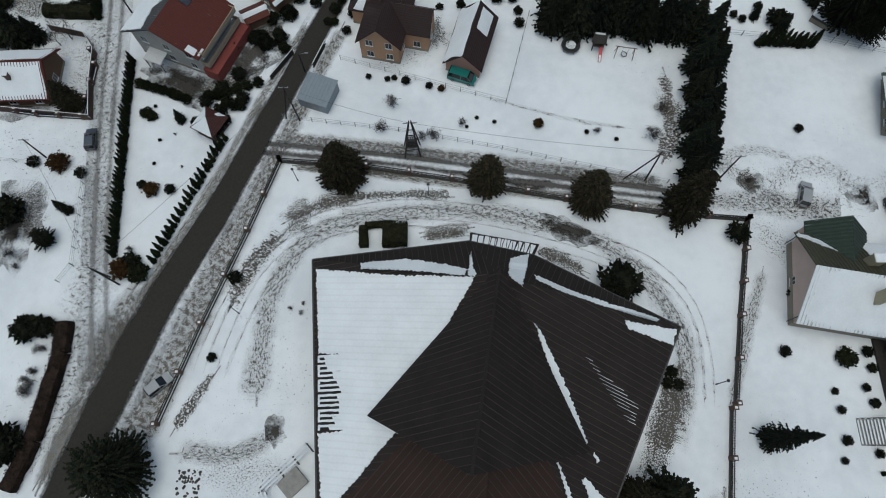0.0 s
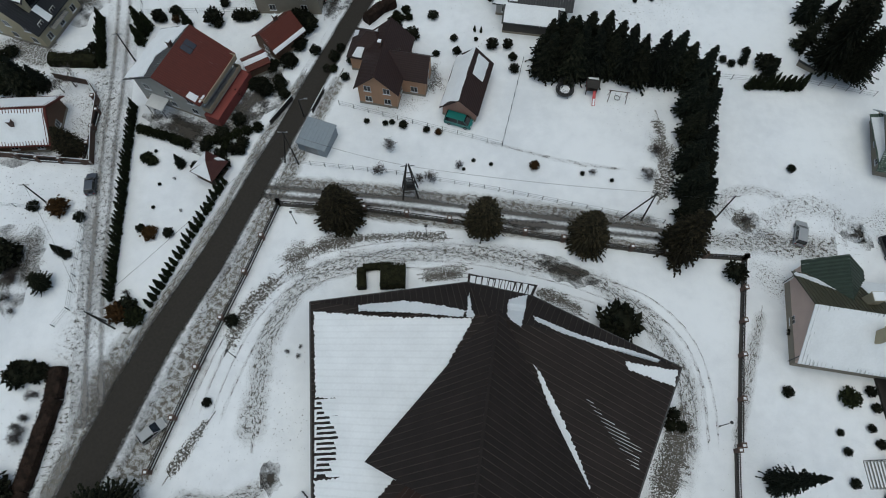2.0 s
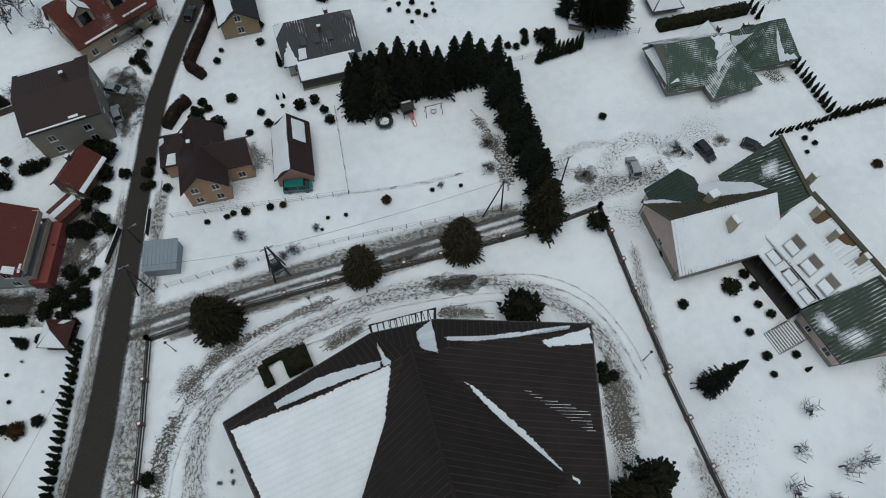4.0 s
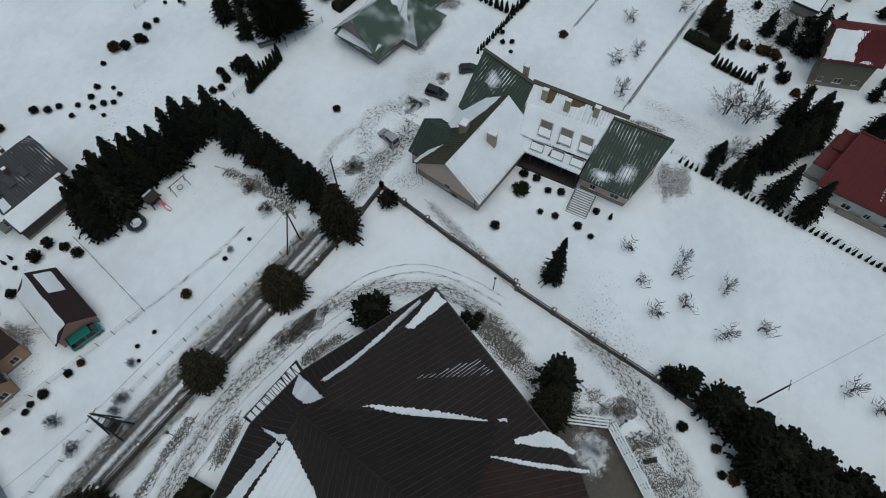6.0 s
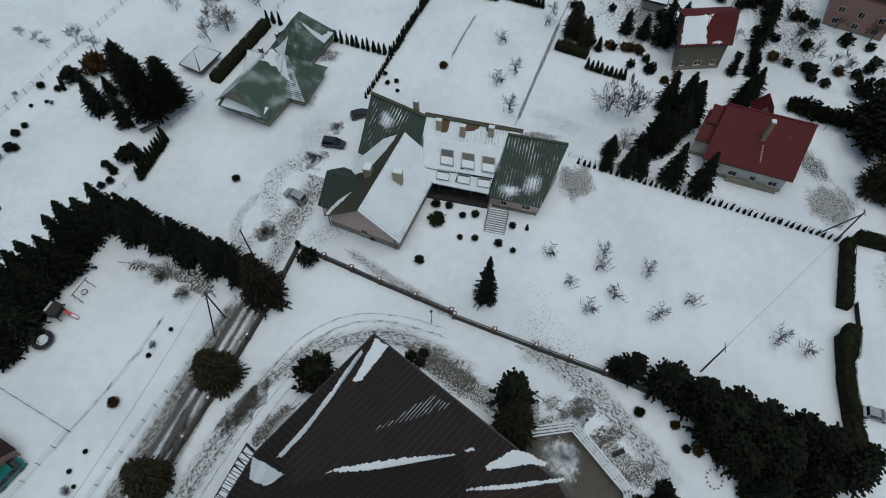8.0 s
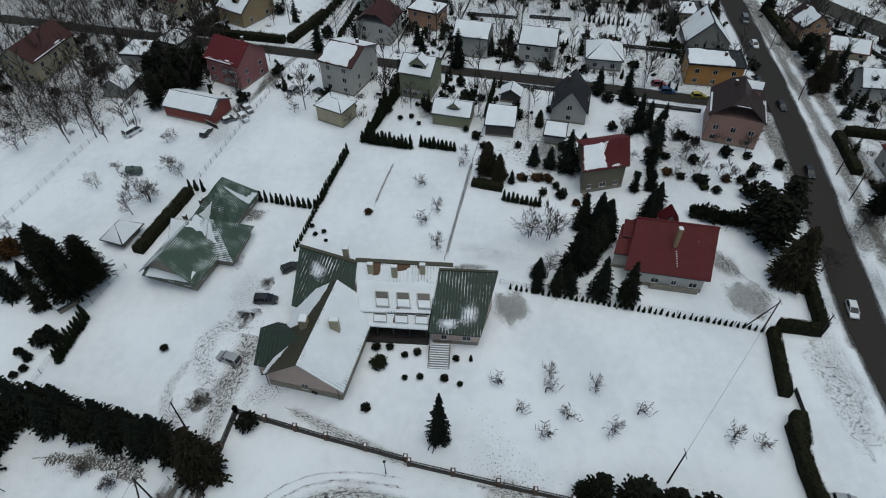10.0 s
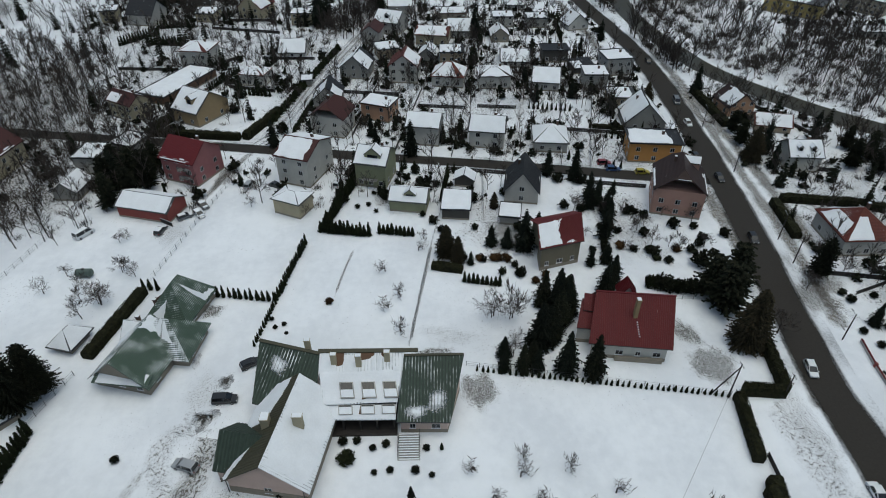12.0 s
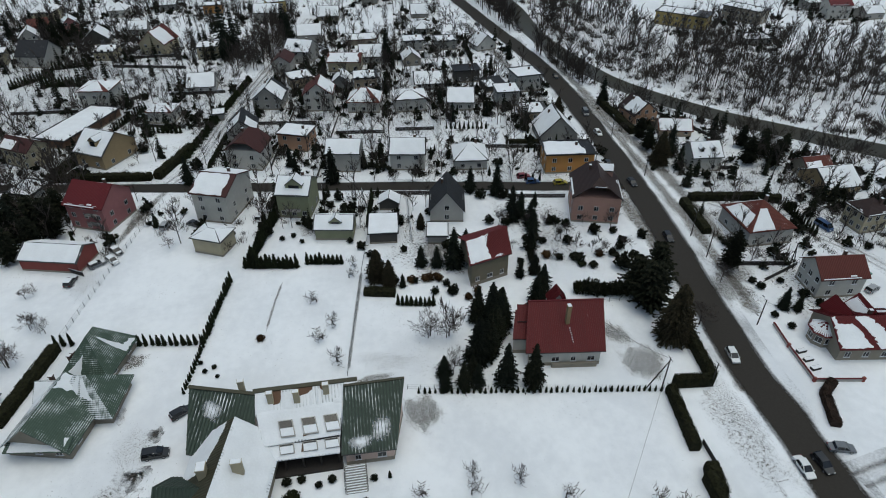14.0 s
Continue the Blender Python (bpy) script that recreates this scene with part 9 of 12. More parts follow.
house(115.5, -133.8, -176, 6.8, 7.6, 5.9, 8.5, "hip", "cream", "brown_roof", ([(0.06, 0.8, 0.02, 0.06), (0.6, 0.72, 0.10, 0.16)], (0.2, 0.9, 0.02, 0.08)), ((0, 2, 3), (1, 2, 3), (3, 2, 3)), label="cream two-storey house with a partly snow-covered hipped dark brown roof")
house(137.2, -140.1, -87, 11.5, 12.0, 2.4, 6.0, "gable", "tan", "dark_roof", (1, 1, 1, 1), ((0, 1, 2), (1, 1, 1), (3, 1, 1)), label="tan single-storey house with a snow-covered gabled anthracite roof")
house(144.1, -139.1, -90, 8.0, 9.0, 2.8, 5.9, "gable", "stone", "brick_roof", ((0.05, 0.60, 0.04, 0.7), (0.3, 0.95, 0.1, 0.95), None, (0.1, 0.9, 0.05, 0.5)), ((0, 1, 2), (1, 1, 1), (3, 1, 1)), label="stone single-storey house with a partly snow-covered gabled brick-red roof")
house(301.3, -266.8, -100, 11.5, 10.0, 7.8, 10.3, "gable", "white", "red_roof", ([(0.06, 0.8, 0.02, 0.06), (0.6, 0.72, 0.10, 0.16)], (0.2, 0.9, 0.02, 0.08)), ((0, 3, 3), (1, 2, 2), (3, 2, 2)), label="white three-storey house with a partly snow-covered gabled red metal roof")
house(303.0, -179.7, -134, 25.8, 12.0, 6.5, 6.5, "flat", "yellow", "grey_roof", ((0.03, 0.72, 0.04, 0.95), 1, 1, (0.04, 0.9, 0.04, 0.60)), ((0, 2, 8), (1, 2, 1), (3, 2, 1)), label="yellow two-storey house with a partly snow-covered flat grey roof")
house(305.5, -216.5, -149, 20.5, 10.0, 6.6, 6.6, "flat", "stone", "grey_roof", ((0.03, 0.91, 0.04, 0.95), 1, 1, (0.04, 0.9, 0.04, 0.90)), ((0, 2, 8), (1, 2, 1), (3, 2, 1)), label="stone two-storey house with a partly snow-covered flat grey roof")
house(303.8, -194.5, -79, 8.8, 8.0, 2.4, 5.2, "gable", "white", "grey_roof", (1, 1, 1, 1), ((0, 1, 2), (1, 1, 1), (3, 1, 1)), label="white single-storey house with a snow-covered gabled grey roof")
house(268.7, -199.1, -93, 13.6, 9.0, 2.8, 2.8, "flat", "lightgrey", "grey_roof", ((0.03, 0.91, 0.04, 0.95), 1, 1, (0.04, 0.9, 0.04, 0.90)), ((0, 1, 4), (1, 1, 1), (3, 1, 1)), label="lightgrey single-storey house with a partly snow-covered flat grey roof")
house(320.6, -268.1, -87, 11.0, 9.0, 4.1, 4.1, "flat", "grey", "grey_roof", ((0.03, 0.85, 0.04, 0.95), 1, 1, (0.04, 0.9, 0.04, 0.80)), ((0, 1, 3), (1, 1, 1), (3, 1, 1)), label="grey single-storey house with a partly snow-covered flat grey roof")
house(298.4, -286.0, -89, 11.2, 9.0, 3.4, 6.1, "gable", "lightgrey", "grey_roof", (1, 1, 1, 1), ((0, 1, 2), (1, 1, 1), (3, 1, 1)), label="lightgrey single-storey house with a snow-covered gabled grey roof")
house(379.8, -21.4, -100, 9.3, 9.0, 3.8, 6.5, "gable", "grey", "grey_roof", (1, 1, 1, 1), (), label="grey outbuilding with a snow-covered gabled grey roof", name="outbuilding", category="outbuilding", chim=())
house(219.8, 45.4, -84, 3.5, 5.0, 2.4, 2.4, "flat", "grey", "grey_roof", (1, 1, 1, 1), (), label="grey outbuilding with a snow-covered flat grey roof", name="outbuilding", category="outbuilding", chim=())
def rust_house():
    h = house(-45.1, 71.75, 67.5, 10.0, 13.0, 6.4, 9.8, "gable", "lightgrey", ("rust_roof", "grey_roof"), ([(0.02, 0.12, 0.1, 0.3), (0.05, 0.18, 0.02, 0.06)], [((0.02, 0.02), (0.98, 0.02), (0.98, 0.75), (0.6, 0.62), (0.35, 0.9), (0.02, 0.96))]), ((3, 2, 3), (0, 2, 4), (2, 2, 2)), label="pale grey two-storey house with a rust-red roof, half snowed", over=1.1, chim=((0.1, 0.05),), group="houses on the road")
    for k in range(2):      # solar panels high on the red slope
        x = 1.2 + k * 1.15
        part("solar_panel", Geo().prism([(x, -2.6, 8.78), (x + 1.05, -2.6, 8.78), (x + 1.05, -0.9, 9.68), (x, -0.9, 9.68)], 0.08).g, M["black_glass"], h)
    for z in (2.7, 5.3):
        b = part("balcony", Geo().box(-5.0, 5.6, -8.0, -6.5, z, z + 0.2).g, M["concrete"], h)
        part("parapet", Geo().box(-5.0, 5.6, -8.0, -7.88, z + 0.2, z + 1.1).box(5.48, 5.6, -7.88, -6.5, z + 0.2, z + 1.1).box(-5.0, -4.88, -7.88, -6.5, z + 0.2, z + 1.1).g, M["beige"], b)
    part("porch_wall", Geo().box(-5.4, 5.8, -9.4, -6.55, 0, 2.2).g, M["red"], h, "dark red brick base")
    part("porch_roof", Geo().prism([(-7.6, 0.5, 2.5), (-5.1, 0.5, 2.8), (-5.1, 4.0, 2.8), (-7.6, 4.0, 2.5)], 0.12).g, M["frame_white"], h)
    for y in (0.7, 3.8):
        part("porch_post", Geo().box(-7.5, -7.38, y - 0.06, y + 0.06, 0, 2.42).g, M["dark_steel"], h)
    return h


rust_house()

def olive_house():
    h = thing("house", pose(0, 0, 0), "olive house under a red metal roof, one half snowed", "house", "houses of the estate")
    TL, TR, BR, BL = (113.4, -24.6, 9.5), (117.8, -35.7, 9.5), (110.7, -35.3, 6.5), (107.5, -24.5, 6.5)
    lean_house(h, [BL, BR, TR, TL], "olive", "red_roof", [((0.02, 0.06), (0.50, 0.06), (0.44, 0.55), (0.52, 0.96), (0.02, 0.96)), ((0.60, 0.05), (0.80, 0.05), (0.72, 0.14))], 0.6, 0.4, 3, seed=4.4)
    part("back_roof", Geo().prism([TR, (123.0, -35.2, 6.5), (119.6, -23.8, 6.5), TL], 0.2).g, M["red_roof"], h)
    part("back_wall", Geo().prism([(113.4, -25.4, 9.2), (117.2, -35.0, 9.2), (121.9, -34.6, 6.4), (118.9, -24.6, 6.4)], 6.2).g, M["olive"], h)
    return h


olive_house()


def mint_house():
    h = house(-56.0, 110.6, 91, 10.6, 7.2, 4.0, 7.2, "gable", "mint", ("rust_roof", "rust_roof"), ([(0.5, 0.95, 0.06, 0.4)], [(0.1, 0.9, 0.05, 0.8)]), ((3, 1, 2), (0, 1, 3)), label="mint-green cottage with a rusty gabled roof behind a board fence", group="houses on the road")
    g = Geo()
    for k in range(8):
        g.tube((-59.0 + k * 0.68, 97.4 + k * 0.09, 0.3 + 0.25 * (k % 2)), (-58.9 + k * 0.68, 99.0 + k * 0.09, 0.3 + 0.25 * (k % 2)), 0.32, 0.3, 7)
    logs = thing("log_pile", pose(0, 0, 0), "pile of cut logs lying in the garden snow", "log pile")
    part("log", g.g, M["wood"], logs)
    return h


mint_house()


def red_villa():
    h = thing("house", pose(0, 0, 0), "tan bungalow with a half-snowed red metal roof and a bay", "house", "villas by the main road")
    house(76.55, -101.2, -98.7, 15.0, 11.0, 3.6, 6.8, "gable", "stone", "red_roof", ([((0.02, 0.03), (0.42, 0.03), (0.31, 0.55), (0.25, 0.74), (0.06, 0.78), (0.05, 0.97), (0.02, 0.97)), ((0.50, 0.03), (0.72, 0.03), (0.62, 0.6), (0.47, 0.97), (0.30, 0.97), (0.47, 0.35))], [(0.05, 0.4, 0.3, 0.6)]), ((0, 1, 4), (3, 1, 1)), over=0.6, rib=0.4, chim=((0.05, 0.1),), into=h)
    house(80.4, -98.2, -8.7, 5.6, 4.4, 4.6, 7.2, "gable", "tan", "red_roof", (None, None), (), 0.3, 0.4, (), into=h)
    house(80.0, -103.4, -8.7, 5.6, 4.4, 4.6, 7.2, "gable", "tan", "red_roof", (None, (0.05, 0.9, 0.1, 0.8)), (), 0.3, 0.4, (), into=h)
    c = Vector((78.2, -93.7, 0))
    ring = [Vector((math.cos(k * math.pi / 4 + 0.25), math.sin(k * math.pi / 4 + 0.25), 0)) for k in range(8)]
    n = len(ring)
    lo, hi = [c + 2.6 * r for r in ring], [c + 2.6 * r + Vector((0, 0, 3.1)) for r in ring]
    eave, top = [c + 3.15 * r + Vector((0, 0, 3.1)) for r in ring], c + Vector((0, 0, 4.9))
    part("bay_wall", Geo().add(lo + hi, [(k, (k + 1) % n, n + (k + 1) % n, n + k) for k in range(n)]).g, M["stone"], h)
    part("bay_roof", Geo().add(eave + [top, c + Vector((0, 0, 3.0))], [(k, (k + 1) % n, n) for k in range(n)] + [((k + 1) % n, k, n + 1) for k in range(n)]).g, M["red_roof"], h)
    for k in range(n):
        a, b = eave[k], eave[(k + 1) % n]
        m = (a + b) / 2
        if m.y < c.y - 0.5:
            continue
        for i in range(5):
            u = (i + 0.5) / 5
            p, q = a.lerp(b, u), a.lerp(b, u).lerp(top, 0.82 * (1 - abs(u - 0.5)))
            up = Vector((0, 0, 0.06))
            part("snow_rib", Geo().beam(p.lerp(q, 0.15) + up, q + up, 0.28, 0.05).g, M["roof_snow"], h)
        d = (lo[k] + lo[(k + 1) % n]) / 2 - c
        window(h, c.x + d.x, c.y + d.y, 1.0, math.degrees(math.atan2(d.y, d.x)), 1.4, 1.4)
    line = [(84.0, -86.9), (77.2, -85.8), (67.9, -84.9), (66.3, -94.3)]
    f = thing("garden_wall", pose(0, 0, 0), "low pale garden wall with a dark red coping", "wall", "villas by the main road")
    for a, b in zip(line, line[1:]):
        a, b = Vector((*a, 0)), Vector((*b, 0))
        part("wall", Geo().beam(a + Vector((0, 0, 0.35)), b + Vector((0, 0, 0.35)), 0.25, 0.7).g, M["lightgrey"], f)
        part("coping", Geo().beam(a + Vector((0, 0, 0.76)), b + Vector((0, 0, 0.76)), 0.34, 0.1).g, M["red_roof"], f)
        part("pillar", Geo().box(b.x - 0.25, b.x + 0.25, b.y - 0.25, b.y + 0.25, 0, 1.1).g, M["red"], f)
    for k in range(3):
        t = thing("planter", pose(75.6 - 2.4 * k, -87.6 + 0.1 * k, 0, 0, 0, 96), "raised wooden planter filled with snow", "planter", "planters of the villa")
        part("box", Geo().box(-1.0, 1.0, -0.45, 0.45, 0, 0.5).g, M["dark_wood"], t)
        part("snow_cover", Geo().box(-0.92, 0.92, -0.37, 0.37, 0.5, 0.58).g, M["roof_snow"], t)
    return h


red_villa()


def cold_frame():
    h = thing("shed", pose(0, 0, 0), "low garden shed with a snowed sloping roof under pines", "shed", "outbuildings")
    lean_house(h, [(66.3, 75.8, 1.5), (69.3, 73.4, 1.5), (71.6, 77.3, 2.3), (68.1, 78.5, 2.3)], "dark", "grey_roof", (0.03, 0.97, 0.03, 0.97), 0.25, seed=5.1)
    return h


cold_frame()
solar = house(-77.6, 88.6, 70, 11.0, 12.7, 4.2, 10.4, "gable", "cream", "dark_roof", ([(0.3, 0.42, 0.02, 0.5)], None), ((3, 3, 3), (0, 2, 3), (2, 2, 3)), label="cream two-storey house with an anthracite roof and solar panels", dormers=((-0.05, 0, 5.2),), balcony=((0, -0.05, 4.5, 2.8),))
for i in range(4):
    for j in range(2):
        x, v = -3.6 + i * 1.75, 0.22 + j * 0.34
        part("solar_panel", Geo().prism([(x + 1.65, 6.85 * (1 - v) + 0.0, 4.2 + 6.5 * v), (x, 6.85 * (1 - v), 4.2 + 6.5 * v), (x, 6.85 * (0.70 - v), 4.2 + 6.5 * (v + 0.30)), (x + 1.65, 6.85 * (0.70 - v), 4.2 + 6.5 * (v + 0.30))], 0.06).g, M["black_glass"], solar)
house(-28.6, 96.5, -2, 12.2, 14.0, 7.0, 8.6, "gable", "stone", "brown_roof", ([(0.06, 0.8, 0.02, 0.06), (0.6, 0.72, 0.10, 0.16)], (0.2, 0.9, 0.02, 0.08)), ((0, 2, 2), (1, 2, 2), (3, 2, 2)), label="stone two-storey house with a partly snow-covered gabled dark brown roof")
house(7.4, 111.6, 81, 16.0, 7.4, 3.6, 6.2, "gable", "tan", "dark_roof", (None, (0.04, 0.96, 0.05, 0.93)), ((3, 2, 1),), label="tan single-storey house with a partly snow-covered gabled anthracite roof")
house(-17.4, 118.0, 20, 17.0, 11.0, 4.4, 10.6, "gable", "beige", "brick_roof", ([(0.1, 0.5, 0.02, 0.06), (0.6, 0.9, 0.10, 0.14)], (0.2, 0.9, 0.02, 0.08)), ((0, 1, 4), (1, 2, 2), (3, 2, 2)), label="beige house with a brick-red gabled roof and dormers", dormers=((-0.25, 0, 3.2), (0.15, 0, 3.2)), balcony=((0, 0.1, 6, 2.6),))
house(156.3, 126.5, -8, 17.4, 10.2, 6.5, 10.1, "gable", "cream", "maroon_roof", ([(0.06, 0.8, 0.02, 0.06), (0.6, 0.72, 0.10, 0.16)], (0.2, 0.9, 0.02, 0.08)), ((3, 3, 2), (0, 2, 3), (2, 2, 3)), label="cream two-storey house with a partly snow-covered gabled maroon roof")
house(144.8, 98.0, -5, 8.0, 6.6, 2.9, 5.5, "gable", "grey", "grey_roof", (1, 1, 1, 1), (), label="grey outbuilding with a snow-covered gabled grey roof", name="outbuilding", category="outbuilding", chim=())
house(159.3, 97.9, -93, 7.2, 9.0, 5.3, 5.3, "flat", "lightgrey", "grey_roof", ((0.03, 0.91, 0.04, 0.95), 1, 1, (0.04, 0.9, 0.04, 0.90)), ((0, 1, 2), (1, 1, 1), (3, 1, 1)), label="lightgrey single-storey house with a partly snow-covered flat grey roof")
house(170.1, 91.7, -111, 7.8, 8.0, 3.3, 3.3, "flat", "lightgrey", "grey_roof", ((0.03, 0.91, 0.04, 0.95), 1, 1, (0.04, 0.9, 0.04, 0.90)), ((0, 1, 2), (1, 1, 1), (3, 1, 1)), label="lightgrey single-storey house with a partly snow-covered flat grey roof")


def in_house(x, y, gap=0.8):
    for hx, hy, yaw, L, W in HOUSES:
        if abs(x - hx) + abs(y - hy) > 40:
            continue
        c, s = math.cos(radians(yaw)), math.sin(radians(yaw))
        u, v = (x - hx) * c + (y - hy) * s, -(x - hx) * s + (y - hy) * c
        if abs(u) < L / 2 + gap and abs(v) < W / 2 + gap:
            return True
    return False


# ---------------------------------------------------------------- trees, shrubs and hedges
grow_at("spruce", 20.4, 75.5, 0.92, 0.79)
grow_at("spruce_b", 22.5, 74.9, 0.98, 0.99)
grow_at("spruce", 25.2, 75.1, 0.98, 0.99)
grow_at("spruce", 27.8, 74.8, 1.03, 0.92)
grow_at("spruce_b", 30.7, 74.5, 0.98, 0.84)
grow_at("spruce", 33.4, 74.5, 1.03, 1.01)
grow_at("spruce", 24.5, 78.5, 0.98, 0.84)
grow_at("spruce_b", 29.8, 78.1, 0.98, 0.96)
grow_at("spruce", 21.8, 78.8, 0.92, 0.87)
grow_at("spruce_b", 36.2, 74.9, 0.8, 0.78)
grow_at("spruce", 38.8, 73.3, 0.98, 0.99)
grow_at("spruce", 41.6, 73.3, 1.03, 0.98)
grow_at("spruce_b", 44.0, 72.7, 0.98, 0.81)
grow_at("spruce", 46.2, 70.3, 0.98, 0.96)
grow_at("spruce_b", 46.9, 67.2, 0.86, 0.74)
grow_at("spruce", 44.2, 65.2, 0.86, 0.82)
grow_at("spruce", 45.7, 62.5, 0.86, 0.87)
grow_at("spruce_b", 43.4, 59.8, 0.86, 0.71)
grow_at("spruce", 44.7, 56.7, 0.86, 0.71)
grow_at("spruce", 42.3, 54.2, 0.83, 0.69)
grow_at("spruce_b", 43.5, 51.4, 0.83, 0.74)
grow_at("spruce", 41.2, 48.9, 0.83, 0.84)
grow_at("spruce", 42.3, 46.3, 0.83, 0.79)
grow_at("spruce_b", 40.3, 43.9, 0.8, 0.78)
grow_at("round_spruce_b", 38.1, 38.5, 1.05, 1.1)
grow_at("bush", -32.0, 27.3, 1)
grow_at("bush", 46.4, 34.3, 1.7, 1.5)
grow_at("bush", 26.8, 25.9, 3.1, 2.6)
grow_at("bush", -34.2, 15.1, 0.7, 0.5)
grow_at("bush", 33.2, 12.7, 0.9)
grow_at("bush", 32.5, 11.1, 0.8)
grow_at("bush", 34.1, 10.9, 0.8)
grow_at("round_spruce", 25.3, -4.5, 0.8, 1.1)
grow_at("big_pine", -44.2, -0.5, 0.95, 0.95)
grow_at("pine", 29.6, -3.6, 1.1, 1.3)
grow_at("twiggy", -23.2, 22.4, 0.7)
grow_at("twiggy", -21.4, 21.8, 0.7)
grow_at("twiggy", -21.2, 23.3, 0.6)
grow_at("bush_russet", -47.3, 42.3, 1.25, 1)
grow_at("bush", -49.0, 43.2, 0.75)
grow_at("bush", -44.3, 42.3, 0.85)
grow_at("bush_b", -50.5, 56.7, 1.1, 0.8)
grow_at("bush_b", -49.5, 56.1, 1, 0.8)
grow_at("bush_russet", -49.7, 28.7, 1.7, 1.4)
grow_at("bush_b", -47.0, 28.1, 1.7, 1.3)
grow_at("bush", -48.5, 29.9, 1.4, 1.2)
grow_at("spruce", -44.4, 55.4, 0.3)
grow_at("bush", -47.5, 51.6, 0.3)
grow_at("bush", -47.8, 47.2, 0.3)
grow_at("bush", -49.3, 58.2, 0.3)
grow_at("twiggy", -45.1, 52.6, 0.5)
grow_at("twiggy", -43.0, 46.6, 0.5)
grow_at("twiggy", -49.1, 31.9, 1)
grow_at("round_spruce_b", -63.4, 58.2, 0.72, 0.6)
grow_at("bush_russet", -63.3, 47.1, 1.7, 1.3)
grow_at("bush", -67.7, 47.5, 1, 0.7)
grow_at("bush", -59.4, 45.3, 0.9)
grow_at("pine", -62.3, 33.5, 0.62, 0.5)
grow_at("spruce_b", -61.2, 39.2, 0.28)
grow_at("bush", -60.1, 38.7, 0.8, 0.5)
grow_at("bush", -62.3, 19.3, 2, 1.4)
grow_at("bush", -59.3, 19.5, 1.5, 1.2)
grow_at("bush", -61.2, 3.1, 2.5, 2)
grow_at("twiggy", -59.8, 16.3, 1.3)
grow_at("twiggy", -60.8, 11.7, 1.3)
grow_at("twiggy", -66.3, 29.4, 1)
grow_at("twiggy", -60.4, 10.1, 1.4)
grow_at("twiggy", -60.2, 13.0, 1.1)
grow_at("spruce", -75.0, 72.8, 0.65)
grow_at("spruce_b", -79.0, 73.8, 0.4)
grow_at("spruce", -76.5, 72.4, 0.5)
grow_at("bare", -68.3, 71.0, 0.55)
grow_at("thuja", -57.2, 86.8, 1.9, 1.6)
grow_at("thuja", -56.0, 84.5, 2, 1.7)
grow_at("thuja_b", -56.3, 82.4, 1.9, 1.6)
grow_at("thuja", -55.5, 86.0, 1.7, 1.4)
grow_at("thuja_b", -48.1, 86.6, 1.8, 1.3)
grow_at("bush_russet", -50.5, 87.7, 0.8)
grow_at("bush", -53.1, 87.9, 0.9)
grow_at("bush", -42.3, 86.8, 1.1)
grow_at("bush", -38.1, 88.0, 0.9)
grow_at("bush", -36.6, 88.2, 0.9)
grow_at("bush", -35.4, 88.7, 0.9)
grow_at("bush", -26.5, 87.1, 1.1)
grow_at("bush", -25.2, 84.8, 1.2)
grow_at("bush", -24.6, 86.6, 1.2)
grow_at("bush", -26.0, 81.3, 1)
grow_at("bush", -27.5, 77.5, 1.1)
grow_at("bush", -28.8, 71.8, 1.2, 1)
grow_at("bush", -31.3, 70.9, 1.3, 1)
grow_at("bush", -33.5, 71.8, 1.2, 1)
grow_at("bush", -28.0, 69.8, 1)
grow_at("bush", -30.8, 75.8, 0.9)
grow_at("bush_b", -52.5, 62.6, 0.95)
grow_at("bush_b", -51.1, 62.1, 0.95)
grow_at("bush_b", -49.6, 61.6, 0.95)
grow_at("bush_b", -48.2, 61.1, 0.95)
grow_at("bush_b", -46.8, 60.6, 0.95)
grow_at("bush_b", -45.5, 60.0, 0.95)
grow_at("bush_b", -44.1, 59.4, 0.95)
grow_at("bush_b", -40.3, 60.0, 1)
grow_at("bush_b", -38.7, 60.3, 1)
grow_at("bush_b", -37.1, 60.6, 1)
grow_at("bush_b", -35.5, 61.4, 1)
grow_at("bush_b", -33.8, 62.0, 1)
grow_at("bush_b", -32.0, 62.7, 1)
grow_at("bush", -37.8, 57.1, 1.1)
grow_at("bush", -35.7, 58.2, 1.1)
grow_at("bush", -34.2, 59.4, 1.1)
grow_at("bush", -36.8, 55.1, 1)
grow_at("bush", -37.9, 53.3, 1)
grow_at("bush", -41.6, 54.8, 0.9)
grow_at("bush", -5.1, 83.4, 1.4, 1.2)
grow_at("bush", -6.0, 81.7, 0.9)
grow_at("bush", -1.0, 88.3, 1, 0.8)
grow_at("bush", -9.2, 87.3, 0.6)
grow_at("bush", -7.0, 87.8, 0.6)
grow_at("bush", -8.2, 89.0, 0.6)
grow_at("bush", -7.5, 85.8, 0.6)
grow_at("bush", -13.4, 79.7, 0.8)
grow_at("bush", -16.3, 77.4, 0.8)
grow_at("bush", -17.2, 73.6, 0.8)
grow_at("bush", -18.4, 80.5, 0.8)
grow_at("bush", -19.5, 78.4, 1)
grow_at("bush", -20.7, 75.7, 0.7)
grow_at("bush", 3.4, 79.4, 0.8)
grow_at("bush", 2.9, 82.6, 0.7)
grow_at("bush", -0.5, 79.1, 0.7, 0.4)
grow_at("bush", -6.4, 63.0, 0.75)
grow_at("bush", -2.3, 62.0, 0.6)
grow_at("bush_russet", -0.2, 61.5, 0.6)
grow_at("bush", -12.9, 64.0, 0.5)
grow_at("bush", -9.6, 63.5, 0.5)
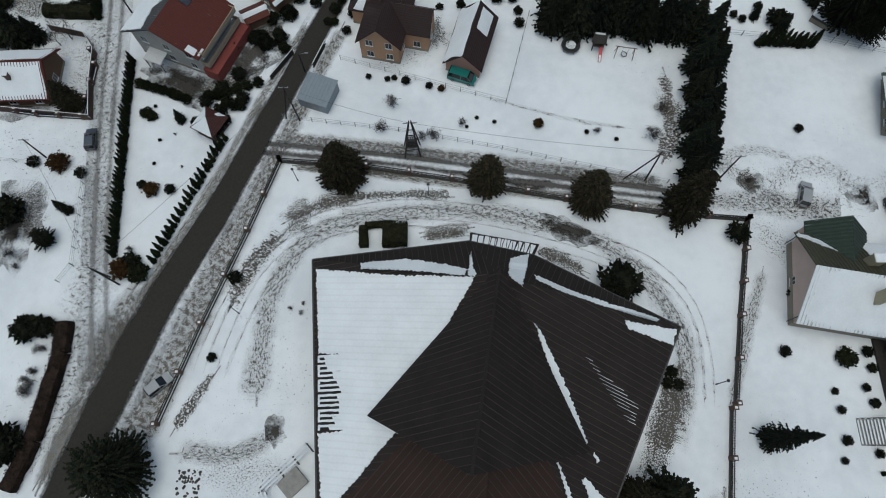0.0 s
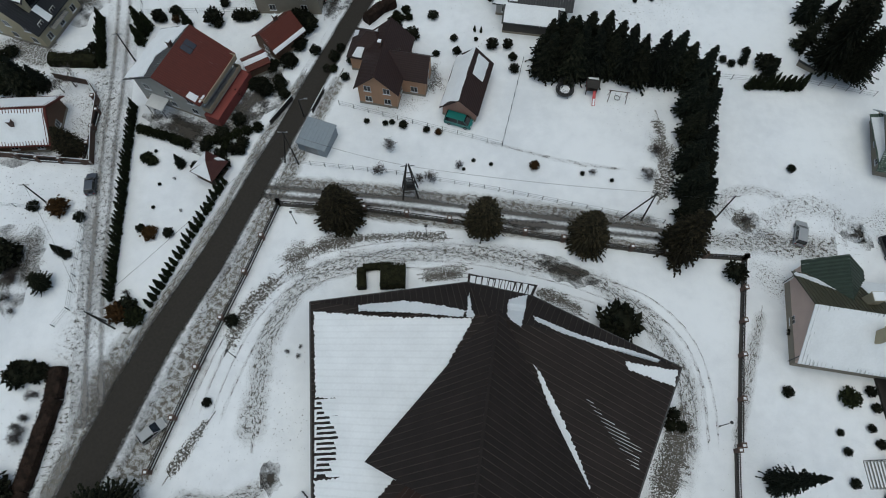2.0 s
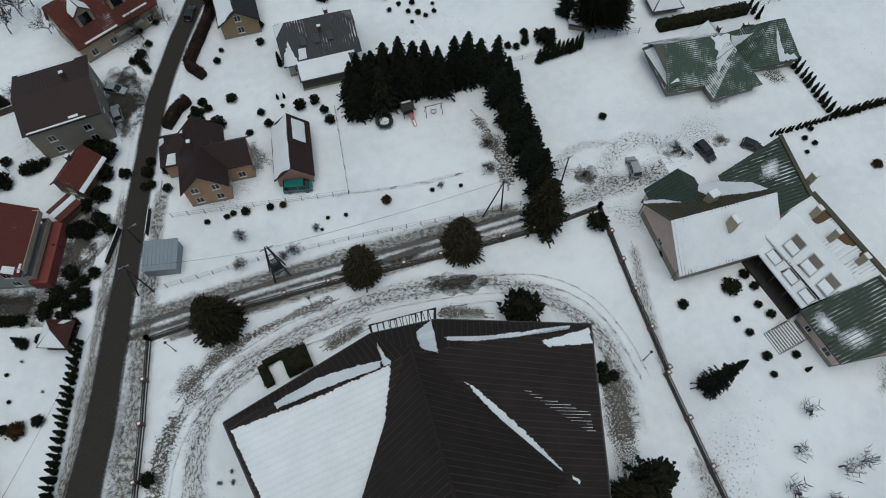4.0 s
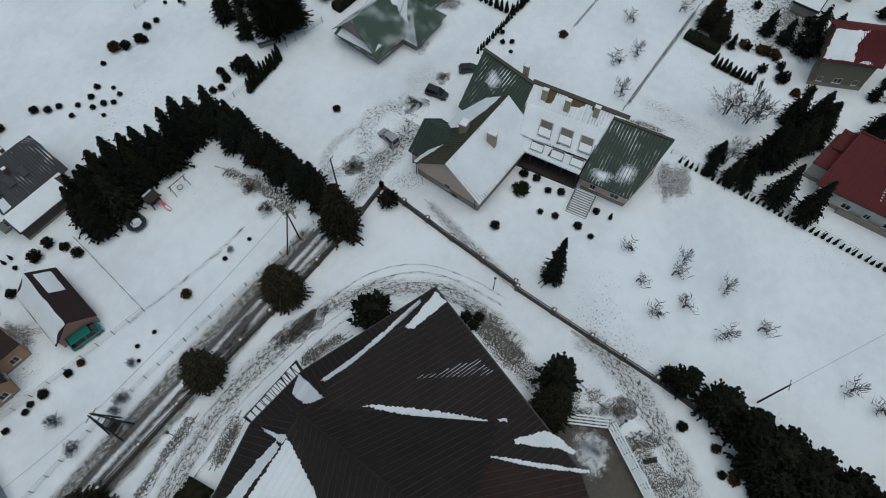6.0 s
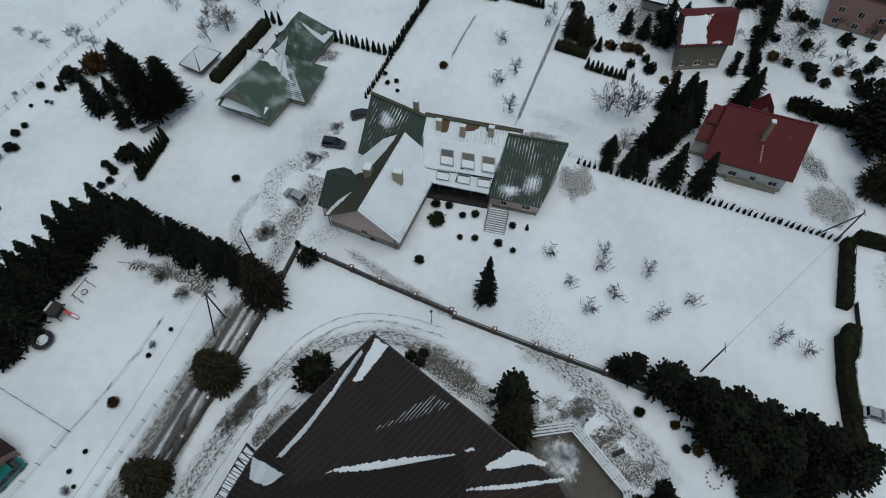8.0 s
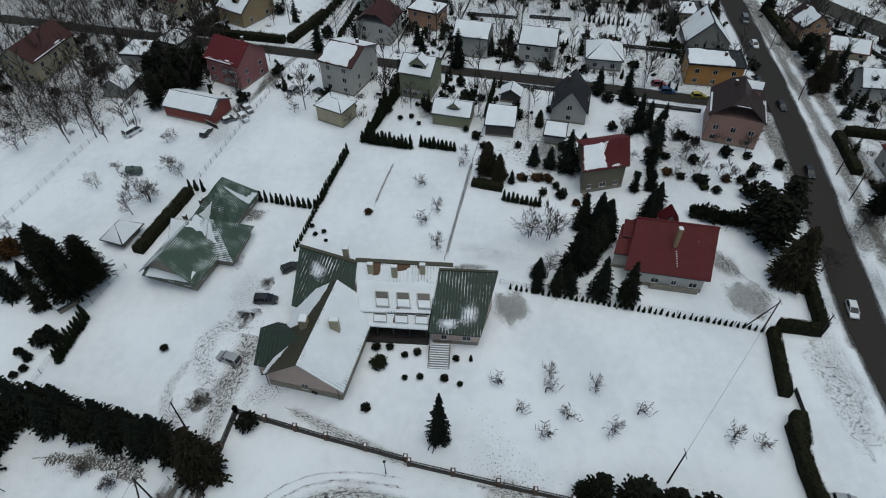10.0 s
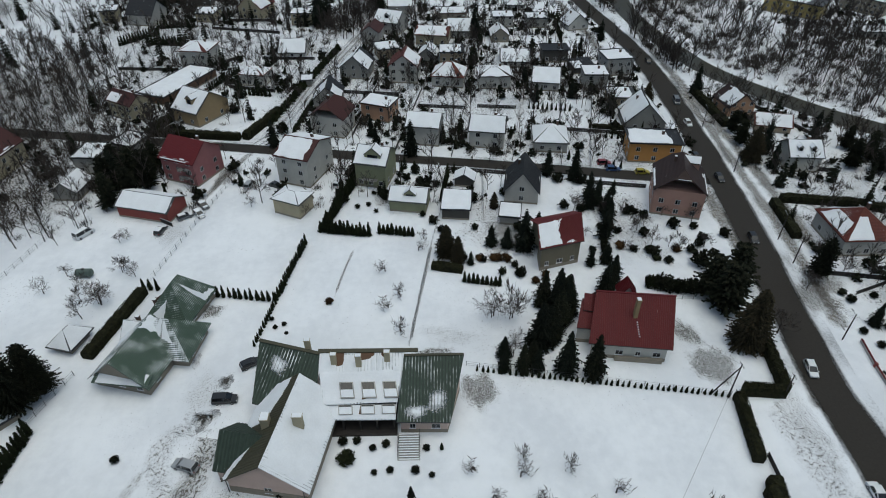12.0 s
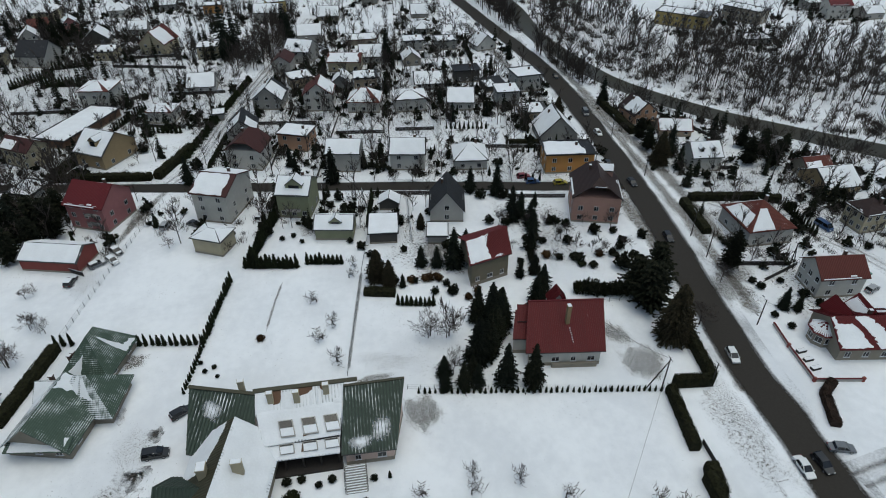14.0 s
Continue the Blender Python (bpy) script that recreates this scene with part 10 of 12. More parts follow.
grow_at("bush", -8.4, 63.7, 0.5)
grow_at("bush", 7.1, 82.5, 0.4)
grow_at("thuja", 10.2, 92.6, 1.1, 1.2)
grow_at("thuja", 6.9, 84.7, 0.5)
grow_at("thuja", 8.1, 84.4, 0.5)
grow_at("bush", 10.1, 80.8, 1.1, 1.2)
grow_at("bush", 13.0, 80.7, 0.9, 1.2)
grow_at("bush", 13.8, 77.9, 0.8)
grow_at("bush", 13.9, 75.2, 0.9)
grow_at("twiggy", -3.1, 74.7, 1.3)
grow_at("twiggy", 12.8, 101.4, 1.6)
grow_at("twiggy", -8.5, 58.7, 2)
grow_at("twiggy", -10.1, 53.3, 1.9)
grow_at("twiggy", -1.6, 51.7, 1.9)
grow_at("twiggy", -3.3, 52.0, 1.5)
grow_at("twiggy", 3.5, 54.5, 1.3)
grow_at("bush_russet", 16.2, 54.4, 0.85)
grow_at("twiggy", 16.3, 54.6, 0.9)
grow_at("twiggy", 25.9, 53.1, 1.1)
grow_at("twiggy", 35.3, 52.3, 2.4)
grow_at("twiggy", 37.6, 57.2, 1.8)
grow_at("bush", 29.2, 51.5, 0.35)
grow_at("bush", 24.3, 52.9, 0.4)
grow_at("bush", 8.8, 54.9, 0.35)
grow_at("bush", 5.8, 55.7, 0.35)
grow_at("bush", 4.1, 54.0, 0.3)
grow_at("bush", 60.0, 53.3, 0.7)
grow_at("bush_russet", 60.3, 53.8, 0.4)
grow_at("twiggy", 49.8, 43.8, 1)
grow_at("spruce", 60.6, 73.2, 0.42)
grow_at("spruce", 56.6, 76.6, 0.3)
grow_at("bush", 52.9, 77.0, 0.7)
grow_at("bush", 54.3, 76.0, 0.7)
grow_at("bush", 57.6, 78.7, 0.8)
grow_at("bush", 56.3, 76.4, 0.5)
grow_at("bush_russet", 80.9, 93.5, 2.6, 2.4)
grow_at("bush", 77.4, 97.4, 2, 1.6)
grow_at("bush", 73.7, 102.4, 0.8)
grow_at("bush", 73.7, 98.5, 0.7)
grow_at("bush", 57.2, 98.8, 1)
grow_at("thuja", 75.2, 98.5, 0.8)
grow_at("thuja", 74.0, 97.3, 0.8)
grow_at("bare", 86.4, 97.2, 0.6)
grow_at("bare_b", 87.2, 101.8, 0.55)
grow_at("bare", 86.1, 110.8, 0.4)
grow_at("bare", 84.9, 107.9, 0.4)
grow_at("bare", 86.9, 115.5, 0.4)
grow_at("twiggy", 69.9, 97.4, 1)
grow_at("twiggy", 70.3, 106.1, 1)
grow_at("bush", 40.9, 96.9, 0.6)
grow_at("bush", 43.4, 97.7, 0.6)
grow_at("bush", 39.1, 94.9, 0.5)
grow_at("bush", 40.8, 93.7, 0.6)
grow_at("bush", 41.9, 92.2, 0.5)
grow_at("bush", 44.0, 92.6, 0.5)
grow_at("bush", 44.7, 94.8, 0.4)
grow_at("bush", 38.6, 91.8, 0.4)
grow_at("bush", 35.7, 97.0, 0.5)
grow_at("bush", 38.2, 97.8, 0.5)
grow_at("bush", 34.6, 101.9, 0.7)
grow_at("bush", 36.3, 100.7, 0.6)
grow_at("bush", 54.4, 100.0, 1)
grow_at("bush_russet", 52.9, 101.6, 1.2)
grow_at("bush", 57.4, 97.8, 0.8)
grow_at("bush", 60.8, 99.9, 0.8)
grow_at("bush", 63.1, 99.4, 0.6)
grow_at("bush", 48.7, 100.9, 0.5)
grow_at("bush", 68.3, 101.4, 0.4)
grow_at("bush", 70.0, 98.9, 0.4)
grow_at("bush_b", 59.3, 14.7, 1.5, 1.1)
grow_at("bush", 61.3, 10.4, 0.6)
grow_at("bush", 62.0, 8.2, 0.7)
grow_at("bush", 62.6, 15.6, 0.8)
grow_at("bush", 62.8, 13.2, 0.7)
grow_at("bush", 56.7, 9.9, 0.5)
grow_at("bush", 57.0, 7.3, 0.6)
grow_at("bush", 56.9, 3.1, 0.7)
grow_at("bush", 56.0, 0.4, 0.5)
grow_at("thuja", 61.0, -1.3, 0.6)
grow_at("bush", 61.1, 1.3, 0.6)
grow_at("bush", 50.5, 15.7, 0.8)
grow_at("bush", 53.2, 24.5, 0.7)
grow_at("spruce", 46.0, 3.3, 0.62, 1.12)
grow_at("fruit", 56.8, -6.7, 1, group="bare fruit trees")
grow_at("fruit_b", 59.0, -15.0, 1, group="bare fruit trees")
grow_at("fruit", 55.5, -14.1, 1, group="bare fruit trees")
grow_at("fruit_b", 57.1, -22.7, 1, group="bare fruit trees")
grow_at("fruit", 51.7, -9.2, 0.9, group="bare fruit trees")
grow_at("fruit_b", 50.7, -17.3, 1.1, group="bare fruit trees")
grow_at("fruit", 47.9, -14.3, 1.1, group="bare fruit trees")
grow_at("fruit_b", 48.9, -24.8, 1.1, group="bare fruit trees")
grow_at("fruit", 52.3, -29.0, 1, group="bare fruit trees")
grow_at("fruit_b", 49.1, -43.7, 1.1, group="bare fruit trees")
grow_at("fruit", 48.2, -48.2, 1, group="bare fruit trees")
grow_at("pine", 37.8, -20.5, 0.9)
grow_at("pine", 38.2, -18.3, 0.55)
grow_at("pine", 36.8, -25.3, 0.95)
grow_at("pine", 35.8, -30.4, 1)
grow_at("pine", 34.7, -34.5, 1.1)
grow_at("pine", 34.2, -38.9, 1.05)
grow_at("pine", 33.3, -43.3, 1.1)
grow_at("pine", 32.2, -47.6, 1.1)
grow_at("pine", 31.7, -36.5, 1)
grow_at("pine", 30.7, -41.2, 1.1)
grow_at("pine", 30.6, -51.3, 1.1)
grow_at("pine", 33.6, -31.6, 0.7)
grow_at("spruce", 24.0, -39.3, 0.7)
grow_at("bush", 26.6, -43.7, 2)
grow_at("bush", 18.7, -23.1, 1.6)
grow_at("bush", 19.9, -26.4, 1.8)
grow_at("bush", 21.9, -26.5, 1.3)
grow_at("bush_b", 32.3, -22.6, 0.8)
grow_at("spruce", 78.3, -13.8, 0.45)
grow_at("spruce_b", 78.0, -17.3, 0.55, 0.62)
grow_at("spruce", 84.8, -21.6, 0.95)
grow_at("spruce_b", 86.3, -24.2, 0.9)
grow_at("spruce", 78.1, -20.1, 0.5)
grow_at("spruce", 77.6, -25.6, 0.78, 0.9)
grow_at("spruce_b", 76.6, -30.7, 0.8, 0.9)
grow_at("spruce", 94.9, -26.8, 0.95)
grow_at("spruce_b", 96.4, -24.0, 0.8)
grow_at("spruce", 93.6, -28.4, 0.8)
grow_at("spruce", 100.6, -38.6, 0.68)
grow_at("bush_russet", 105.8, -26.1, 1)
grow_at("round_spruce", 84.0, -63.4, 1.1, 1.15)
grow_at("pine", 94.5, -62.9, 1.7, 1.5)
grow_at("pine", 99.1, -61.6, 1.4, 1.3)
grow_at("pine", 102.8, -68.8, 1.4, 1.3)
grow_at("bare", 92.8, -12.6, 0.72)
grow_at("bare_b", 92.2, -16.4, 0.72)
grow_at("bare", 81.6, -15.9, 0.65)
grow_at("bare", 86.7, -71.0, 0.95)
grow_at("bush_russet", 112.4, -11.7, 1.2, 0.8)
grow_at("bush_russet", 112.4, -15.0, 1.2, 0.8)
grow_at("bush_russet", 111.9, -18.1, 1, 0.8)
grow_at("bush", 106.4, -20.4, 1.2, 0.8)
grow_at("bush_b", 107.1, -16.3, 0.9, 1.3)
grow_at("spruce", 116.5, -22.5, 0.95)
grow_at("round_spruce", 114.6, -3.6, 0.7)
grow_at("round_spruce_b", 111.9, -6.3, 0.6)
grow_at("spruce_b", 110.8, -9.3, 0.32)
grow_at("spruce", 109.8, -37.4, 0.45)
grow_at("round_spruce_b", 134.5, -16.9, 0.4)
grow_at("bush", 141.1, -20.2, 1.2)
grow_at("spruce", 151.3, -33.9, 0.7)
grow_at("spruce_b", 148.4, -41.0, 0.85)
grow_at("spruce", 164.4, 5.6, 0.95)
grow_at("spruce", 176.7, 18.5, 0.6)
grow_at("spruce_b", 170.7, 16.6, 0.55)
grow_at("spruce", 170.9, 48.4, 0.75)
grow_at("bush", 171.8, 43.6, 2.2, 2)
grow_at("bush", 179.8, 47.3, 2, 2)
grow_at("pine", 141.1, 80.9, 1.1, 1.2)
grow_at("pine", 147.2, 78.9, 1.2, 1.4)
grow_at("pine", 154.6, 89.8, 1.1, 1.2)
grow_at("pine", 157.2, 79.9, 0.9, 1.1)
grow_at("pine", 136.9, 84.7, 1, 1.3)
grow_at("spruce", 271.1, -20.9, 1.1, 1.3)
grow_at("spruce", 287.9, 50.2, 1.6, 2)
grow_at("spruce_b", 291.2, 46.3, 1.3, 1.7)
grow_at("spruce", 311.7, 23.5, 1.2)
grow_at("spruce", 323.9, 26.7, 1.1)
grow_at("spruce", 265.3, -75.7, 0.75)
grow_at("spruce_b", 254.2, -64.6, 0.5)
grow_at("spruce", 215.7, -35.6, 0.65)
grow_at("round_spruce", 195.4, -75.1, 0.75)
grow_at("spruce_b", 204.8, -51.1, 0.55)
grow_at("spruce", 202.0, -37.9, 0.6)
grow_at("spruce", 207.6, -97.2, 0.9)
grow_at("spruce", 163.2, -102.3, 0.9)
grow_at("spruce_b", 153.7, -100.7, 0.7)
grow_at("round_spruce", 158.3, -96.4, 0.9)
grow_at("pine", 168.3, -97.2, 1)
grow_at("pine", 176.9, -98.2, 0.9)
grow_at("spruce", 171.4, -121.8, 0.8)
grow_at("pine", 153.5, -123.7, 1.1)
grow_at("pine", 158.1, -131.5, 1.1)
grow_at("pine", 150.3, -130.4, 1.1)
grow_at("pine", 164.9, -128.7, 0.9)
grow_at("pine", 158.6, -140.0, 0.8)
grow_at("pine", 104.2, -88.5, 1, 1.3)
grow_at("bare", 99.5, -83.5, 0.85)
grow_at("bare", 111.8, -93.1, 0.7)
grow_at("bare_b", 104.4, -93.9, 0.7)
grow_at("spruce", 88.7, -92.4, 0.5)
grow_at("bush", 91.5, -99.3, 1.2)
grow_at("spruce_b", 87.3, -94.9, 0.42)
grow_at("bush", 122.5, -101.1, 1.2)
grow_at("bush", 126.4, -120.7, 1.3)
grow_at("bush", 130.1, -126.0, 1.3)
grow_at("bush", 105.7, -127.8, 1)
grow_at("pine", 323.3, 129.2, 1.3, 1.4)
grow_at("pine", 329.9, 140.2, 1.3, 1.4)
grow_at("pine", 319.3, 131.7, 1.2, 1.4)
grow_at("pine", 322.4, 123.7, 1.2, 1.2)
grow_at("spruce", 357.6, 156.2, 0.8)
grow_at("spruce", 338.2, 160.0, 1)
grow_at("bare", 127.0, -67.4, 0.7)
grow_at("bare_b", 129.9, -70.2, 0.6)
grow_at("bush", 124.7, -61.7, 1.5)
grow_at("bare", 129.6, -60.4, 0.5)
grow_at("spruce", 140.4, -50.1, 0.4)
grow_at("spruce_b", 135.3, -44.5, 0.7)
grow_at("spruce", 138.6, -43.0, 0.7)
grow_at("bush", 145.8, -1.8, 1)
grow_at("bush", 153.1, 4.2, 1.3, 1.6)
grow_at("bush", 149.4, 6.7, 1.2)
grow_at("bush", 147.5, 2.8, 1.2)
grow_at("bush", 147.7, 0.5, 1.2, 1.3)
grow_at("bush", 150.7, 20.8, 1.1)
grow_at("bush", 151.7, 23.2, 1.2)
grow_at("bush", 138.7, 22.8, 1)
grow_at("bare", 131.5, -7.6, 0.4)
grow_at("fruit", 108.7, 10.7, 1.1, group="bare fruit trees")
grow_at("fruit_b", 100.4, 7.1, 1.1, group="bare fruit trees")
grow_at("fruit", 96.3, 9.4, 1.2, group="bare fruit trees")
grow_at("fruit_b", 89.2, 6.5, 1.2, group="bare fruit trees")
grow_at("fruit", 116.4, 3.0, 0.9, group="bare fruit trees")
grow_at("fruit_b", 121.2, 1.8, 0.9, group="bare fruit trees")
grow_at("bush_russet", 98.3, 22.3, 0.9, 0.7)
grow_at("twiggy", 98.3, 22.3, 1)
grow_at("bush", 93.2, 33.8, 0.5)
grow_at("bush", 91.6, 30.9, 0.5)
grow_at("bush", 90.7, 32.6, 0.5)
grow_at("bush", 89.0, 30.0, 0.4)
grow_at("bush", 86.1, 32.1, 0.4)
grow_at("bare", 108.6, 83.5, 0.5)
grow_at("bare", 99.7, 72.1, 0.75)
grow_at("bare_b", 94.5, 74.0, 0.6)
grow_at("bare", 108.2, 67.9, 0.55)
grow_at("bare", 122.5, 75.3, 0.45)
grow_at("bare_b", 104.5, 77.9, 0.5)
grow_at("bare", 109.8, 71.4, 0.6)
grow_at("bare", 99.1, 72.4, 0.6)
grow_at("bare", 121.2, 76.5, 0.45)
grow_at("bare", 136.6, 47.8, 0.5)
grow_at("bare", 137.8, 40.3, 0.5)
grow_at("bare", 132.6, 32.7, 0.5)
grow_at("bare", 134.4, 35.7, 0.5)
grow_at("bare", 143.9, 44.8, 0.35)
grow_at("bare", 261.3, 84.0, 0.7)
grow_at("bare_b", 247.5, 77.8, 0.8)
grow_at("bare", 253.1, 74.6, 0.8)
grow_at("bare", 266.2, 73.8, 0.8)
grow_at("bare_b", 279.4, 68.1, 1.1)
grow_at("bare", 317.3, 70.4, 0.9)
grow_at("bare", 307.0, 38.6, 1)
grow_at("bare_b", 289.1, 34.8, 1.1)
grow_at("bare", 282.2, 40.5, 1)
grow_at("bare_b", 270.2, 37.1, 1)
grow_at("bare", 301.6, 33.0, 1)
grow_at("bare", 295.0, 44.1, 1)
grow_at("bare_b", 267.8, 44.0, 0.9)
grow_at("bare", 268.7, 48.8, 0.8)
grow_at("bare", 203.2, -3.3, 0.5)
grow_at("bare", 201.3, -0.3, 0.5)
grow_at("bare_b", 207.6, -6.6, 0.5)
grow_at("bare", 207.2, -23.1, 0.5)
grow_at("bare", 190.3, -22.9, 0.5)
grow_at("bare", 174.2, -6.2, 0.45)
grow_at("bare", 160.1, -12.8, 0.6)
grow_at("bare_b", 159.2, -17.9, 0.7)
grow_at("bare", 206.6, -55.8, 0.6)
grow_at("bare_b", 203.6, -58.3, 0.6)
grow_at("bare", 199.5, -52.0, 0.6)
grow_at("bare", 220.8, -72.0, 0.6)
grow_at("bare", 213.7, 13.6, 0.5)
grow_at("bare", 206.0, 26.3, 0.5)
grow_at("bare", 195.4, 67.5, 0.8)
grow_at("bare_b", 203.0, 48.9, 0.7)
grow_at("bare", 207.2, 46.6, 0.7)
grow_at("bare", 178.7, 102.4, 0.8)
grow_at("bare_b", 171.0, 96.5, 0.9)
grow_at("bare", 164.9, 97.9, 0.8)
grow_at("bare", 248.5, 116.6, 0.5)
grow_at("bare", 238.7, 109.3, 0.5)
grow_at("bare", 240.9, 106.0, 0.5)
grow_at("bare", 239.7, 50.9, 0.5)
grow_at("bare", 118.3, 111.4, 0.8)
grow_at("bare_b", 136.1, 116.8, 0.9)
grow_at("bare", 136.5, 109.1, 0.9)
grow_at("bare", 138.1, 103.7, 1)
grow_at("bare_b", 146.9, 103.9, 1)
grow_at("bare", 156.0, 114.0, 1)
grow_at("bare", 151.7, 102.7, 0.9)
grow_at("bare", 115.9, 112.2, 0.8)
grow_at("bare", 128.3, 110.3, 0.8)
grow_at("spruce", 147.7, 87.1, 1.1, 1)
grow_at("pine", 149.5, 82.9, 1.2, 1.4)
grow_at("pine", 146.1, 88.9, 1.1, 1.3)
grow_at("pine", 151.2, 79.4, 1, 1.2)
grow_at("bush", 60.5, 75.6, 2, 1.4)
grow_at("bare", 167.2, -140.5, 0.7)
grow_at("bare", 147.7, -156.2, 1.1)
grow_at("bare_b", 157.8, -168.4, 1.2)
grow_at("bare", 141.6, -148.4, 0.8)
grow_at("bare", 181.8, -123.8, 0.7)
grow_at("bare", 182.2, -94.3, 0.6)
grow_at("bare_b", 244.9, -84.0, 0.4)
grow_at("bare", 315.8, -63.3, 0.6)
grow_at("bare", 327.7, -68.8, 0.6)
grow_at("bare_b", 307.7, -62.6, 0.6)
thuja_row((-54.6, 67.4), (-51.5, 31.0), .75, .85, "thuja hedge by the lane", 1.0)
thuja_row((-36.5, 51.7), (-45.1, 30.2), 1.05, .95, "thujas along the road", 1.0)
thuja_row((-64.9, 88.3), (-62.4, 76.9), .9, 1.1, "thujas of the west garden", 1.1)
thuja_row((56.3, 70.7), (65.6, 70.3), 1.0, 1.2, "thujas of the north garden", 1.3)
thuja_row((78.1, -8.6), (70.8, -54.4), 1.05, .55, "low thujas on the field edge", .5)
thuja_row((104.5, -7.5), (102.9, -15.4), .9, 1.0, "thuja screen", .9)
thuja_row((124.8, 27.6), (122.7, 15.5), 1.0, 1.5, "thujas behind the lawn", 1.2)
thuja_row((123.8, 12.8), (122.4, 4.5), 1.0, 1.3, "thujas behind the lawn", 1.0)
thuja_row((125.6, 26.9), (146.9, 21.4), 1.0, 1.5, "thujas beside the drive", 1.3)
thuja_row((100.9, 47.1), (99.0, 34.3), 1.25, .95, "pointed thujas on the lot line", 1.0)
thuja_row((99.3, 33.9), (119.5, 30.8), 1.25, .95, "pointed thujas on the lot line", .95)
thuja_row((85.8, 35.8), (98.1, 34.0), 1.0, .6, "pointed thujas on the lot line", .6)
thuja_row((103.9, 64.4), (103.5, 61.2), 1.25, .95, "pointed thujas on the lot line", 1.0)
thuja_row((102.7, 53.5), (102.3, 50.6), 1.25, .95, "pointed thujas on the lot line", 1.0)
thuja_row((138.3, -3.2), (153.0, -5.2), 1.2, 1.2, "tall thujas by the drive", 1.1)
thuja_row((127.4, -118.7), (113.2, -118.0), 1.1, 1.0, "pointed thujas of the villa", 1.1)
thuja_row((213.3, 80.8), (232.4, 73.9), 1.5, 1.2, "thujas by the hall", 1.0)
thuja_row((210.8, 69.3), (208.7, 57.2), 1.5, 1.2, "thujas by the hall", 1.0)
thuja_row((212.5, 49.2), (230.3, 46.1), 1.5, .8, "thujas on the avenue", .8)
thuja_row((196.1, -34.8), (193.7, -48.5), 1.5, .9, "thujas among the plots", .9)
thuja_row((211.8, -41.9), (210.5, -49.2), 1.8, .8, "thujas among the plots", .8)
thuja_row((173.8, -54.4), (172.5, -61.7), 1.8, .8, "thujas among the plots", .8)
thuja_row((155.0, -51.8), (154.3, -56.0), 1.5, .9, "thujas among the plots", .9)
thuja_row((263.4, 132.3), (278.1, 121.0), 1.3, 1.5, "thuja screen of the far lawn", 1.3)
thuja_row((264.4, 119.8), (262.9, 104.2), 1.3, 1.7, "thuja screen of the far lawn", 1.4)
thuja_row((285.7, 123.4), (288.5, 110.3), 1.3, 1.5, "thuja screen of the far lawn", 1.2)
thuja_row((268.4, 6.7), (254.6, 9.3), 1.3, 1.6, "tall thujas between houses", 1.8)
thuja_row((289.4, -59.5), (262.9, -58.1), 1.3, 1.2, "thujas between houses", 1.2)
clipped_hedge([(-12.4, 32.3), (-12.6, 35.6)], 1.3, 1.4, "clipped dark green hedge in the snow", 1)
clipped_hedge([(-9.5, 34.3), (-5.6, 34.3)], 3.8, 1.6, "clipped dark green hedge in the snow", 2)
clipped_hedge([(-12.4, 36.0), (-7.9, 36.2)], 1.0, .8, "clipped dark green hedge in the snow", 3)
clipped_hedge([(70.4, -56.0), (57.0, -54.0)], 1.7, 2.2, "clipped dark green hedge in the snow", 4)
clipped_hedge([(51.5, -53.2), (42.8, -52.7), (33.5, -53.3)], 1.8, 2.4, "clipped dark green hedge in the snow", 5)
clipped_hedge([(71.6, -57.4), (70.8, -64.9)], 1.6, 2.4, "clipped dark green hedge in the snow", 6)
clipped_hedge([(71.5, -65.3), (83.3, -66.7)], 1.8, 2.4, "clipped dark green hedge in the snow", 7)
clipped_hedge([(53.4, -54.7), (48.0, -53.6)], 2.2, 2.2, "clipped dark green hedge in the snow", 8)
clipped_hedge([(83.0, 67.8), (102.4, 63.9)], 2.2, 1.8, "clipped dark green hedge in the snow", 9)
clipped_hedge([(179.5, 90.8), (175.4, 59.9)], 2.2, 2.2, "clipped dark green hedge in the snow", 10)
clipped_hedge([(181.7, 89.5), (194.3, 84.6)], 2.4, 2.4, "clipped dark green hedge in the snow", 11)
clipped_hedge([(175.1, 58.2), (194.6, 51.3)], 2.4, 2.4, "clipped dark green hedge in the snow", 12)
clipped_hedge([(136.0, -94.7), (133.4, -113.0), (130.3, -119.8)], 2.2, 2.0, "clipped dark green hedge in the snow", 13)
clipped_hedge([(134.5, -92.2), (118.8, -90.7)], 2.2, 2.0, "clipped dark green hedge in the snow", 14)
clipped_hedge([(209.3, -96.7), (180.2, -97.6)], 2.4, 2.2, "clipped dark green hedge in the snow", 15)
clipped_hedge([(109.8, -0.2), (108.2, -7.3)], 2.0, 1.6, "clipped dark green hedge in the snow", 16)
clipped_hedge([(-56.8, 20.4), (-56.4, 15.8), (-57.2, 9.3), (-57.9, 3.4), (-59.9, -3.1)], 2.2, 1.4, "leafless brown hedge standing in the snow", 18, "bare_hedge")
grow_at("bush", -60.7, 19.7, 1.6, 1.2)
grow_at("bush", -62.6, 19.8, 1.5, 1.2)
grow_at("twiggy", -59.2, 16.3, 1)
grow_at("twiggy", -59.8, 13.0, 0.9)
grow_at("twiggy", -60.5, 10.5, 1.5)
grow_at("twiggy", -59.8, 11.3, 1.2)
grow_at("bush", -61.1, 2.7, 2.4, 1.9)
clipped_hedge([(-72.3, 78.1), (-63.4, 77.6)], 2.2, 1.6, "clipped dark green hedge in the snow", 19)
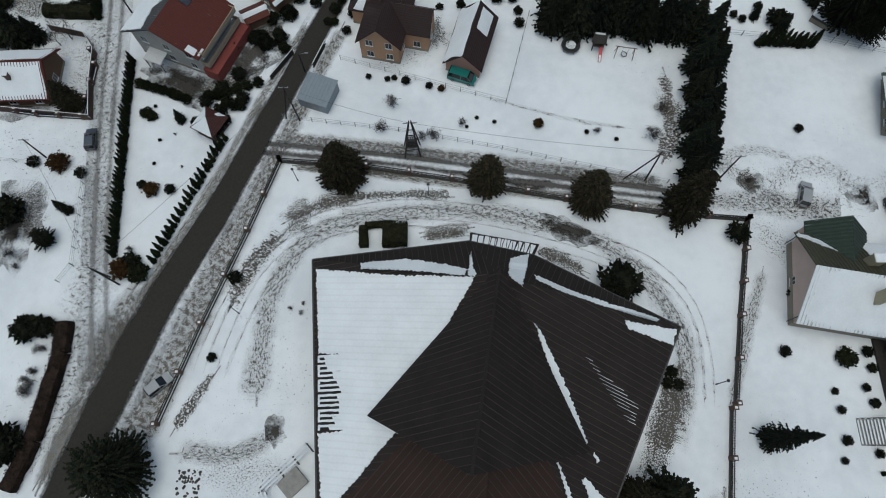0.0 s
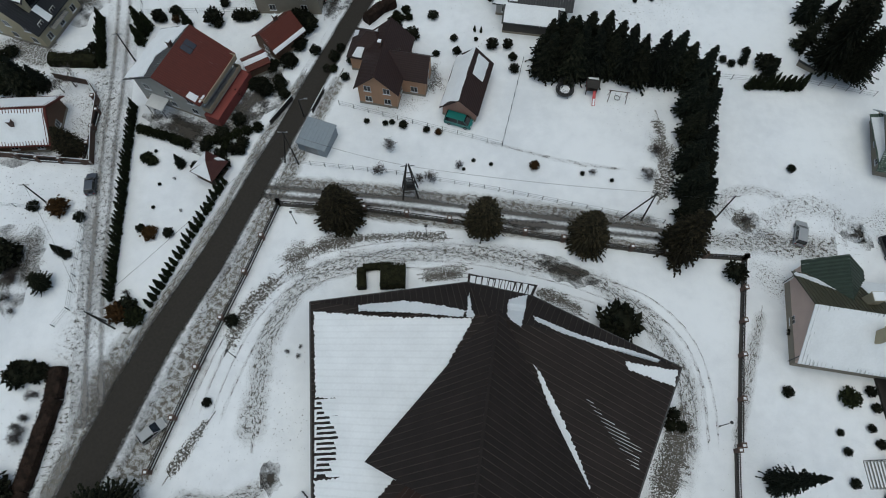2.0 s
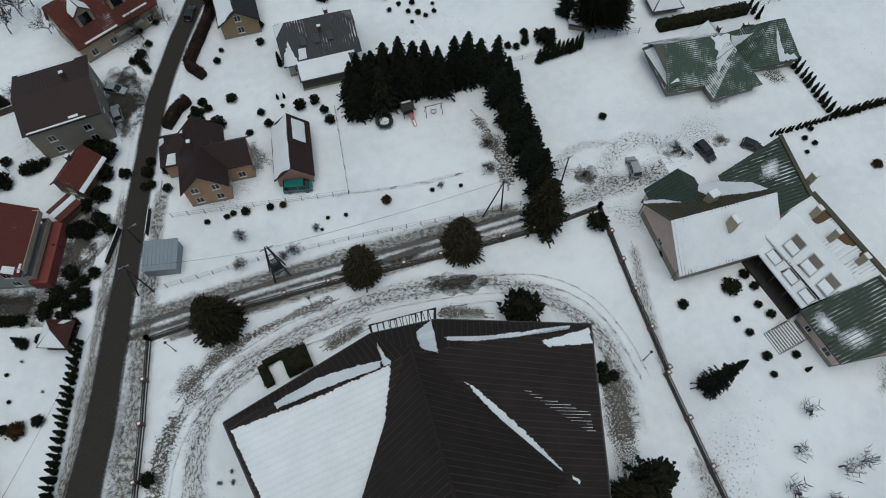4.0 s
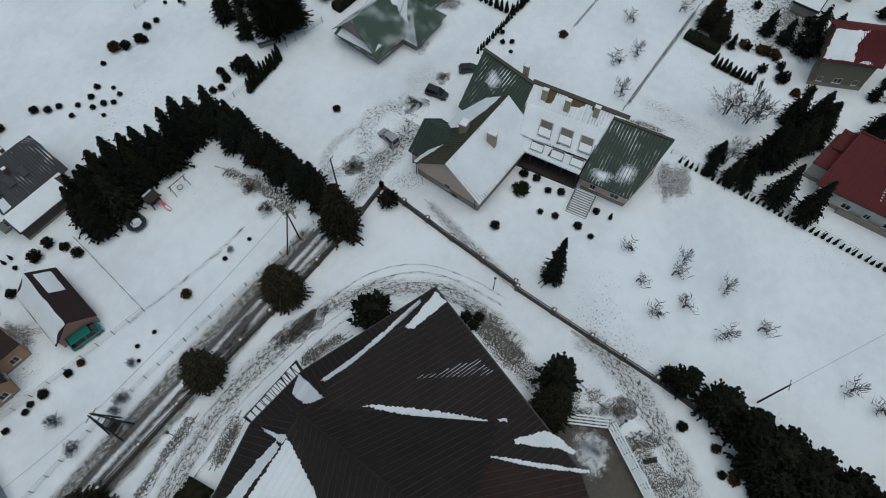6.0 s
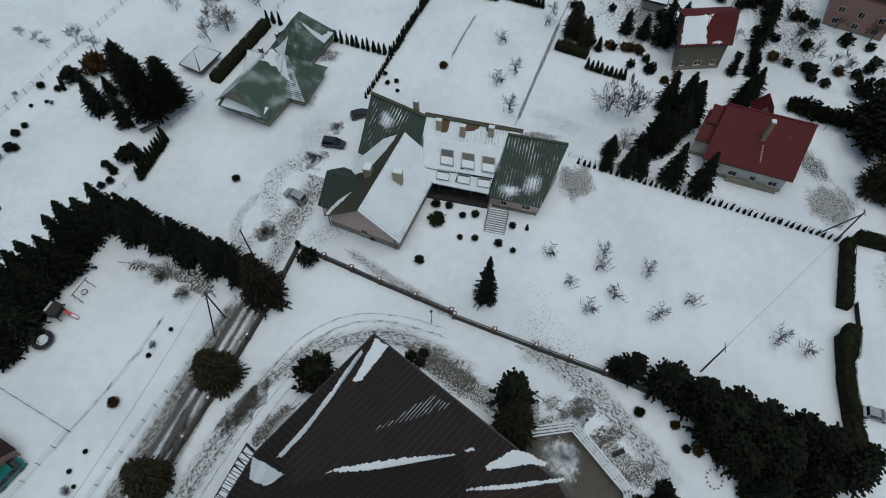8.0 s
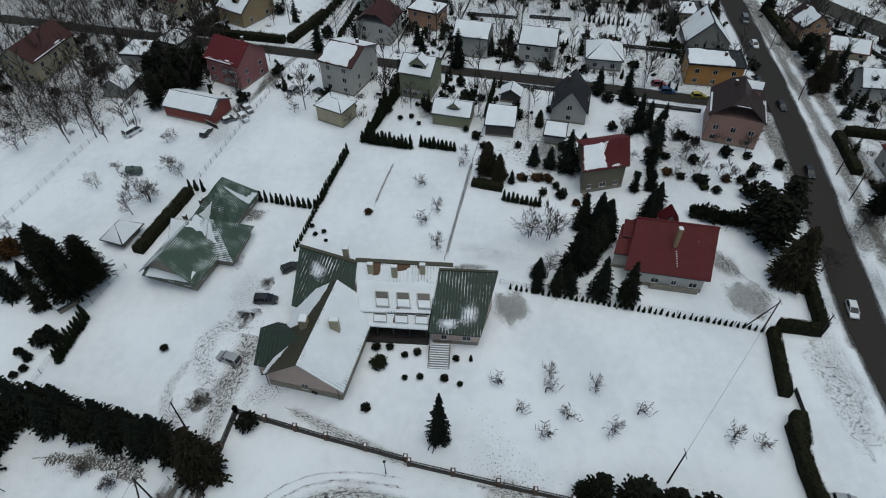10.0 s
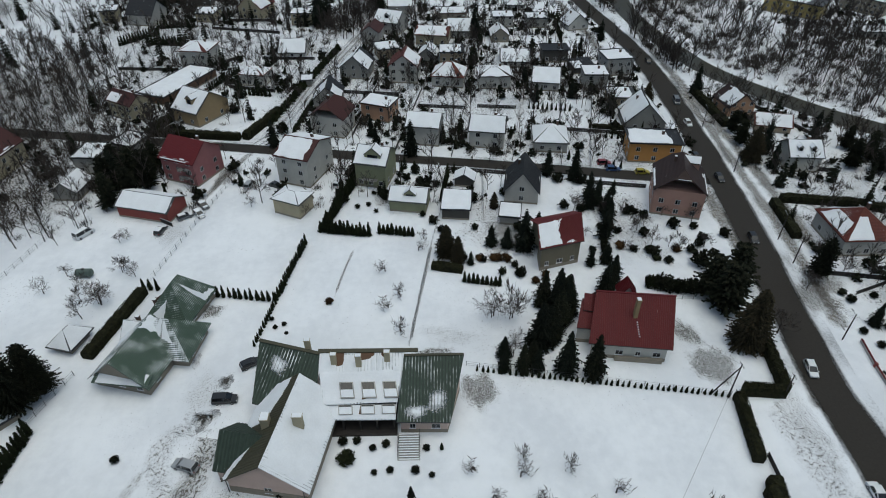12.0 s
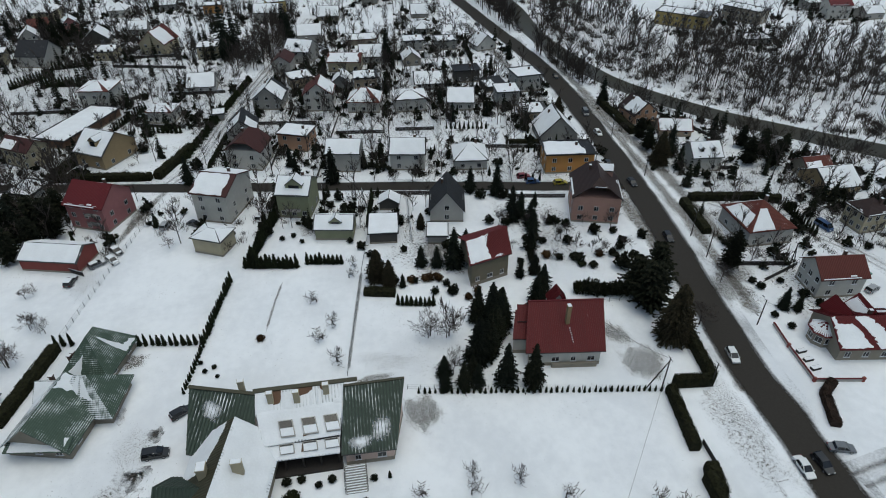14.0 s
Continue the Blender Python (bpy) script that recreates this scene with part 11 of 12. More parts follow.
clipped_hedge([(3.7, 114.9), (-1.1, 107.7), (-6.1, 100.1)], 1.6, 1.9, "leafless brown hedge standing in the snow", 20, "bare_hedge")
clipped_hedge([(-6.1, 99.8), (-4.2, 96.1)], 1.6, 1.9, "leafless brown hedge standing in the snow", 60, "bare_hedge")
clipped_hedge([(-8.5, 91.5), (-11.0, 90.0), (-13.9, 86.9)], 1.6, 1.9, "leafless brown hedge standing in the snow", 100, "bare_hedge")
clipped_hedge([(180.6, -52.3), (178.6, -63.6)], 1.6, 1.6, "clipped dark green hedge in the snow", 22)
grow_at("round_spruce", -16.3, 44.7, 1.02, 0.85)
grow_at("round_spruce_b", 7.0, 43.0, 0.95, 0.8)
grow_at("round_spruce", 23.4, 40.3, 0.92, 0.8)
grow_at("bush", -12.7, 113.7, 0.8)
grow_at("bush", -13.6, 107.3, 0.9)
grow_at("bush", -11.7, 109.5, 0.7)
grow_at("bush", -15.6, 106.0, 0.8)
grow_at("bush", -8.9, 114.9, 0.7)
grow_at("bush", -12.7, 121.1, 1)
grow_at("bush", -8.8, 120.4, 0.8)
grow_at("bare", -3.9, 119.2, 0.5)
grow_at("bare_b", -6.9, 113.6, 0.4)
grow_at("spruce", 2.4, 113.2, 0.5)
grow_at("bush", 8.6, 100.0, 0.8)
grow_at("bush", 9.9, 104.6, 0.9)
grow_at("spruce_b", 24.6, 106.6, 0.5)
grow_at("bush", 27.2, 106.6, 0.8)
grow_at("bush", 33.3, 104.1, 0.8)
grow_at("bush", -0.7, 98.9, 0.7)
grow_at("bush", 0.9, 101.4, 0.5)
grow_at("bush", -30.5, 76.7, 0.9)
grow_at("bush", -28.3, 77.9, 0.9)
grow_at("bush", -26.7, 81.5, 0.8)
grow_at("bush", -32.1, 72.7, 0.9)
grow_at("bush", -35.4, 64.2, 1.2)
grow_at("bush", -38.0, 61.4, 1.2)
grow_at("bush", -37.0, 69.9, 1.3)
grow_at("bush", -40.4, 58.7, 1.1)
grow_at("bush", -34.5, 58.1, 1)
grow_at("bush_b", -37.0, 58.6, 1)
grow_at("bush", -77.2, 63.0, 1.2)
grow_at("bush", -75.0, 62.3, 1)
grow_at("bush", -81.5, 78.5, 1.3)
grow_at("bush", -79.8, 79.9, 1.2)
grow_at("bush", -65.7, 79.4, 1)
grow_at("bush", -67.2, 79.0, 1)
grow_at("bush", -65.0, 81.1, 0.9)
grow_at("bare", -73.5, 99.3, 0.6)
grow_at("bush", -67.5, 100.8, 1.6)
grow_at("bush", 122.5, -47.0, 1)
grow_at("bush", 124.5, -43.0, 1)
grow_at("bush", 129.1, -55.4, 1.2)
grow_at("bush", 130.8, -53.6, 1)
grow_at("bush", 134.0, -35.5, 1.3)
grow_at("bush", 146.4, -42.6, 1.6)
grow_at("bush", 147.6, -36.1, 1.6)
grow_at("bush", 112.7, -7.8, 0.9)
grow_at("bush", 111.9, -12.4, 0.8)
grow_at("bush", 109.6, -19.5, 0.9)
grow_at("bush", 128.0, -0.7, 1.2)
grow_at("bush", 124.0, -2.6, 1)
grow_at("bush", 124.3, -22.1, 1.3)
grow_at("bush", 129.8, -20.0, 1.2)
grow_at("bush", 124.9, -11.2, 0.9)
grow_at("bush", 135.4, 19.4, 0.7)
grow_at("bush", 136.3, 16.5, 0.7)
grow_at("bush", 131.1, 2.0, 0.8)
grow_at("bush", 133.2, 14.3, 0.6)
grow_at("bush", 108.6, -70.0, 1)
grow_at("bush", 114.9, -75.3, 1.2)
grow_at("bush", 120.5, -73.3, 1.3)
grow_at("bush", 118.9, -67.1, 1.2)
grow_at("bush_russet", 111.4, -40.7, 0.8)
grow_at("bush", 95.9, -91.5, 1)
grow_at("bush", 98.2, -90.8, 0.9)
grow_at("bush", 97.1, -97.3, 0.8)
grow_at("bush", 98.9, -112.1, 0.8)
grow_at("bush", 88.1, -101.1, 1)
grow_at("bush", 86.4, -88.8, 0.8)
grow_at("bush", 82.5, -90.2, 0.8)
grow_at("bush", 73.6, -65.4, 0.8)
grow_at("bush", 126.5, -146.6, 1.2)
grow_at("bush", 124.5, -140.4, 1.2)
grow_at("bush", 135.9, -140.3, 1.4)
grow_at("bush", 132.3, -132.0, 1.4)
grow_at("bare", 143.1, -160.5, 0.8)
grow_at("bare", 150.1, -143.0, 0.7)
board_fence((162.3, -6.6), (242.7, -19.8))
board_fence((159.8, -24.8), (224.1, -37.0))
board_fence((156.6, -39.0), (205.5, -47.4))
board_fence((155.1, -47.4), (203.6, -58.3))
board_fence((175.8, 24.6), (219.9, 18.8))
board_fence((166.0, 10.6), (214.3, 2.3))
board_fence((211.7, 36.5), (208.1, 10.5))
board_fence((198.2, 3.8), (196.2, -12.8))
board_fence((197.4, -16.8), (195.9, -30.7))
board_fence((179.0, -44.1), (175.6, -63.6))
board_fence((156.8, -2.5), (138.1, -4.4))
board_fence((152.9, -15.4), (128.3, -13.8))
board_fence((154.6, -5.6), (151.4, -23.5))
board_fence((146.7, -41.0), (143.3, -60.3))
board_fence((241.7, 10.5), (283.8, 5.2))
board_fence((242.8, -19.4), (313.8, -29.3))
board_fence((239.9, -35.4), (311.0, -44.9))
board_fence((266.7, -3.1), (317.9, -6.7))
board_fence((219.6, -45.6), (273.3, -53.2))
board_fence((216.9, 74.1), (212.2, 55.9))
board_fence((226.4, 99.6), (247.3, 76.7))
board_fence((186.0, 82.3), (204.7, 71.3))
board_fence((235.6, 121.9), (234.0, 97.9))
board_fence((245.8, 67.8), (244.9, 46.1))
board_fence((285.0, 98.8), (277.7, 66.6))
board_fence((295.8, 94.2), (295.8, 72.0))
board_fence((208.1, 115.2), (218.8, 112.1))
board_fence((205.5, -108.9), (175.0, -122.1))
board_fence((153.1, -104.2), (150.6, -118.1))
board_fence((135.4, -114.3), (111.4, -110.2))
board_fence((105.2, -89.1), (102.6, -104.1))
board_fence((102.4, -105.5), (97.7, -93.4))
board_fence((-29.9, 63.5), (-26.4, 69.1))
board_fence((-22.7, 65.9), (-20.8, 71.0))
board_fence((137.8, 83.1), (127.8, 65.7))
grow_at("bare", -9.6, 115.7, 0.8)
grow_at("bare_b", -12.3, 111.7, 0.7)
grow_at("bare", -11.9, 120.6, 0.8)
grow_at("bare_b", -7.5, 119.3, 0.7)
grow_at("bare", -12.6, 105.8, 0.5)
grow_at("bare_b", -36.2, 125.3, 0.8)
grow_at("bare", -33.4, 129.3, 0.8)
grow_at("bare_b", -30.8, 131.4, 0.8)
grow_at("bare", -36.4, 131.7, 0.9)
grow_at("bare_b", -28.8, 121.6, 0.6)
grow_at("bush", -26.4, 81.4, 1.6, 1.3)
grow_at("bush", -26.0, 87.3, 1.6)
grow_at("bush", -24.7, 85.8, 1.7)
grow_at("bush", -27.3, 88.2, 1.3)
grow_at("bush", -27.8, 77.1, 1.5, 1.3)
grow_at("bush", -32.1, 71.4, 1.3)
grow_at("bush", -31.2, 70.5, 1.3)
grow_at("bush", -32.9, 72.1, 1.2)
grow_at("bush", -29.3, 73.0, 1)
grow_at("bush", -37.5, 88.5, 1.2)
grow_at("bush", -38.7, 88.3, 1.1)
grow_at("bush", -43.2, 87.6, 1.7)
grow_at("bush", -14.1, 104.4, 0.9)
grow_at("bush", -14.3, 106.7, 0.8)
grow_at("bush", -13.7, 102.5, 0.8)
grow_at("bush_b", -19.5, 75.6, 0.8)
grow_at("bush_b", -19.4, 78.2, 0.8)
grow_at("twiggy", -20.6, 75.5, 1)
grow_at("bush_b", -6.3, 89.8, 0.9)
grow_at("bush_b", -8.0, 87.6, 1.1)
grow_at("bush_b", -5.7, 87.9, 0.8)
grow_at("bare", 102.8, 86.0, 0.6)
grow_at("bare_b", 99.8, 76.4, 0.5)
grow_at("bare", 98.8, 71.7, 0.9)
grow_at("bare_b", 110.3, 71.3, 0.5)
for x, y, k in ((28.1, -40.6, 1.2), (31.6, -45.7, 1.2), (29.0, -50.4, 1.1), (26.0, -45.5, 1.1), (24.4, -40.2, 0.9), (31.0, -32.0, 1.0)):
    grow_at("pine", x, y, k, k * 0.95)
for x, y, k in ((23.0, 77.0, 1.05), (26.6, 77.6, 1.1), (20.0, 77.6, 0.95), (19.4, 74.2, 0.85), (28.6, 76.4, 1.05), (32.0, 76.6, 1.0), (35.6, 72.6, 0.9), (24.0, 74.0, 1.0)):
    grow_at("spruce_b", x, y, k * 1.05, k * 0.9)
grow_at("pine", 36.9, -26.1, 1.15, 1)
grow_at("pine", 34.9, -29.8, 1.2, 1.1)
grow_at("pine", 33.2, -33.7, 1.3, 1.1)
grow_at("pine", 32.0, -37.5, 1.3, 1.1)
grow_at("pine", 29.4, -34.9, 1, 0.9)
grow_at("pine", 30.2, -39.6, 1.2, 1)
grow_at("pine", 27.6, -36.7, 1, 0.8)
grow_at("bush", 28.4, -29.5, 0.6)
grow_at("bush", 28.2, -33.9, 1)
grow_at("bush_russet", 31.5, -27.8, 0.7)
grow_at("bush", -69.5, 38.2, 2.6, 2)
grow_at("twiggy", -67.6, 34.3, 1.6)
grow_at("twiggy", -67.9, 31.4, 1.4)
grow_at("spruce_b", 94.4, -28.7, 1, 0.85)
grow_at("spruce", 86.0, -23.4, 1, 0.8)
grow_at("spruce_b", 90.6, -26.6, 0.9, 0.75)
grow_at("spruce", 81.9, -14.1, 0.55, 0.45)
grow_at("spruce_b", 80.4, -19.5, 0.6, 0.5)
grow_at("spruce", 104.4, -41.3, 0.7, 0.6)
grow_at("spruce", 120.1, -42.9, 0.7, 0.7)
grow_at("spruce_b", 128.4, -46.0, 0.7, 0.6)
grow_at("bare", 93.3, -13.1, 1)
grow_at("bare_b", 92.6, -17.0, 1)
grow_at("bare", 84.2, -16.6, 0.6)
grow_at("bush_russet", 112.3, -16.1, 1)
grow_at("bush_russet", 112.5, -17.8, 1)
grow_at("bush", 106.7, -20.6, 1.2)
grow_at("bush_russet", 103.9, -23.6, 0.9)
grow_at("spruce_b", -75.0, 71.1, 0.8, 0.7)
grow_at("spruce", -72.3, 72.4, 0.6, 0.5)
grow_at("bush", -78.7, 71.2, 1.8)
grow_at("bare", -66.5, 72.3, 0.7)
grow_at("bush", -54.0, 88.5, 1.2)
grow_at("bush", -50.8, 89.6, 1.1)
grow_at("bush", -41.6, 91.8, 0.9)
grow_at("bush", -23.1, 79.8, 1)
grow_at("bush", -27.7, 82.0, 1)
grow_at("bush", -25.0, 86.3, 1)


grow_at("spruce", 70.5, 87.1, 0.85, 0.84)
grow_at("big_pine", 70.8, 74.7, 0.82, 1.32)
grow_at("big_pine", 74.6, 72.5, 0.66, 1.05)
grow_at("big_pine", 75.3, 81.0, 0.7, 1.12)
grow_at("spruce_b", 68.4, 79.9, 0.72, 0.68)
grow_at("spruce", 75.1, 87.1, 0.5, 0.42)
grow_at("spruce", 82.6, 88.3, 0.7, 0.66)
grow_at("spruce", -70.8, 104.3, 0.85, 0.8)
grow_at("spruce_b", -68.0, 104.2, 0.9, 0.85)
grow_at("spruce", -66.2, 105.0, 0.8, 0.75)
grow_at("spruce_b", -71.7, 110.7, 1.0, 0.95)
grow_at("spruce", -67.8, 110.9, 0.95, 0.9)
grow_at("spruce", -68.0, 115.9, 1.0, 0.9)
grow_at("round_spruce", -49.0, 104.8, 0.42, 0.32)
grow_at("bush", -46.1, 105.4, 1.6, 1.6)
grow_at("round_spruce_b", -40.2, 105.5, 0.45, 0.36)
grow_at("bush", -43.2, 105.2, 1.2, 1.1)
grow_at("bare", -37.5, 106.0, 0.6, 0.55)
grow_at("bush", 116.2, -42.1, 1.1, 1.0)
grow_at("bush_russet", 116.3, -46, 1.2, 1.0)
grow_at("bush", 115, -49, 1.0, 0.9)
grow_at("bush", 114.6, -52.5, 1.1, 1.0)
grow_at("bush_b", 111.4, -53.5, 1.0, 0.9)
grow_at("bush", 110.5, -56.1, 1.1, 0.9)
grow_at("bush_russet", 114.6, -59.3, 1.1, 1.0)
grow_at("bush", 114.3, -62.7, 1.2, 1.0)
grow_at("bush", 109.2, -63.3, 2.4, 2.2)
grow_at("bare", 123.4, -52.1, 0.6, 0.6)
grow_at("bare_b", 117.8, -54.3, 0.55, 0.55)
grow_at("bare", 116.3, -66.7, 0.6, 0.6)
grow_at("spruce", 118.2, -14.7, 0.6, 0.5)
grow_at("spruce_b", 117.4, -18.5, 0.6, 0.5)
grow_at("spruce", 121.7, -26.5, 0.7, 0.6)
grow_at("spruce", 110.5, -41.1, 0.55, 0.5)
grow_at("spruce_b", 101.4, -40.1, 0.6, 0.55)
grow_at("spruce", 99.0, -29.5, 0.6, 0.5)
grow_at("spruce", 134.0, -42.0, 0.7, 0.6)
grow_at("spruce_b", 131.5, -46.0, 0.7, 0.6)
for i in range(9):
    u = i / 8
    grow_at("bush" if i % 3 else "bush_b", 102.0 - 2.7 * math.sin(u * 2.0), -49.1 - 14.4 * u, 1.35 + 0.2 * (i % 3), 2.1 + 0.2 * (i % 2), group="rounded shrubs of the villa")
for a, b in (((-59.7, 103.4), (-50.8, 103.7)), ((-50.8, 103.7), (-44.1, 103.7)), ((-44.1, 103.7), (-38.0, 103.9))):
    board_fence(a, b, 1.5, "weathered board fence before the mint house", "wood")



clipped_hedge([(66.8, -88.0), (64.6, -84.6), (61.4, -83.2), (57.4, -81.6)], 1.7, 1.3, "curved brown hedge by the road junction", 17, "bare_hedge")
thuja_row((186.0, 52.4), (256.0, 38.0), 2.6, 2.3, "round thujas on the avenue", 0.9)
thuja_row((180.0, 43.6), (204.0, 40.6), 2.4, 1.7, "round thujas on the avenue", 0.7)
board_fence((58.4, -56.1), (53.8, -56.0), 1.3, "dark slatted gate between two hedges", "dark_wood", 0.3)
patch("ground_wear", 87.2, -52.4, 6.0, 4.2, 20, "thin_snow", "dead grass showing through thin snow beside the house", 0.0402)
patch("ground_wear", 78.6, -53.4, 7.5, 5.8, 0, "thin_snow", "dead grass showing through thin snow beside the house", 0.0404)
patch("ground_wear", 74.0, 42.0, 9.0, 5.5, 0, "trodden_area", "trampled snow of the yard", 0.0622)
patch("ground_wear", 64.0, -66.0, 14.0, 3.5, 6, "trodden_area", "dirty snow thrown from the road", 0.0624)
patch("ground_wear", 31.0, -13.6, 3.4, 2.0, -50, "thin_snow", "muddy snow beside the terrace", 0.066)
patch("ground_wear", 27.6, -17.8, 3.6, 1.6, -50, "wood_floor", "dark planted bed under thin snow", 0.067)
rg = random.Random(77)
for k in range(34):      # bare trees and shrubs of the crowded gardens by the main road
    x, y = rg.uniform(112, 136), rg.uniform(-68, -37)
    if not in_house(x, y, 1.5):
        grow_at(("bare", "bush", "bare_b", "fruit", "bush")[k % 5], x, y, (0.5, 1.1, 0.5, 0.9, 1.3)[k % 5] * rg.uniform(0.8, 1.2))
grow_at("bush", 18.8, -23.5, 0.9, 1.3)
grow_at("bush", 20.2, -26.2, 1.3, 1.5)
grow_at("bush_russet", 28.6, -31.2, 0.9, 0.5)
grow_at("bush_b", 24.6, -38.6, 2.2, 1.5)
for k in range(11):
    a = k * 0.52
    r = thing("stone", pose(25.1 + 1.3 * math.cos(a), -33.5 + 1.1 * math.sin(a), 0, 0, 0, k * 40), "dark field stone in a ring on the snow", "stone", "ring of stones")
    part("stone_body", bush_mesh(300 + k % 3, 0.22, 0.16, 0.2, 4, 0.05, "stone"), None, r)


# ---------------------------------------------------------------- river and woods
strip("river", [(420, -96), (355, -101), (301, -98.5), (253, -104.5), (224.5, -112.5), (193, -132.5), (172, -152.5), (153, -173.5), (120, -210)], [11, 10.5, 10, 10, 10.5, 11, 11.5, 12, 13], "river", "murky brown-green river between wooded banks", 0.095, category="water")


def inside(p, poly):
    x, y = p
    r = False
    for (x0, y0), (x1, y1) in zip(poly, poly[1:] + poly[:1]):
        if (y0 > y) != (y1 > y) and x < (x1 - x0) * (y - y0) / (y1 - y0) + x0:
            r = not r
    return r


def woods(name, poly, count, kinds, label, seed, lo=0.6, hi=1.15, keep=0.0, clear=False):
    """Far trees that nobody could count, joined into one object."""
    rg = random.Random(seed)
    xs, ys = [p[0] for p in poly], [p[1] for p in poly]
    src = []
    for k in kinds:
        vv, ff = [], []
        for me in TEMPLATES[k][2]:
            n = len(me.vertices)
            co = np.empty(n * 3)
            me.vertices.foreach_get("co", co)
            base = sum(len(a) for a in vv)
            vv.append(co.reshape(-1, 3))
            ff += [tuple(i + base for i in p.vertices) for p in me.polygons]
        src.append((np.concatenate(vv), ff))
    V, F, base, made = [], [], 0, 0
    while made < count:
        p = (rg.uniform(min(xs), max(xs)), rg.uniform(min(ys), max(ys)))
        if not inside(p, poly) or rnoise(p[0] * 0.03, p[1] * 0.03, seed) < keep - 0.25 + rg.uniform(-0.2, 0.2) or (clear and (in_house(*p) or near_road(*p))):
            continue
        co, ff = src[made % len(src)]
        s, a = rg.uniform(lo, hi), rg.uniform(0, 6.28)
        c, sn = math.cos(a) * s, math.sin(a) * s
        q = np.stack([co[:, 0] * c - co[:, 1] * sn + p[0], co[:, 0] * sn + co[:, 1] * c + p[1], co[:, 2] * s * rg.uniform(0.9, 1.25)], 1)
        V.append(q)
        F += [tuple(i + base for i in f) for f in ff]
        base += len(q)
        made += 1
    me = bpy.data.meshes.new(name)
    me.from_pydata(np.concatenate(V).tolist(), [], F)
    me.materials.append(TEMPLATES[kinds[0]][2][-1].materials[0])
    return tagged(new(name, me), label, "trees", kind="stuff")


WOOD_B = [(236, -122), (262, -113), (420, -106), (420, -150), (300, -158), (285, -200), (250, -262), (140, -190), (165, -168), (186, -158), (206, -141)]
FAR3 = ["far_bare", "far_bare_b", "far_bare_c"]
woods("riverside_trees", [(228, -95), (330, -84), (410, -80), (410, -93), (300, -91), (250, -96), (226, -103)], 170, FAR3, "leafless riverside trees and scrub", 5, 0.6, 1.2)
woods("riverside_trees", WOOD_B, 620, FAR3, "leafless riverside trees and scrub", 6, 0.6, 1.25)
woods("riverside_scrub", WOOD_B, 600, ["scrub"], "leafless scrub under the riverside trees", 7, 0.6, 1.3)
woods("riverside_scrub", [(212, -108), (218, -101), (160, -140), (150, -160), (146, -156), (165, -132)], 50, ["scrub", "far_bare_c"], "leafless scrub on the near river bank", 8, 0.6, 1.1)
woods("far_forest", [(392, -70), (400, 20), (420, 20), (420, -70)], 120, ["far_spruce"], "dark far conifer forest", 9, 0.8, 1.2)
woods("far_wood", [(165, 70), (150, 110), (165, 190), (260, 185), (250, 130), (215, 112), (190, 92)], 520, FAR3 + ["scrub"], "leafless trees and undergrowth of a far copse", 14, 0.5, 0.95, -0.4)
woods("far_wood", [(118, 92), (140, 84), (165, 80), (160, 150), (120, 150)], 220, FAR3 + ["scrub"], "leafless trees and undergrowth of a far copse", 15, 0.4, 0.8, -0.4)
woods("far_thicket", [(268, 28), (345, 18), (345, 34), (270, 50)], 170, FAR3, "leafless thicket along the avenue", 16, 0.5, 0.9, -0.4)


# ---------------------------------------------------------------- planting of the far gardens
def near_road(x, y):
    lines = (((420, -62), (376, -73), (318, -79.5), (270, -85.5), (215, -88.2), (172, -87.8), (133, -85.2), (89, -79.5)), ((200, 240), (182, 135), (171, 67), (163.6, 20.6), (156, -26), (149.6, -62.5), (147, -84)), ((170, 55), (222, 42), (262, 33), (310, 22), (350, 14)))
    for line in lines:
        for (ax, ay), (bx, by) in zip(line, line[1:]):
            t = max(0, min(1, ((x - ax) * (bx - ax) + (y - ay) * (by - ay)) / ((bx - ax) ** 2 + (by - ay) ** 2)))
            if math.hypot(x - ax - t * (bx - ax), y - ay - t * (by - ay)) < 5.5:
                return True
    return False


def garden_stock(name, kinds, per, lo, hi, label, seed, reach=(1.5, 11.0), least_x=146):
    """Shrubs or trees about every far house, joined into one object of countless plants."""
    rg = random.Random(seed)
    spots = []
    for hx, hy, yaw, L, W in HOUSES:
        if hx < (95 if hy < -85 else least_x):
            continue
        for _ in range(per):
            a = rg.random() * 6.283
            r = max(L, W) * 0.5 + rg.uniform(*reach)
            x, y = hx + math.cos(a) * r, hy + math.sin(a) * r
            if not in_house(x, y) and not near_road(x, y):
                spots.append((x, y))
    src = []
    for k in kinds:
        me = TEMPLATES[k][2][-1]
        src.append((np.array([v.co[:] for v in me.vertices]), [tuple(p.vertices) for p in me.polygons]))
    V, F, base = [], [], 0
    for i, (x, y) in enumerate(spots):
        co, ff = src[i % len(src)]
        s, a = rg.uniform(lo, hi), rg.uniform(0, 6.28)
        c, sn = math.cos(a) * s, math.sin(a) * s
        V.append(np.stack([co[:, 0] * c - co[:, 1] * sn + x, co[:, 0] * sn + co[:, 1] * c + y, co[:, 2] * s * rg.uniform(0.85, 1.25)], 1))
        F += [tuple(j + base for j in f) for f in ff]
        base += len(co)
    me = bpy.data.meshes.new(name)
    me.from_pydata(np.concatenate(V).tolist(), [], F)
    me.materials.append(TEMPLATES[kinds[0]][2][-1].materials[0])
    return tagged(new(name, me), label, "plants", kind="stuff")


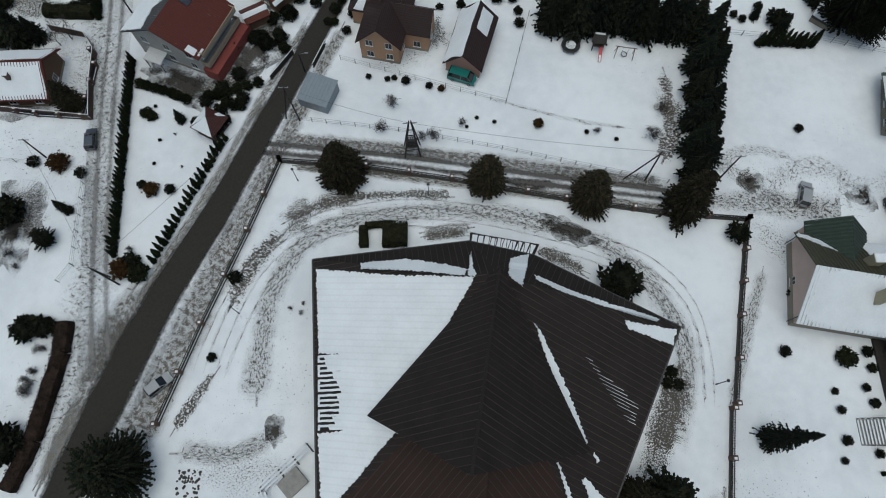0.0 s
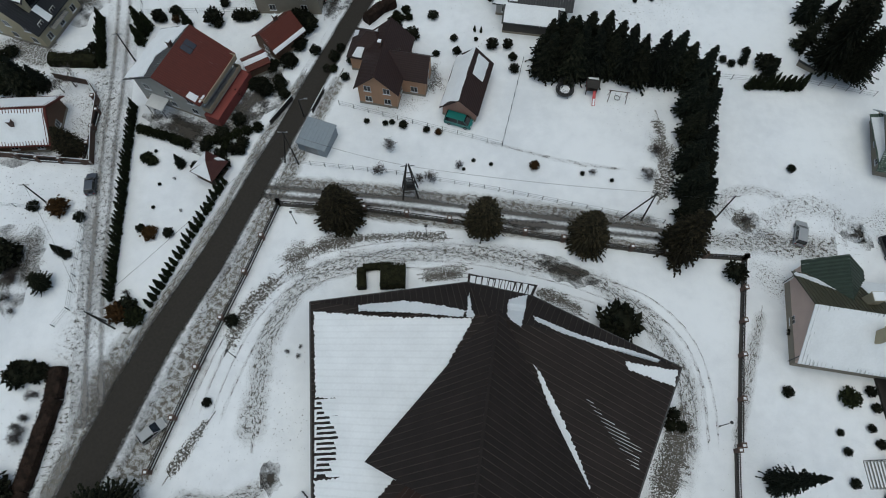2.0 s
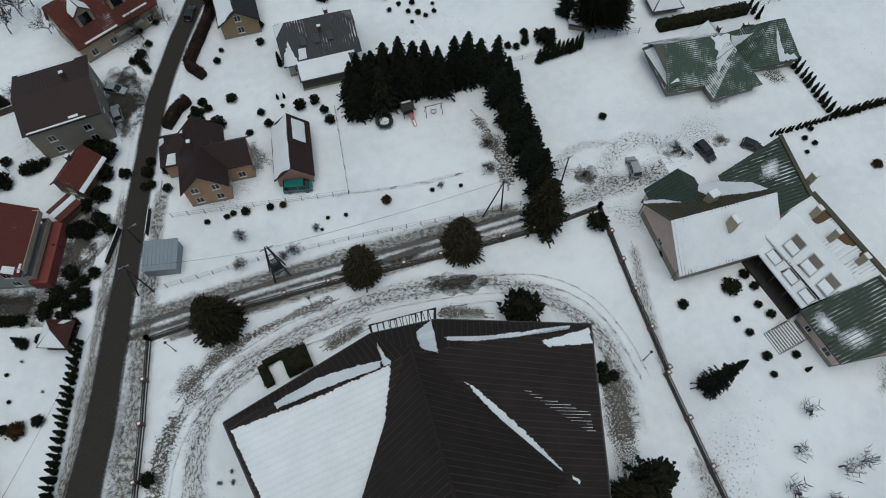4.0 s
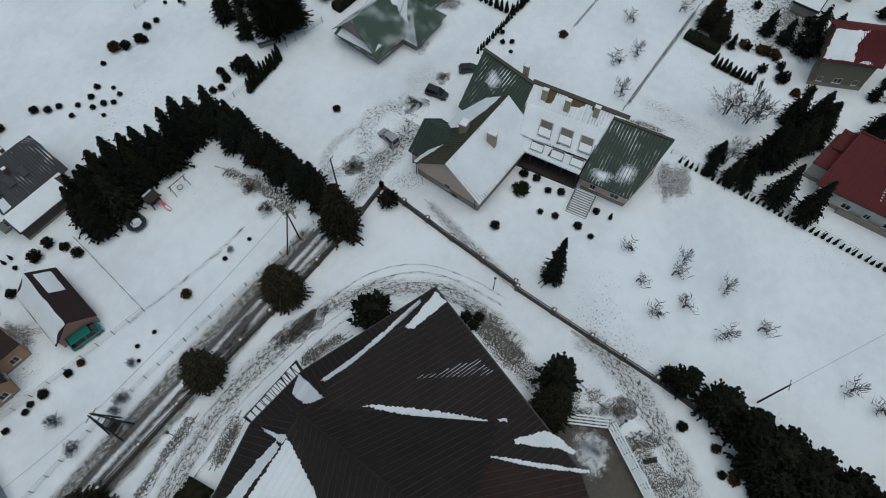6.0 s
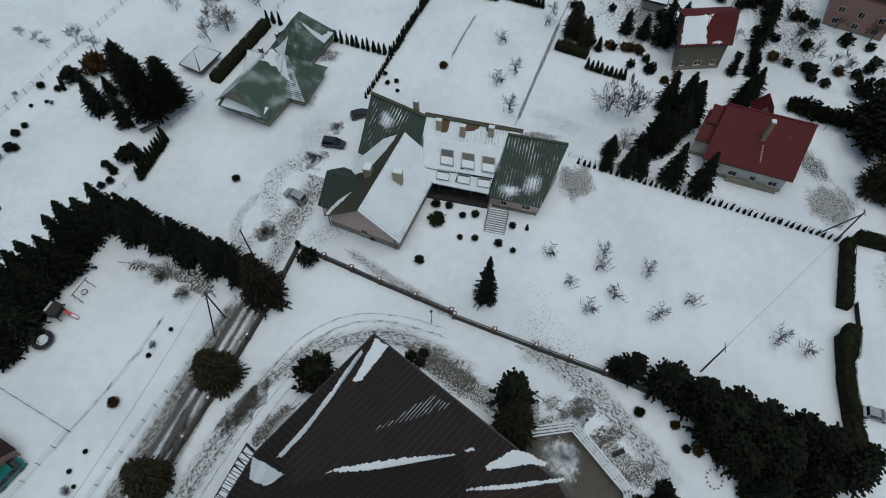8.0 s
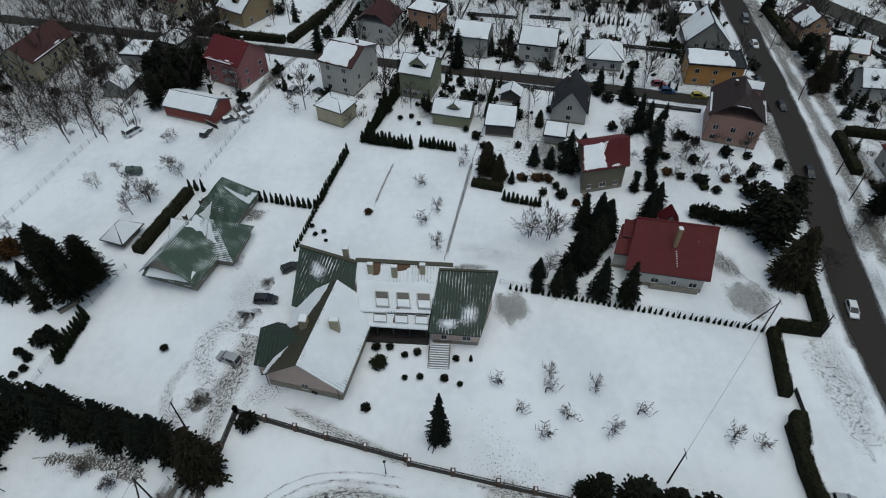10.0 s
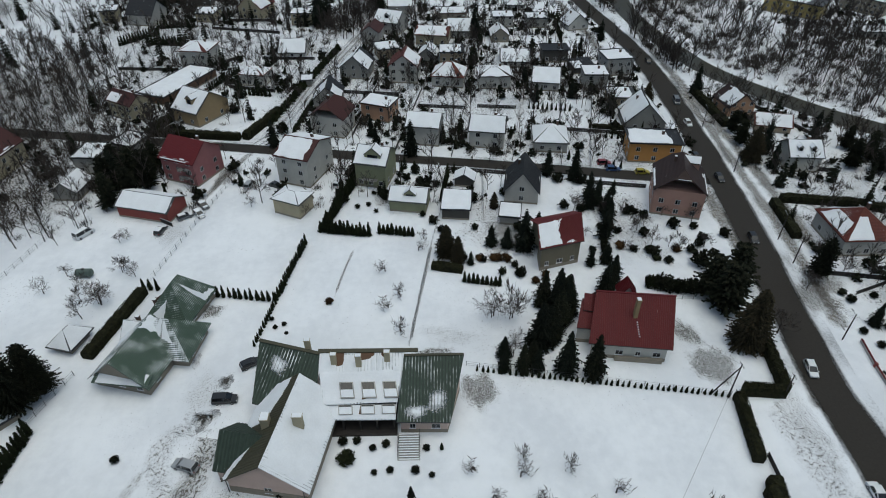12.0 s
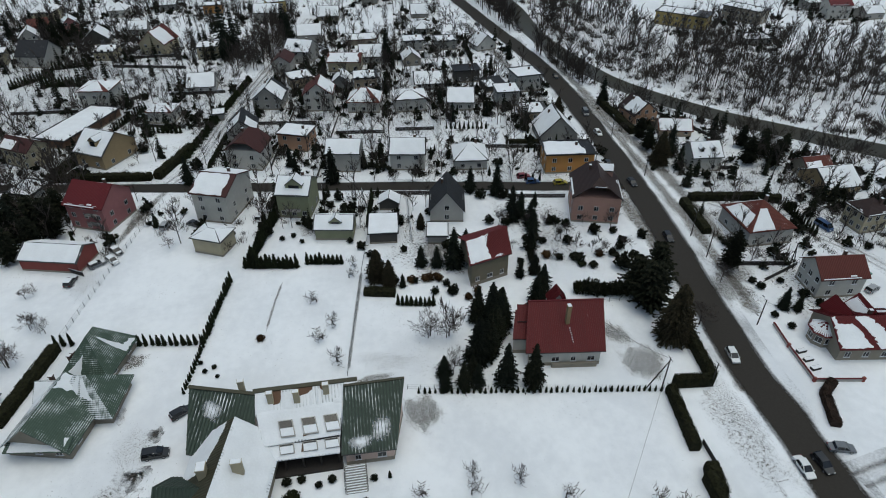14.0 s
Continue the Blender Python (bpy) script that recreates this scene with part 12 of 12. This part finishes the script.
garden_stock("garden_shrubs", ["far_bush"], 16, 0.4, 1.5, "dark evergreen shrubs round the far houses", 21)
garden_stock("garden_trees", ["far_bare_c", "far_bare_b"], 12, 0.45, 0.95, "leafless garden trees round the far houses", 22, (3.0, 13.0))
garden_stock("garden_scrub", ["scrub"], 16, 0.4, 0.9, "leafless hedges and shrubs round the far houses", 23, (2.0, 13.0))
garden_stock("garden_conifers", ["far_spruce"], 3, 0.3, 0.75, "dark conifers round the far houses", 24, (3.0, 12.0))
garden_stock("garden_thujas", ["thuja", "thuja_b"], 2, 0.7, 1.2, "slim dark thujas round the far houses", 25, (1.5, 9.0))

for k, (wx, wy, rx, ry, yw) in enumerate(((205, 140, 62, 42, 30), (140, 118, 26, 34, 0), (308, 32, 44, 13, -15))):
    patch("ground_wear", wx, wy, rx, ry, yw, "wood_floor", "leaf litter and thin snow under the trees", 0.056 + 0.001 * k)
woods("bank_scrub", [(420, -90), (355, -95), (301, -92.5), (253, -98), (222, -106), (190, -126), (168, -146), (150, -166), (150, -162), (172, -140), (196, -118), (224, -100), (255, -93), (355, -89)], 220, ["scrub", "far_bare_c"], "leafless scrub along the river bank", 18, 0.4, 0.9)
woods("bank_scrub", [(420, -102), (355, -107), (301, -104.5), (255, -111), (228, -119), (197, -140), (176, -160), (160, -181), (170, -181), (186, -162), (206, -143), (262, -115), (355, -111)], 220, ["scrub", "far_bare_c"], "leafless scrub along the river bank", 19, 0.4, 0.9)
woods("far_garden_trees", [(190, 110), (240, 60), (400, 40), (420, 190), (230, 180)], 620, FAR3 + ["scrub"], "leafless garden trees between far houses", 10, 0.45, 0.9, -0.3, True)
woods("far_garden_trees", [(165, 60), (160, -60), (380, -65), (390, 40), (240, 50)], 340, ["far_bare_c", "scrub", "far_bare_b"], "leafless garden trees between far houses", 11, 0.4, 0.75, -0.3, True)
woods("far_garden_firs", [(235, 60), (400, 35), (420, 190), (230, 170)], 110, ["far_spruce"], "dark conifers between far houses", 12, 0.35, 0.8, -0.3, True)
woods("villa_garden_trees", [(100, -98), (240, -96), (215, -108), (150, -160), (110, -150)], 110, ["far_bare_c", "scrub"], "leafless shrubs between the villas", 26, 0.4, 0.8, -0.4, True)
woods("far_wood", [(262, 186), (420, 192), (430, 300), (250, 300), (170, 192)], 240, FAR3, "leafless trees on the village edge", 31, 0.5, 0.9, -0.4, True)
woods("far_wood_firs", [(262, 186), (420, 192), (430, 300), (250, 300), (170, 192)], 60, ["far_spruce"], "dark conifers on the village edge", 32, 0.4, 0.9, -0.4, True)
patch("ground_wear", 320, 245, 110, 60, 0, "wood_floor", "leaf litter and thin snow under the trees", 0.0597)
